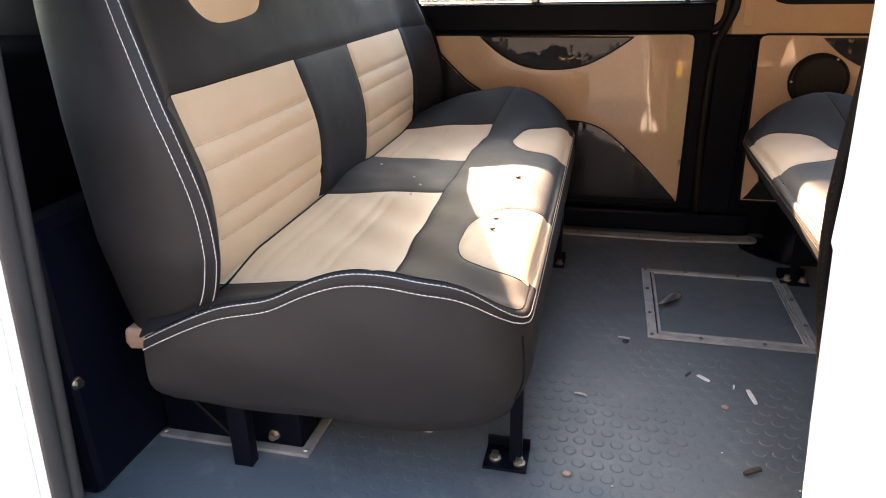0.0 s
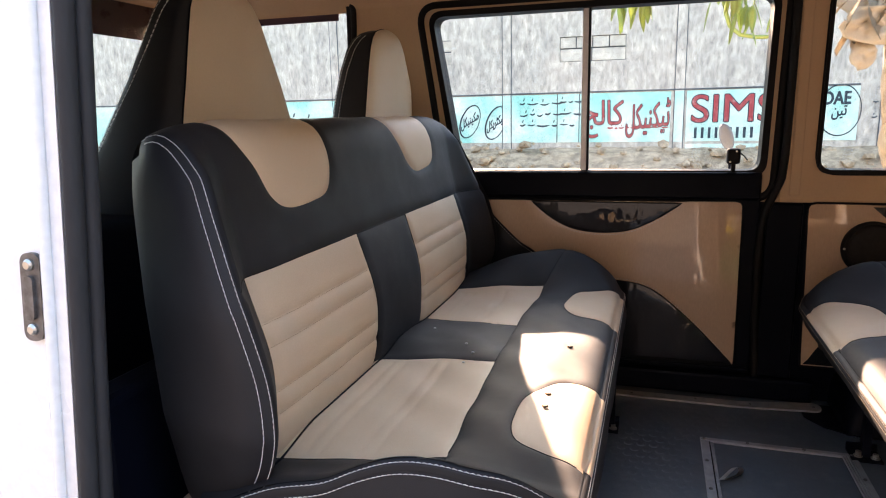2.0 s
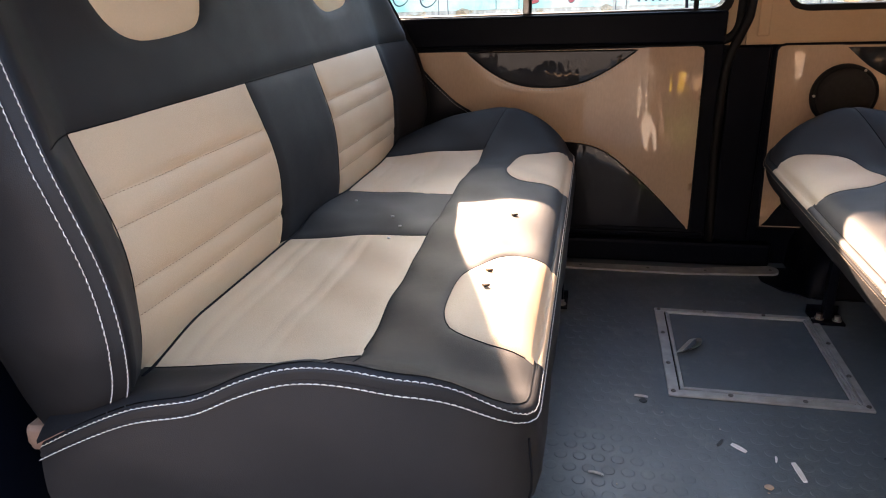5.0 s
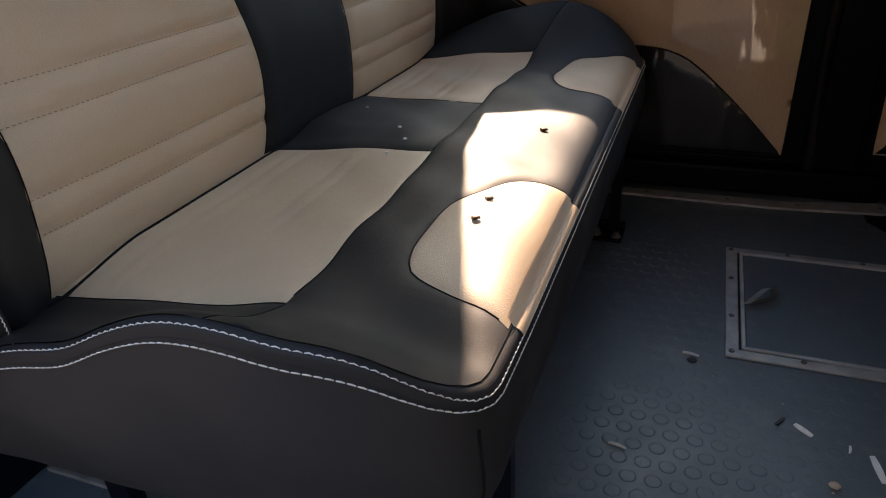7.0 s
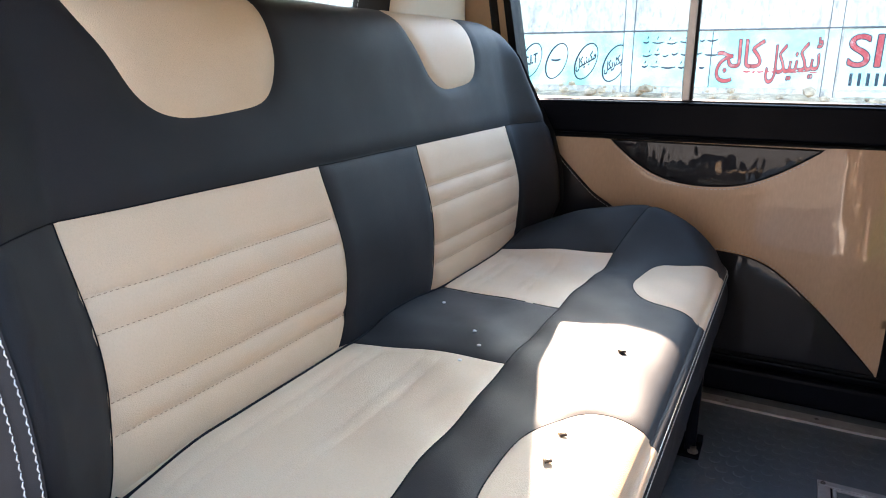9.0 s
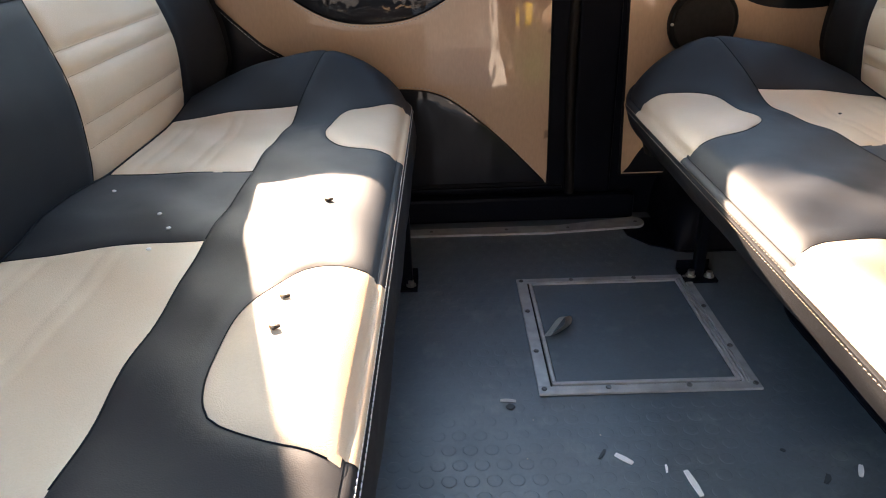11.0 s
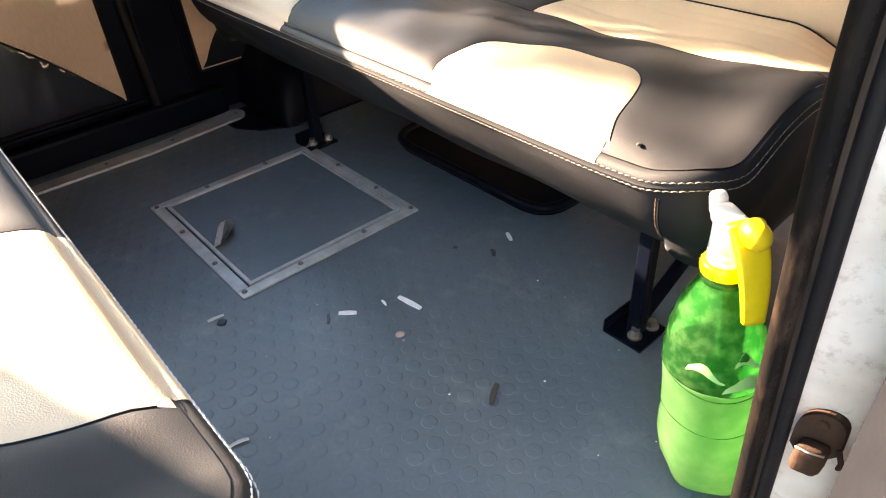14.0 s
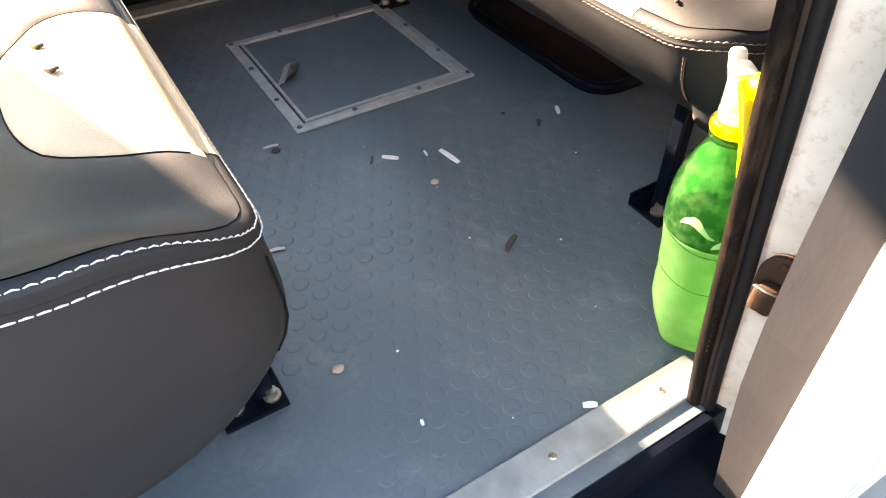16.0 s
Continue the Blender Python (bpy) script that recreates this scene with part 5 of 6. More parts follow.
def cab_seat(x, ya, width, drop, label, depths=CAB_FRONT, rim_at=-0.95):
    """A tall tapering seat back with a tan rear cover and double stitching along its side."""
    k = width / 0.365
    ob = thing("cab_seat", label, "seat", (x - 0.2, ya + width / 2, 0.30), group="cab seats")

    def at(table, z):
        return float(np.interp(z + drop, CAB_Z, table))

    def rear(z):
        return x - 0.02 * (z - 0.735) - 0.010 * max(0.0, (z + drop - 0.93) / 0.032) ** 2

    Z = list(np.linspace(0.40, 0.90, 22)) + list(np.linspace(0.91, 0.962 - drop, 14))
    verts, faces = [], []
    K = 36
    for z in Z:
        a0, a1 = ya + k * at(CAB_NEAR, z), min(1.236, ya + k * at(CAB_FAR, z))
        xr, dep = rear(z), at(depths, z)
        cy, hw, cx = (a0 + a1) / 2, (a1 - a0) / 2, xr - dep / 2
        for j in range(K):
            a = 2 * math.pi * j / K
            ca, sa = math.cos(a), math.sin(a)
            verts.append((cx + dep / 2 * math.copysign(abs(ca) ** 0.45, ca), cy + hw * math.copysign(abs(sa) ** 0.45, sa), z))
    n = len(Z)
    for i in range(n - 1):
        for j in range(K):
            faces.append((i * K + j, i * K + (j + 1) % K, (i + 1) * K + (j + 1) % K, (i + 1) * K + j))
    faces.append(tuple((n - 1) * K + j for j in range(K)))
    raw("backrest", verts, faces, LEATHER, ob, "dark leather seat back")
    pv, pf, rim = [], [], []
    M = 25
    for z in Z[2:]:
        a0, a1 = ya + k * at(CAB_NEAR, z), min(1.236, ya + k * at(CAB_FAR, z))
        xr, dep = rear(z), at(depths, z)
        for j in range(M):
            f = rim_at + (0.98 - rim_at) * j / (M - 1)
            sa = abs(f) ** (1 / 0.45)
            bend = max(0.0, 1 - sa * sa) ** (0.45 / 2)
            pv.append((xr - dep / 2 + dep / 2 * bend + 0.0022, (a0 + a1) / 2 + (a1 - a0) / 2 * f * 1.004, z + 0.0012))
        rim.append(pv[-M])
    for i in range(len(Z) - 3):
        for j in range(M - 1):
            pf.append((i * M + j, i * M + j + 1, (i + 1) * M + j + 1, (i + 1) * M + j))
    raw("rear_panel", pv, pf, TAN, ob, "tan leather rear cover")
    part("piping", tube([Vector(p) for p in rim], 0.0011, 6), PIPING, ob, smooth=True)
    for off in (0.020, 0.036):
        row = []
        for z in np.linspace(0.50, 0.945 - drop, 60):
            dep = at(depths, z)
            f = max(-0.98, min(0.98, (off - dep / 2) / (dep / 2)))
            hw = k * (at(CAB_FAR, z) - at(CAB_NEAR, z)) / 2
            bend = (1 - abs(f) ** (1 / 0.45 * 2)) ** (0.45 / 2)
            row.append((rear(z) - dep + off, ya + k * (at(CAB_FAR, z) + at(CAB_NEAR, z)) / 2 - hw * bend - 0.0015, z))
        stitches(row, "stitching", ob, None, 0.0085, 0.0060, 0.0008, (0, -1, 0))
    # black box added to stand for the darkness round the lower seat
    part("base_shell", box(x - 0.42, x - 0.012, ya - 0.032, min(1.24, ya + width + 0.032), 0.05, 0.60, 0.03, seg=3), BLACK, ob, "black box added to darken the lower seat", True)
    part("cushion", box(x - 0.55, x - 0.08, ya - 0.02, min(1.24, ya + width + 0.02), 0.30, 0.44, 0.04, seg=3), LEATHER, ob, "dark leather seat cushion")
    return ob


cab_seat(-0.800, 0.285, 0.365, 0.0, "tall dark and tan leather cab seat, tan rear face", rim_at=-0.86)
cab_seat(-0.748, 0.895, 0.368, 0.010, "dark and tan leather cab seat by the far window", (0.13, 0.125, 0.12, 0.118, 0.112, 0.100, 0.084, 0.070, 0.052, 0.038, 0.024))




# ---- floor hatch ----
hatch = thing("floor_hatch", "square floor hatch with screwed aluminium edging", "hatch", (0.185, 0.82, 0.0))
HX0, HX1, HY0, HY1 = 0.019, 0.333, 0.628, 0.958
part("lid", box(HX0 + 0.028, HX1 - 0.030, HY0 + 0.026, HY1 - 0.022, 0.0, 0.0025, 0.001), FLOOR, hatch, "blue-grey vinyl lid")
part("groove", box(HX0 + 0.002, HX1 - 0.002, HY0 + 0.002, HY1 - 0.002, 0.0, 0.0012), RUBBER, hatch, "dark groove under the edging")
for _b in ((HX0, HX1, HY0, HY0 + 0.017), (HX0, HX1, HY1 - 0.014, HY1), (HX0, HX0 + 0.018, HY0 + 0.0172, HY1 - 0.0142), (HX1 - 0.012, HX1, HY0 + 0.0172, HY1 - 0.0142)):
    part("edge_strip", box(_b[0], _b[1], _b[2], _b[3], 0.0, 0.0042, 0.0012), HATCH_ALU, hatch, "worn aluminium edging")
for _b in ((HX0 + 0.021, HX1 - 0.024, HY0 + 0.020, HY0 + 0.026), (HX0 + 0.021, HX1 - 0.024, HY1 - 0.021, HY1 - 0.017), (HX0 + 0.021, HX0 + 0.027, HY0 + 0.0262, HY1 - 0.0212),
           (HX1 - 0.0175, HX1 - 0.0140, HY0 + 0.012, HY1 - 0.012), (HX1 - 0.0230, HX1 - 0.0195, HY0 + 0.016, HY1 - 0.014), (HX1 - 0.0290, HX1 - 0.0250, HY0 + 0.022, HY1 - 0.018)):
    part("ridge", box(_b[0], _b[1], _b[2], _b[3], 0.0, 0.0055, 0.0014), HATCH_ALU, hatch, "raised bright inner edge")
for _x, _y in ((HX0 + 0.008, HY0 + 0.010), (HX1 - 0.008, HY0 + 0.010), (HX0 + 0.008, HY1 - 0.010), (HX1 - 0.008, HY1 - 0.010), (0.118, HY0 + 0.010), (0.232, HY0 + 0.010),
               (0.118, HY1 - 0.010), (0.232, HY1 - 0.010), (HX0 + 0.008, 0.73), (HX0 + 0.008, 0.845), (HX1 - 0.009, 0.73), (HX1 - 0.009, 0.845)):
    screw((_x, _y, 0.005), hatch, mat=DARK_STEEL)
_loop = bmesh.new()
_c = smooth_line([(0.052, 0.792, 0.004), (0.064, 0.806, 0.010), (0.080, 0.826, 0.016), (0.092, 0.834, 0.012), (0.090, 0.822, 0.007), (0.074, 0.806, 0.005), (0.058, 0.794, 0.004)], 0.004)
_r = []
for _p in _c:
    _r.append([_loop.verts.new(Vector(_p) + Vector((-0.004, -0.028, 0.001)) + Vector((0.0045, -0.0045, 0.0)) * k + Vector((0, 0, 0.0035)) * (k + 1)) for k in (-1, 1)])
for _a, _b in zip(_r, _r[1:]):
    _loop.faces.new((_a[0], _a[1], _b[1], _b[0]))
bmesh.ops.solidify(_loop, geom=_loop.faces[:], thickness=0.0012)
part("strap_loop", _loop, STRAP, hatch, "grey webbing pull loop", True)

# raised round studs of the floor covering
_v, _f = [], []
_S = 14
random.seed(4)
for _i in range(-26, 26):
    for _j in range(0, 45):
        _x = _i * 0.0275 + (_j % 2) * 0.01375
        _y = 0.055 + _j * 0.0262
        if not (-0.47 < _x < 0.66 and _y < 1.19) or (HX0 - 0.012 < _x < HX1 + 0.012 and HY0 - 0.012 < _y < HY1 + 0.012):
            continue
        _h = 0.00022 + 0.00010 * max(0.0, min(1.0, (0.62 - _y) / 0.2)) + sum(a * math.exp(-((_x - cx) ** 2 + (_y - cy) ** 2) / r ** 2) for cx, cy, r, a in ((0.05, 0.35, 0.07, 0.0006), (-0.12, 0.45, 0.06, 0.0004), (-0.12, 0.27, 0.09, 0.0003), (-0.13, 0.90, 0.08, 0.0005)))
        _k = len(_v)
        for _r_, _z in ((0.0096, 0.0), (0.0091, _h * 0.8), (0.0084, _h), (0.0040, _h * 1.05)):
            _v += [(_x + _r_ * math.cos(2 * math.pi * a / _S), _y + _r_ * math.sin(2 * math.pi * a / _S), _z) for a in range(_S)]
        for _q in range(3):
            _f += [(_k + _q * _S + a, _k + _q * _S + (a + 1) % _S, _k + (_q + 1) * _S + (a + 1) % _S, _k + (_q + 1) * _S + a) for a in range(_S)]
        _f.append(tuple(_k + 3 * _S + a for a in range(_S)))
tagged(raw("stud", _v, _f, FLOOR, floor), "low round studs moulded in the vinyl", kind="stuff")


# ---- spray bottle ----
bottle = thing("spray_bottle", "green plastic spray bottle with yellow trigger, half full", "bottle", (0.228, 0.055, 0.0))
BX, BY = 0.230, 0.055


def bottle_ring(z):
    zs = [0.0, 0.004, 0.012, 0.030, 0.055, 0.075, 0.085, 0.12, 0.160, 0.188, 0.212, 0.228, 0.240, 0.250]
    rs = [0.020, 0.032, 0.041, 0.0445, 0.0455, 0.0452, 0.0442, 0.0440, 0.0440, 0.0405, 0.0322, 0.0230, 0.0165, 0.0145]
    return float(np.interp(z, zs, rs))


def bottle_skin(scale, z0, z1, name, mat, label, lobes=True):
    Z = list(np.linspace(z0, z1, 48))
    verts, faces = [], []
    K = 40
    for z in Z:
        for k in range(K):
            a = 2 * math.pi * k / K
            r = bottle_ring(z) * scale
            if z < 0.05:
                r *= 1 - 0.10 * (0.5 + 0.5 * math.cos(5 * a)) * (1 - z / 0.05)
            dent = 0.0012 * noise.noise(Vector((math.cos(a) * 2, math.sin(a) * 2, z * 30)))
            verts.append((BX + (r + dent) * math.cos(a), BY + (r + dent) * math.sin(a), z + 0.001))
    for i in range(len(Z) - 1):
        for k in range(K):
            faces.append((i * K + k, i * K + (k + 1) % K, (i + 1) * K + (k + 1) % K, (i + 1) * K + k))
    faces.append(tuple(range(K))[::-1])
    if mat is LIQUID:
        faces.append(tuple((len(Z) - 1) * K + k for k in range(K)))
    return raw(name, verts, faces, mat, bottle, label)


bottle_skin(1.0, 0.148, 0.250, "upper_body", BOTTLE, "clear green plastic shoulder")
bottle_skin(1.0, 0.0, 0.148, "lower_body", LIQUID, "pale green body full of liquid")
random.seed(11)
for _a0, _z0, _w, _h in ((3.10, 0.168, 0.75, 0.010), (3.80, 0.154, 1.25, 0.014), (4.00, 0.180, 0.60, 0.010)):   # scraps of a peeled label
    _vv = []
    _N = 25
    for _i in range(_N):
        _a = _a0 + _w * _i / (_N - 1)
        _t = _i / (_N - 1)
        for _s in (0, 1):
            _z = _z0 + 0.004 * math.sin(5 * _t) + _s * (_h * math.sin(math.pi * _t ** 0.7) ** 0.6 * (0.8 + 0.2 * math.sin(9 * _t + _a0)) + 0.0008 * random.random())
            _r_ = bottle_ring(_z) + 0.0007
            _vv.append((BX + _r_ * math.cos(_a), BY + _r_ * math.sin(_a), _z))
    raw("label_scrap", _vv, [(2 * i, 2 * i + 1, 2 * i + 3, 2 * i + 2) for i in range(_N - 1)], PEEL, bottle, "torn paper label scrap")
for _z0, _tl in ((0.148, 0.10), (0.098, -0.03)):      # crease lines round the dented body
    _cr = []
    for _k in range(48):
        _a = 2 * math.pi * _k / 48
        _z = _z0 + _tl * 0.045 * math.cos(_a - 0.8) + 0.0015 * math.sin(3 * _a)
        _cr.append((BX + (bottle_ring(_z) + 0.0006) * math.cos(_a), BY + (bottle_ring(_z) + 0.0006) * math.sin(_a), _z + 0.001))
    part("crease", tube(_cr, 0.0004, 5, True), BOTTLE, bottle, "thin crease in the plastic", True)
part("neck_ring", lathe([(0.0150, 0.2395), (0.0182, 0.2405), (0.0182, 0.2435), (0.0150, 0.2445)], (BX, BY, 0), 28), BOTTLE, bottle, smooth=True)
part("collar", lathe([(0.0165, 0.2460), (0.0184, 0.2475), (0.0178, 0.2555), (0.0162, 0.258), (0.010, 0.258)], (BX, BY, 0), 30), YELLOW, bottle, "yellow screw collar", True)
for _k in range(22):
    _a = 2 * math.pi * _k / 22
    _cx, _cy = BX + 0.0180 * math.cos(_a), BY + 0.0180 * math.sin(_a)
    part("collar_rib", box(_cx - 0.0006, _cx + 0.0006, _cy - 0.0006, _cy + 0.0006, 0.248, 0.2550), YELLOW, bottle)
part("neck", lathe([(0.0140, 0.2575), (0.0140, 0.2615), (0.0130, 0.2620), (0.0130, 0.2635), (0.0138, 0.2640), (0.0134, 0.2675), (0.0122, 0.2680), (0.0122, 0.2695), (0.0130, 0.2700), (0.0118, 0.280), (0.0105, 0.296)], (BX, BY, 0), 24), NOZZLE, bottle, "white ridged sprayer neck", True)
_d = Vector((-0.50, -0.87, 0)).normalized()
_n2 = Vector((-_d.y, _d.x, 0))


def head_box(a0, a1, w, z0, z1, bevel, tilt=0.0):
    bm = box(a0, a1, -w, w, z0, z1, bevel, seg=3)
    for v in bm.verts:
        a, b, z = v.co
        v.co = Vector((BX, BY, 0)) + _d * (a + tilt * (z - z0)) + _n2 * b + Vector((0, 0, z))
    return bm


part("sprayer_body", head_box(-0.013, 0.034, 0.0098, 0.287, 0.305, 0.006), NOZZLE, bottle, "white sprayer head", True)
part("nozzle_back", head_box(-0.018, -0.008, 0.0074, 0.290, 0.311, 0.005, -0.15), NOZZLE, bottle, "white sprayer horn", True)
_nz = bmesh.new()
_rg = []
for _a, _r_ in ((0.026, 0.0080), (0.029, 0.0104), (0.036, 0.0110), (0.041, 0.0100), (0.045, 0.0070), (0.0465, 0.0025)):
    _rg.append([_nz.verts.new(Vector((BX, BY, 0.304)) + _d * _a + _n2 * (_r_ * math.cos(2 * math.pi * k / 18)) + Vector((0, 0, _r_ * math.sin(2 * math.pi * k / 18)))) for k in range(18)])
for _a, _b in zip(_rg, _rg[1:]):
    for _k in range(18):
        _nz.faces.new((_a[_k], _a[(_k + 1) % 18], _b[(_k + 1) % 18], _b[_k]))
_nz.faces.new(_rg[0])
_nz.faces.new(_rg[-1])
part("nozzle", _nz, YELLOW, bottle, "rounded yellow nozzle cap", True)
_tr = smooth_line([Vector((BX, BY, 0.306)) + _d * 0.022, Vector((BX, BY, 0.288)) + _d * 0.034, Vector((BX, BY, 0.262)) + _d * 0.042, Vector((BX, BY, 0.232)) + _d * 0.045], 0.006)
_tg = bmesh.new()
_rg = []
for _i, _p in enumerate(_tr):
    _t = _i / (len(_tr) - 1)
    _w, _h = 0.0150 - 0.0058 * _t, 0.0050 - 0.0012 * _t
    _rg.append([_tg.verts.new(Vector(_p) + _n2 * (_w * math.copysign(abs(math.cos(a)) ** 0.5, math.cos(a))) + _d * (_h * math.copysign(abs(math.sin(a)) ** 0.6, math.sin(a)))) for a in [2 * math.pi * k / 20 for k in range(20)]])
for _a, _b in zip(_rg, _rg[1:]):
    for _k in range(20):
        _tg.faces.new((_a[_k], _a[(_k + 1) % 20], _b[(_k + 1) % 20], _b[_k]))
_tg.faces.new(_rg[0])
_tg.faces.new(_rg[-1])
part("trigger", _tg, YELLOW, bottle, "yellow tapered trigger lever", True)
part("dip_tube", tube([(BX, BY, 0.27), (BX + 0.004, BY, 0.149)], 0.0022, 8), NOZZLE, bottle, "thin white dip tube")
for _ob in bottle.children:                        # the bottle leans a little away from the sill
    for _v_ in _ob.data.vertices:
        _v_.co.x -= 0.0475 * _v_.co.z
        _v_.co.y += 0.095 * _v_.co.z


# ---- litter on the floor and seats ----
def chip(x, y, z, length, width, angle, mat, label, category, name, curl=0.0, h=0.0022):
    """A small strip, bent and uneven."""
    bm = bmesh.new()
    n = 7
    rows = []
    ca, sa = math.cos(radians(angle)), math.sin(radians(angle))
    for i in range(n):
        t = i / (n - 1) - 0.5
        a, b = t * length, curl * (0.25 - t * t) * length
        w = width * (0.75 + 0.35 * math.sin(math.pi * (t + 0.5)))
        row = []
        for s, zz in ((-1, 0), (1, 0), (1, h), (-1, h * 0.8)):
            bb = b + s * w / 2
            row.append(bm.verts.new((x + a * ca - bb * sa, y + a * sa + bb * ca, z + zz)))
        rows.append(row)
    for p, q in zip(rows, rows[1:]):
        for k in range(4):
            bm.faces.new((p[k], p[(k + 1) % 4], q[(k + 1) % 4], q[k]))
    bm.faces.new(rows[0])
    bm.faces.new(rows[-1][::-1])
    return tagged(part(name, bm, mat), label, category)


def pebble(x, y, z, r, mat, label, name="pebble", squash=0.5):
    bm = bmesh.new()
    bmesh.ops.create_icosphere(bm, subdivisions=2, radius=1)
    for v in bm.verts:
        k = 1 + 0.25 * noise.noise(v.co * 1.4 + Vector((x * 90, y * 90, 0)))
        v.co = Vector((x + v.co.x * r * k, y + v.co.y * r * 0.8 * k, z + r * squash * (1 + v.co.z * k)))
    return tagged(part(name, bm, mat, smooth=True), label, "pebble")


FZ = 0.0005
for _c in ((0.107, 0.503, 0.024, 0.0062, -42, 0.03), (0.179, 0.461, 0.040, 0.0068, -81, 0.02), (0.382, 0.473, 0.020, 0.0055, -117, 0.05), (0.079, 0.042, 0.014, 0.006, -30, 0.1), (-0.069, 0.112, 0.006, 0.003, 80, 0.0), (0.154, 0.485, 0.012, 0.0025, -99, 0.2), (-0.330, 0.265, 0.014, 0.006, 0, 0.0)):
    chip(_c[0], _c[1], FZ, _c[2], _c[3], _c[4], CHIP, "small white plastic offcut on the floor", "offcut", "plastic_chip", _c[5])
for _c in ((0.082, 0.512, 0.018, 0.0040, -124, 0.1), (0.336, 0.462, 0.016, 0.0060, -125, 0.35), (0.306, 0.510, 0.006, 0.003, -45, 0.2), (-0.024, 0.606, 0.011, 0.010, -41, 0.1), (0.177, 0.035, 0.018, 0.003, 10, 0.9)):
    chip(_c[0], _c[1], FZ, _c[2], _c[3], _c[4], INK, "small black scrap lying on the floor", "scrap", "rubber_scrap", _c[5])
chip(-0.026, 0.619, FZ, 0.022, 0.0040, -8, STRAP, "small grey plastic strip on the floor", "scrap", "plastic_strip", 0.2)
chip(-0.100, 0.410, FZ + 0.001, 0.022, 0.003, -12, STRAP, "small grey curled strip on the floor", "scrap", "plastic_strip", 0.4)
chip(0.147, 0.268, FZ, 0.030, 0.006, 32, TWIG, "dark dry twig on the vinyl floor", "twig", "twig", 0.15, 0.005)
pebble(0.131, 0.421, 0, 0.0065, STONE, "pale pinkish pebble on the floor", squash=0.4)
pebble(-0.111, 0.211, 0, 0.0070, STONE, "brownish pebble on the floor", squash=0.4)
pebble(-0.290, 0.300, 0, 0.004, RED, "tiny red crumb on the floor", "crumb")
random.seed(8)
for _k in range(16):
    pebble(random.uniform(-0.1, 0.36), random.uniform(0.06, 0.6), 0, random.uniform(0.0008, 0.0018), CHIP if _k % 2 else STONE, "tiny pale grit on the floor", "grit")


def seat_bit(X, H, s, y, kind):
    x, z = X(s), float(H(s, y)) + 0.0004
    if kind == "petal":
        chip(x, y, z, 0.008, 0.0035, 130 + 80 * y, DRY_LEAF, "small curled dry petal on the seat", "petal", "petal", 0.8, 0.003)
        chip(x + 0.003, y - 0.003, z, 0.007, 0.0025, 40, TWIG, "tiny dark seed husk on the seat", "husk", "seed_husk", 0.6, 0.003)
    else:
        pebble(x, y, z, 0.0028, CHIP if kind == "crumb" else TWIG, "tiny crumb on the seat cushion", "crumb")


seat_bit(XA, HA, 0.066, 0.592, "petal")
seat_bit(XA, HA, 0.074, 0.384, "petal")
seat_bit(XA, HA, 0.070, 0.328, "petal")
for _s, _y in ((0.255, 0.575), (0.235, 0.545), (0.345, 0.66), (0.24, 0.50)):
    seat_bit(XA, HA, _s, _y, "crumb")
seat_bit(XB, HB, 0.29, 0.93, "husk")
seat_bit(XB, HB, 0.012, 0.190, "husk")


# ---- outside: ground, painted wall, leaves ----
_g = bmesh.new()
bmesh.ops.create_grid(_g, x_segments=60, y_segments=60, size=120)
for _v_ in _g.verts:
    _v_.co.z = -0.52 + 0.05 * noise.noise(_v_.co * 0.3)
tagged(part("ground", _g, GROUND, smooth=True), "dusty bare roadside ground", "ground", kind="structure")
WY = 8.0


def on_wall(x, z):
    """A place of the painted wall."""
    return (-0.105 + 1.69 * (x + 0.105), 0.75 + 1.69 * (z - 0.75))


wall_out = thing("street_wall", "weathered grey boundary wall with painted teal sign band", "wall", (0, WY, -0.5), kind="structure")
_vents = [rounded([on_wall(-0.80, 1.105), on_wall(-0.335, 1.105), on_wall(-0.335, 1.28), on_wall(-0.80, 1.28)], 0.01, 2), rounded([on_wall(-1.98, 1.12), on_wall(-1.62, 1.12), on_wall(-1.62, 1.30), on_wall(-1.98, 1.30)], 0.01, 2)]
prism([(-16, -0.6), (12, -0.6), (12, 3.1), (-16, 3.1)], _vents, far_place(WY), 0.25, WALL, "wall_face", wall_out, "grey weathered render")
for _vt in _vents:                                 # blocked vents: pale panes set a little back between dark joints
    _x0, _x1, _z0, _z1 = min(p[0] for p in _vt), max(p[0] for p in _vt), min(p[1] for p in _vt), max(p[1] for p in _vt)
    part("vent_back", box(_x0 - 0.02, _x1 + 0.02, WY + 0.035, WY + 0.06, _z0 - 0.02, _z1 + 0.02), DARK_WALL, wall_out, "dark joint of the blocked vent")
    for _a, _b, _row in ((0.0, 0.25, 1), (0.25, 0.50, 1), (0.50, 0.75, 1), (0.75, 1.0, 1), (0.0, 0.49, 0), (0.49, 1.0, 0)):
        _w, _h = _x1 - _x0, _z1 - _z0
        part("vent_pane", box(_x0 + _w * _a + 0.007, _x0 + _w * _b - 0.007, WY + 0.012, WY + 0.04, _z0 + _h * (0.0, 0.53)[_row] + 0.008, _z0 + _h * (0.53, 1.0)[_row] - 0.008, 0.002), WALL_PALE, wall_out, "pale blocked vent pane")
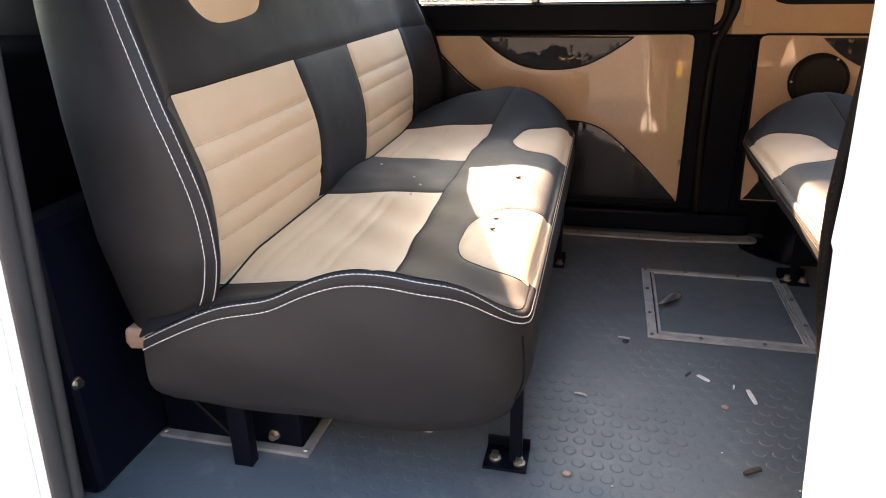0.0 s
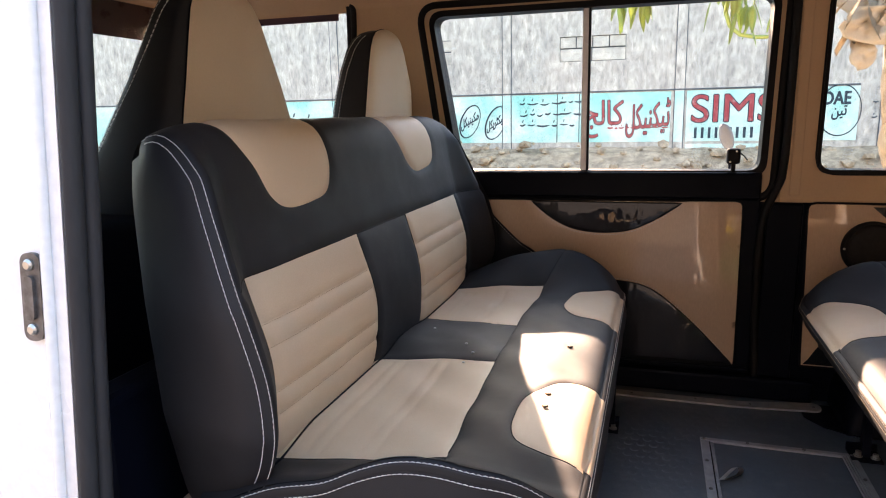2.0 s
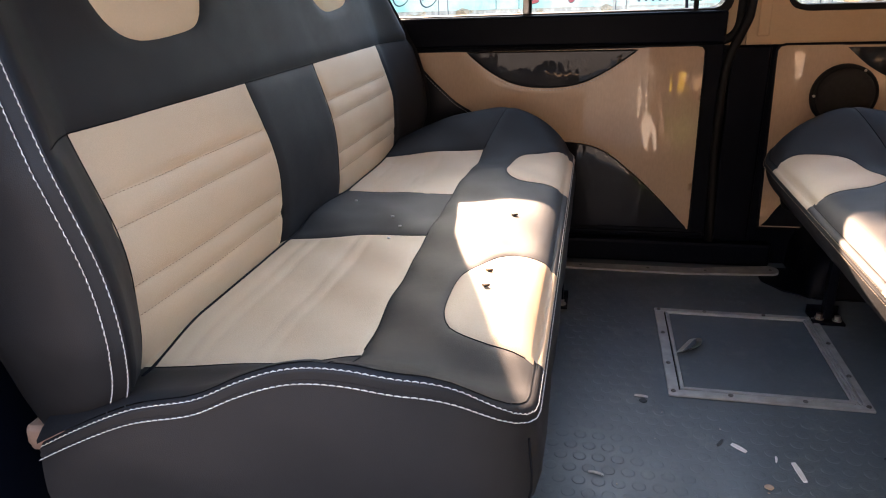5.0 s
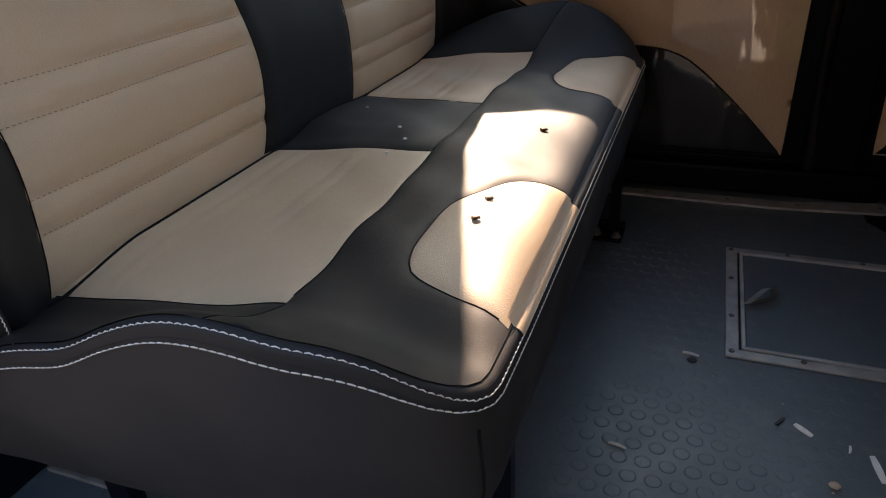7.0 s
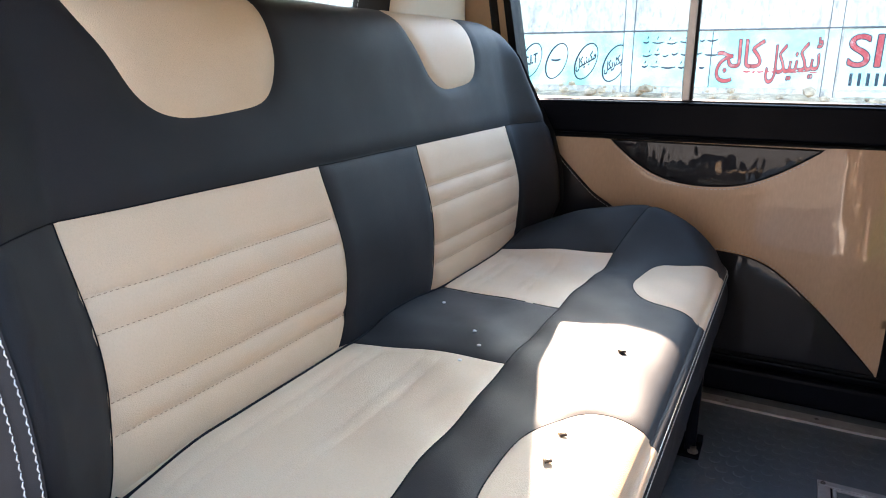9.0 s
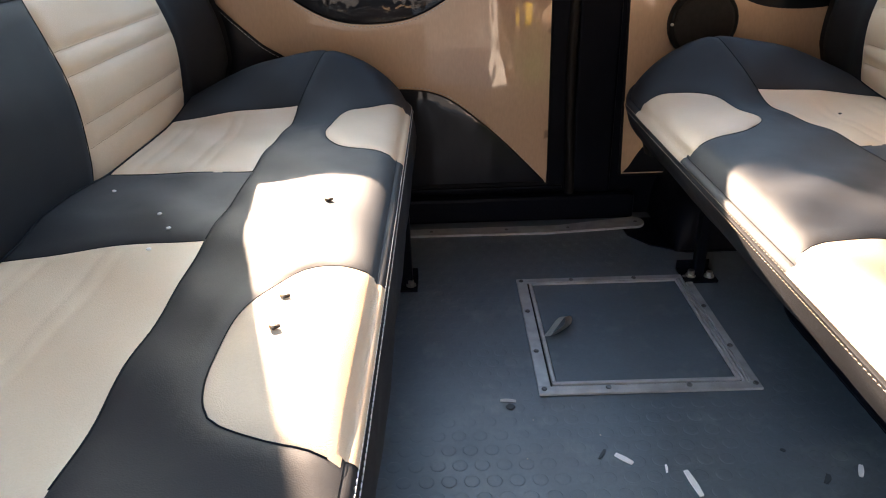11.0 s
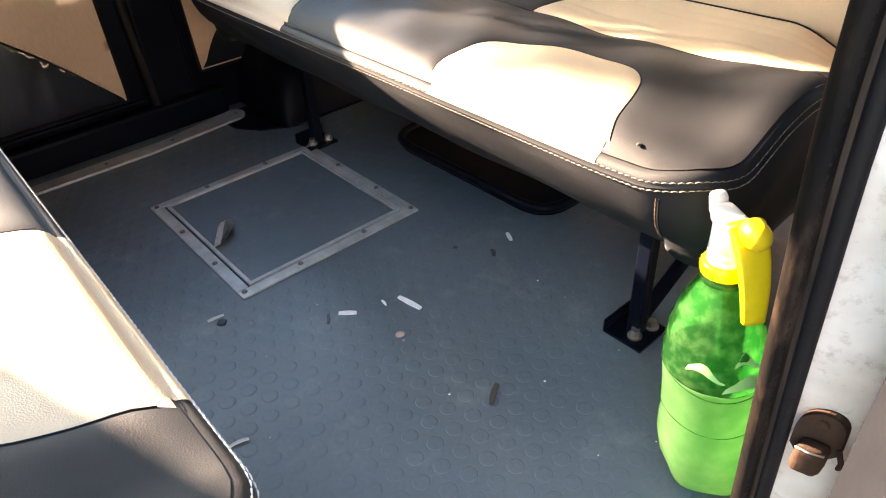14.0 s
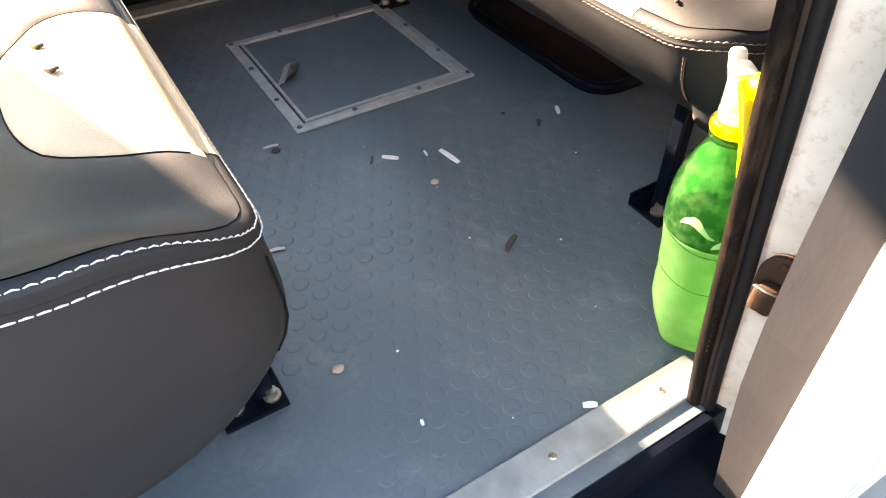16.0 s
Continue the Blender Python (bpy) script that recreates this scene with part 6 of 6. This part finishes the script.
for _x in (on_wall(0.035, 0)[0], on_wall(-1.19, 0)[0], on_wall(-2.6, 0)[0], on_wall(1.30, 0)[0], on_wall(2.6, 0)[0]):
    part("pier", box(_x - 0.052, _x + 0.052, WY - 0.014, WY, -0.55, 3.1, 0.004), WALL, wall_out, "narrow rendered pier")
    for _s in (-1, 1):
        part("pier_joint", box(_x + _s * 0.057 - 0.0045, _x + _s * 0.057 + 0.0045, WY - 0.0095, WY, -0.55, 3.1), DARK_WALL, wall_out, "thin dark joint beside the pier")
part("coping", box(-16, 12, WY - 0.04, WY + 0.28, 3.1, 3.2, 0.01), WALL_PALE, wall_out)
part("ledge", box(-16, on_wall(1.142, 0)[0], WY - 0.018, WY, on_wall(0, 0.884)[1], on_wall(0, 0.884)[1] + 0.016, 0.004), DARK_WALL, wall_out, "thin dark ledge over the sign")
_zb0, _zb1 = on_wall(0, 0.530)[1], on_wall(0, 0.878)[1]
sign = thing("painted_sign", "teal and white painted wall advertisement with red letters", "sign", (0, WY, _zb0))
part("sign_field", box(on_wall(-9.0, 0)[0], on_wall(-0.02, 0)[0], WY - 0.006, WY - 0.001, _zb0, _zb1), TEAL, sign, "faded teal and white paint field")
part("sign_field", box(on_wall(0.085, 0)[0], on_wall(1.142, 0)[0], WY - 0.0062, WY - 0.001, _zb0, _zb1), TEAL, sign, "faded teal paint field")
for _x in (on_wall(0.035, 0)[0], on_wall(-1.19, 0)[0], on_wall(-2.6, 0)[0]):
    part("sign_field", box(_x - 0.049, _x + 0.049, WY - 0.0165, WY - 0.0145, _zb0, _zb1), TEAL, sign, "paint carried over the pier")
part("sign_field", box(on_wall(0.085, 0)[0], on_wall(0.62, 0)[0], WY - 0.0064, WY - 0.001, on_wall(0, 0.33)[1], _zb0 - 0.03), TEAL, sign, "faded teal paint field")


def lettering(word, x, z, height, width, mat, label, slant=0.0, outline=0.0):
    """Painted letters on the wall, filling the given width and height; slant lifts their end, outline edges them in black."""
    cu = bpy.data.curves.new("letters", "FONT")
    cu.body, cu.size, cu.extrude, cu.align_x = word, 1.0, 0.002, "LEFT"
    tmp = bpy.data.objects.new("letters", cu)
    scene.collection.objects.link(tmp)
    bpy.context.view_layer.update()
    me = bpy.data.meshes.new_from_object(tmp.evaluated_get(bpy.context.evaluated_depsgraph_get()))
    bpy.data.objects.remove(tmp)
    co = np.array([v.co for v in me.vertices])
    lo, hi = co.min(0), co.max(0)
    px = x + (co[:, 0] - lo[0]) / (hi[0] - lo[0]) * width
    pz = z + (co[:, 1] - lo[1]) / (hi[1] - lo[1]) * height + slant * (px - x)
    front = co[:, 2] > 0
    for v, a, b, f in zip(me.vertices, px, pz, front):
        v.co = (a, WY - 0.0105 - f * 0.002, b)
    if outline:
        faces = [tuple(p.vertices) for p in me.polygons]
        V, F = [], []
        for dx, dz in ((-1, 0), (1, 0), (0, 1), (0, -1), (0.7, 0.7), (-0.7, 0.7), (0.7, -0.7), (-0.7, -0.7)):
            k = len(V)
            V += [(a + dx * outline, WY - 0.0072 - f * 0.002 - 0.0001 * len(F) / max(len(faces), 1), b + dz * outline) for a, b, f in zip(px, pz, front)]
            F += [tuple(k + q for q in f) for f in faces]
        raw("letter_edge", V, F, INK, sign, "thin black edging of the letters", False)
    return link("lettering", me, mat, sign, label)


# visible words of the sign, in the written order of their joined letters
TECHNICAL = "\ufede\ufb91\ufbff\ufee8\ufb91\ufbff\ufb68"
COLLEGE = "\ufe9e\ufedf\ufe8e\ufb90"
MECHANICAL = "\ufede\ufb91\ufbff\ufee8\ufbff\ufb91\ufee3"
ELECTRICAL = "\ufede\ufb91\ufbfe\ufeae\ufb69\ufb91\ufbff\ufedf\ufe8d"
lettering("SIMS", 0.275, 0.60, 0.315, 0.905, RED, "large red painted letters", 0.0, 0.011)
lettering("DAE", 1.655, 0.775, 0.135, 0.262, INK, "black painted letters", 0.0, 0.006)
lettering("\ufee6\ufbff\ufe97", 1.742, 0.600, 0.145, 0.146, INK, "black painted script below", 0.12, 0.003)
lettering(TECHNICAL, -0.470, 0.425, 0.420, 0.505, RED, "red painted script", 0.10, 0.008)
lettering(COLLEGE, -0.968, 0.430, 0.450, 0.465, RED, "red painted script", 0.0, 0.008)
lettering(MECHANICAL, -2.545, 0.520, 0.150, 0.235, INK, "black painted script in an oval", 0.55, 0.003)
lettering(ELECTRICAL, -2.200, 0.495, 0.140, 0.235, INK, "black painted script in an oval", 0.55, 0.003)


def stroke(pts, w, mat, name="brush_stroke", thick=0.003):
    """A brush stroke on the wall; places as on the sign."""
    line = smooth_line([on_wall(*p) for p in pts], 0.02)
    bm = bmesh.new()
    rows = []
    n = len(line)
    for i, (x, z) in enumerate(line):
        a, b = np.array(line[max(i - 1, 0)]), np.array(line[min(i + 1, n - 1)])
        t = (b - a) / max(np.linalg.norm(b - a), 1e-9)
        ww = w * (0.35 + 0.65 * math.sin(math.pi * min(0.92, (i + 0.6) / n)))
        rows.append([bm.verts.new((x - t[1] * ww * s, y, z + t[0] * ww * s)) for s, y in ((-1, WY - 0.007), (1, WY - 0.007), (1, WY - 0.007 - thick), (-1, WY - 0.007 - thick))])
    for p, q in zip(rows, rows[1:]):
        for k in range(4):
            bm.faces.new((p[k], p[(k + 1) % 4], q[(k + 1) % 4], q[k]))
    bm.faces.new(rows[0])
    bm.faces.new(rows[-1][::-1])
    return part(name, bm, mat, sign)


# small black script, as plain strokes
random.seed(21)


def scribble(x0, x1, z, size, mat, w):
    x = x0
    while x < x1:
        step = random.uniform(0.45, 1.5) * size
        zz = z + random.uniform(-0.10, 0.10) * size
        stroke([(x, zz), (x + step * 0.5, zz - 0.10 * size), (x + step, zz + random.uniform(-0.05, 0.12) * size)], w * random.uniform(1.1, 1.8), mat, "word_bar")
        if random.random() < 0.6:
            xx = x + step * random.uniform(0.2, 0.8)
            stroke([(xx, zz + 0.30 * size), (xx + 0.12 * size, zz + 0.62 * size)], w * 0.9, mat, "word_bar")
        x += step + 0.28 * size


for _z in (0.815, 0.735, 0.655):
    scribble(-1.09, -0.84, _z, 0.062, INK, 0.0075)
for _z in (0.82, 0.74, 0.66):
    scribble(-0.79, -0.68, _z, 0.056, INK, 0.007)
scribble(-0.45, -0.02, 0.632, 0.035, RED, 0.006)
scribble(1.22, 1.36, 0.78, 0.04, INK, 0.006)
scribble(1.22, 1.36, 0.68, 0.04, INK, 0.006)
scribble(0.13, 0.5, 0.46, 0.09, INK, 0.008)
for _ox, _oz in ((-2.084, 0.630), (-2.425, 0.652), (-2.79, 0.655), (-3.12, 0.66)):     # slanting ovals
    _pts = []
    for _k in range(25):
        _a = radians(15 * _k)
        _e, _n = 0.125 * math.cos(_a), 0.205 * math.sin(_a)
        _pts.append(((_ox + _e + 0.28 * _n + 0.105) / 1.69 - 0.105, (_oz + _n - 0.75) / 1.69 + 0.75))
    stroke(_pts, 0.010, INK, "oval")
scribble(-1.735, -1.66, 0.70, 0.05, INK, 0.008)
lettering("C.I.T", -3.21, 0.585, 0.11, 0.17, INK, "black painted letters in an oval", 0.35, 0.004)
scribble(-2.5, -2.0, 0.72, 0.09, INK, 0.012)
scribble(-3.6, -2.6, 0.72, 0.10, INK, 0.014)
stroke([(1.032 + 0.125 * math.cos(a), 0.725 + 0.165 * math.sin(a)) for a in [radians(15 * k) for k in range(25)]], 0.008, INK, "ring")
for _k in range(9):                                 # number shown as plain bars
    _x0 = 0.312 + 0.076 * _k
    part("number_bar", box(_x0, _x0 + 0.030, WY - 0.011, WY - 0.0065, 0.415, 0.540, 0.002), INK, sign)
part("rule", box(on_wall(-0.815, 0)[0], on_wall(-0.809, 0)[0], WY - 0.009, WY - 0.0065, _zb0, _zb1), INK, sign)
part("rule", box(on_wall(-0.655, 0)[0], on_wall(-0.649, 0)[0], WY - 0.009, WY - 0.0065, _zb0, _zb1), INK, sign)

# rubble at the wall's foot
random.seed(5)
_V, _F = [], []
for _k in range(900):
    _x, _t = random.uniform(-9, 6), random.random()
    _y, _z = WY - 0.12 - 1.6 * (1 - _t), -0.5 + 0.85 * _t + random.uniform(-0.05, 0.06)
    _r_ = random.uniform(0.02, 0.085)
    _b = bmesh.new()
    bmesh.ops.create_icosphere(_b, subdivisions=1, radius=1)
    _o = len(_V)
    for _v_ in _b.verts:
        _k2 = 1 + 0.5 * noise.noise(_v_.co * 1.7 + Vector((_x, _y, _k)))
        _V.append((_x + _v_.co.x * _r_ * _k2, _y + _v_.co.y * _r_ * _k2, _z + _v_.co.z * _r_ * 0.7 * _k2))
    _F += [tuple(_o + v.index for v in f.verts) for f in _b.faces]
    _b.free()
tagged(raw("rubble", _V, _F, RUBBLE, smooth=False), "heap of broken stones and earth along the wall", "rubble", kind="stuff")
_sl = bmesh.new()
_rows = []
for _i in range(120):
    _x = -12 + 0.18 * _i
    _rows.append([_sl.verts.new((_x, WY - y, -0.55 + h + 0.06 * noise.noise(Vector((_x * 2, y * 4, 1))))) for y, h in ((0.0, 0.86), (0.25, 0.80), (0.7, 0.55), (1.3, 0.2), (2.2, 0.0))])
for _a, _b in zip(_rows, _rows[1:]):
    for _k in range(4):
        _sl.faces.new((_a[_k], _a[_k + 1], _b[_k + 1], _b[_k]))
tagged(part("earth_bank", _sl, RUBBLE), "sloping bank of earth and rubble", "bank", kind="structure")

# unseen dark wall behind the camera, added to cut light through the doorway
tagged(part("opposite_wall", box(-14, 14, -4.3, -4.0, -0.6, 3.4), DARK_WALL), "unseen dark wall added to block near-side light", "wall", kind="structure")


# ---- leaves hanging outside ----
def leaf(bm, p, d, length, width, droop=0.4):
    """A single pointed leaf with a folded midrib."""
    d = Vector(d).normalized()
    s = d.cross(Vector((0, 0, 1)))
    s = s.normalized() if s.length > 0.1 else Vector((1, 0, 0))
    rows = []
    for i in range(6):
        t = i / 5
        c = Vector(p) + d * length * t + Vector((0, 0, -droop * length * t * t))
        w = width * math.sin(math.pi * min(0.97, t * 0.92 + 0.05)) ** 0.8 / 2
        rows.append([bm.verts.new(c - s * w + Vector((0, 0, 0.25 * w))), bm.verts.new(c), bm.verts.new(c + s * w + Vector((0, 0, 0.25 * w)))])
    for a, b in zip(rows, rows[1:]):
        for k in range(2):
            bm.faces.new((a[k], a[k + 1], b[k + 1], b[k]))


random.seed(14)
tree = thing("tree", "slim roadside tree with overhanging yellow-green and dry leaves", "tree", (1.75, 2.9, -0.5))
_tk = smooth_line([(1.75, 2.9, -0.56), (1.72, 2.86, 0.3), (1.66, 2.78, 1.1), (1.58, 2.66, 1.8)], 0.08)
_tb = bmesh.new()
for _i in range(len(_tk) - 1):
    tube(_tk[_i:_i + 2], 0.055 - 0.030 * _i / len(_tk), 10, bm=_tb)
part("trunk", _tb, TWIG, tree, "dark rough trunk", True)
for _ln, _r_ in (([(1.58, 2.66, 1.8), (1.1, 2.3, 1.82), (0.6, 2.0, 1.55), (0.35, 1.95, 1.36), (0.16, 1.95, 1.20), (0.10, 1.95, 1.06), (0.15, 1.96, 0.985), (0.24, 1.97, 0.975)], 0.007),
               ([(0.6, 2.0, 1.55), (0.2, 1.97, 1.45), (-0.12, 1.98, 1.28), (-0.20, 1.98, 1.15)], 0.005), ([(1.1, 2.3, 1.82), (0.8, 2.12, 1.5), (0.62, 2.06, 1.2), (0.56, 2.05, 1.0)], 0.008)):
    part("limb", tube(smooth_line(_ln, 0.05), _r_, 6), LEAF if _r_ < 0.0075 else DRY_LEAF, tree, "thin hanging stem", True)
_spots = [((-0.20, 1.98, 1.13), 15, 0.075), ((0.09, 1.95, 1.12), 10, 0.08), ((0.13, 1.95, 1.06), 7, 0.07), ((0.21, 1.97, 1.16), 5, 0.08), ((0.23, 1.97, 0.985), 3, 0.06)]
for _p, _n, _l in _spots:
    for _k in range(_n):
        _b = bmesh.new()
        _q = Vector(_p) + Vector((random.uniform(-0.06, 0.06), random.uniform(-0.04, 0.04), random.uniform(-0.03, 0.06)))
        leaf(_b, _q, (random.uniform(-0.55, 0.55), random.uniform(-0.5, 0.5), -1), _l * random.uniform(0.7, 1.15), _l * random.uniform(0.28, 0.4))
        bmesh.ops.solidify(_b, geom=_b.faces[:], thickness=0.0012)
        part("leaf", _b, LEAF, tree, "", True)
for _k in range(26):                               # dry leaves hanging together
    _b = bmesh.new()
    _f0 = (_k % 13) / 12
    leaf(_b, (0.47 + 0.36 * _f0 + random.uniform(-0.02, 0.02), 2.05 + random.uniform(-0.06, 0.06), 1.05 + random.uniform(-0.06, 0.06)), (random.uniform(-0.9, 0.7), random.uniform(-0.4, 0.4), -1), random.uniform(0.07, 0.13) + 0.10 * max(0.0, _f0 - 0.45), random.uniform(0.035, 0.075), 0.2)
    for _v_ in _b.verts:
        _v_.co += Vector((0.6, 1, 0.4)) * 0.035 * noise.noise(_v_.co * 22 + Vector((_k, 0, 0)))
    bmesh.ops.solidify(_b, geom=_b.faces[:], thickness=0.002)
    part("dry_leaf", _b, DRY_LEAF, tree, "large curled dry brown leaf", True)



def crumpled(cx, cy, cz, w, h, seed):
    """A broad dry leaf, crumpled and torn at its rim."""
    bm = bmesh.new()
    R, K = 7, 26
    rows = []
    for i in range(R + 1):
        row = []
        for k in range(K):
            a = 2 * math.pi * k / K
            rim = 1 + 0.30 * noise.noise(Vector((math.cos(a) * 1.6, math.sin(a) * 1.6, seed))) + 0.10 * noise.noise(Vector((math.cos(a) * 6, math.sin(a) * 6, seed)))
            r = i / R * rim
            x, z = 0.5 * w * r * math.cos(a), 0.5 * h * r * math.sin(a)
            fold = 0.030 * noise.noise(Vector((x * 16, z * 16, seed * 3))) + 0.014 * noise.noise(Vector((x * 45, z * 45, seed)))
            row.append(bm.verts.new((cx + x, cy + fold * 1.6, cz + z + 0.3 * fold)))
        rows.append(row)
    for p, q in zip(rows, rows[1:]):
        for k in range(K):
            bm.faces.new((p[k], p[(k + 1) % K], q[(k + 1) % K], q[k]))
    bmesh.ops.remove_doubles(bm, verts=bm.verts[:], dist=1e-5)
    bmesh.ops.solidify(bm, geom=bm.faces[:], thickness=0.002)
    return bm


for _k, (_x, _z, _w, _h) in enumerate(((0.60, 1.00, 0.27, 0.13), (0.535, 0.912, 0.08, 0.11), (0.64, 0.83, 0.085, 0.28), (0.74, 0.93, 0.22, 0.22), (0.66, 0.64, 0.06, 0.22), (0.56, 1.10, 0.20, 0.14))):
    part("dry_leaf", crumpled(_x, 2.03 + 0.02 * _k, _z, _w, _h, 3.7 * _k + 1), DRY_LEAF, tree, "broad crumpled pale dry leaf", True)

# unseen high bough, added across the sun: its shade dapples the rear bench
part("limb", tube(smooth_line([(1.58, 2.66, 1.8), (1.2, 3.2, 2.35), (0.4, 4.1, 2.72), (-0.6, 4.8, 2.72), (-1.2, 5.0, 2.62), (-1.7, 5.02, 2.55)], 0.1), 0.012, 6), TWIG, tree, "dark leafy bough", True)
_meshes = []
for _k in range(4):
    _b = bmesh.new()
    leaf(_b, (0, 0, 0), (0.3 * _k - 0.4, 0.2, -0.7), 0.125 + 0.012 * _k, 0.050 + 0.004 * _k)
    bmesh.ops.solidify(_b, geom=_b.faces[:], thickness=0.0012)
    _me = bpy.data.meshes.new("bough_leaf")
    _b.to_mesh(_me)
    _b.free()
    _meshes.append(_me)
for _k in range(54):
    _yb = random.uniform(0.24, 0.85)               # row of the bench that this leaf shades
    _xb = random.uniform(0.26, 0.80)
    _ly = 5.0 + random.uniform(-0.25, 0.25)
    _ob = link("leaf", _meshes[_k % 4], LEAF, tree)
    _ob.location = (_xb - 0.423 * (_ly - _yb), _ly, 0.36 + 0.49 * (_ly - _yb))
    _ob.rotation_euler = (random.uniform(-0.7, 0.7), random.uniform(-0.7, 0.7), random.uniform(0, 6.28))

# oval mirror of something parked beyond the window
mirror = thing("side_mirror", "small grey oval mirror on a thin stalk outside", "mirror", (0.105, 1.75, 0.30))
_b = bmesh.new()
bmesh.ops.create_uvsphere(_b, u_segments=20, v_segments=12, radius=1)
for _v_ in _b.verts:
    _v_.co = Vector((0.108 + _v_.co.x * 0.022 - _v_.co.z * 0.010, 1.75 + _v_.co.y * 0.012, 0.655 + _v_.co.z * 0.042))
part("shell", _b, MIRROR_BACK, mirror, "grey oval mirror back", True)
part("stalk", tube([(0.118, 1.75, 0.62), (0.128, 1.755, 0.5), (0.12, 1.76, -0.5)], 0.005, 6), BLACK, mirror, smooth=True)
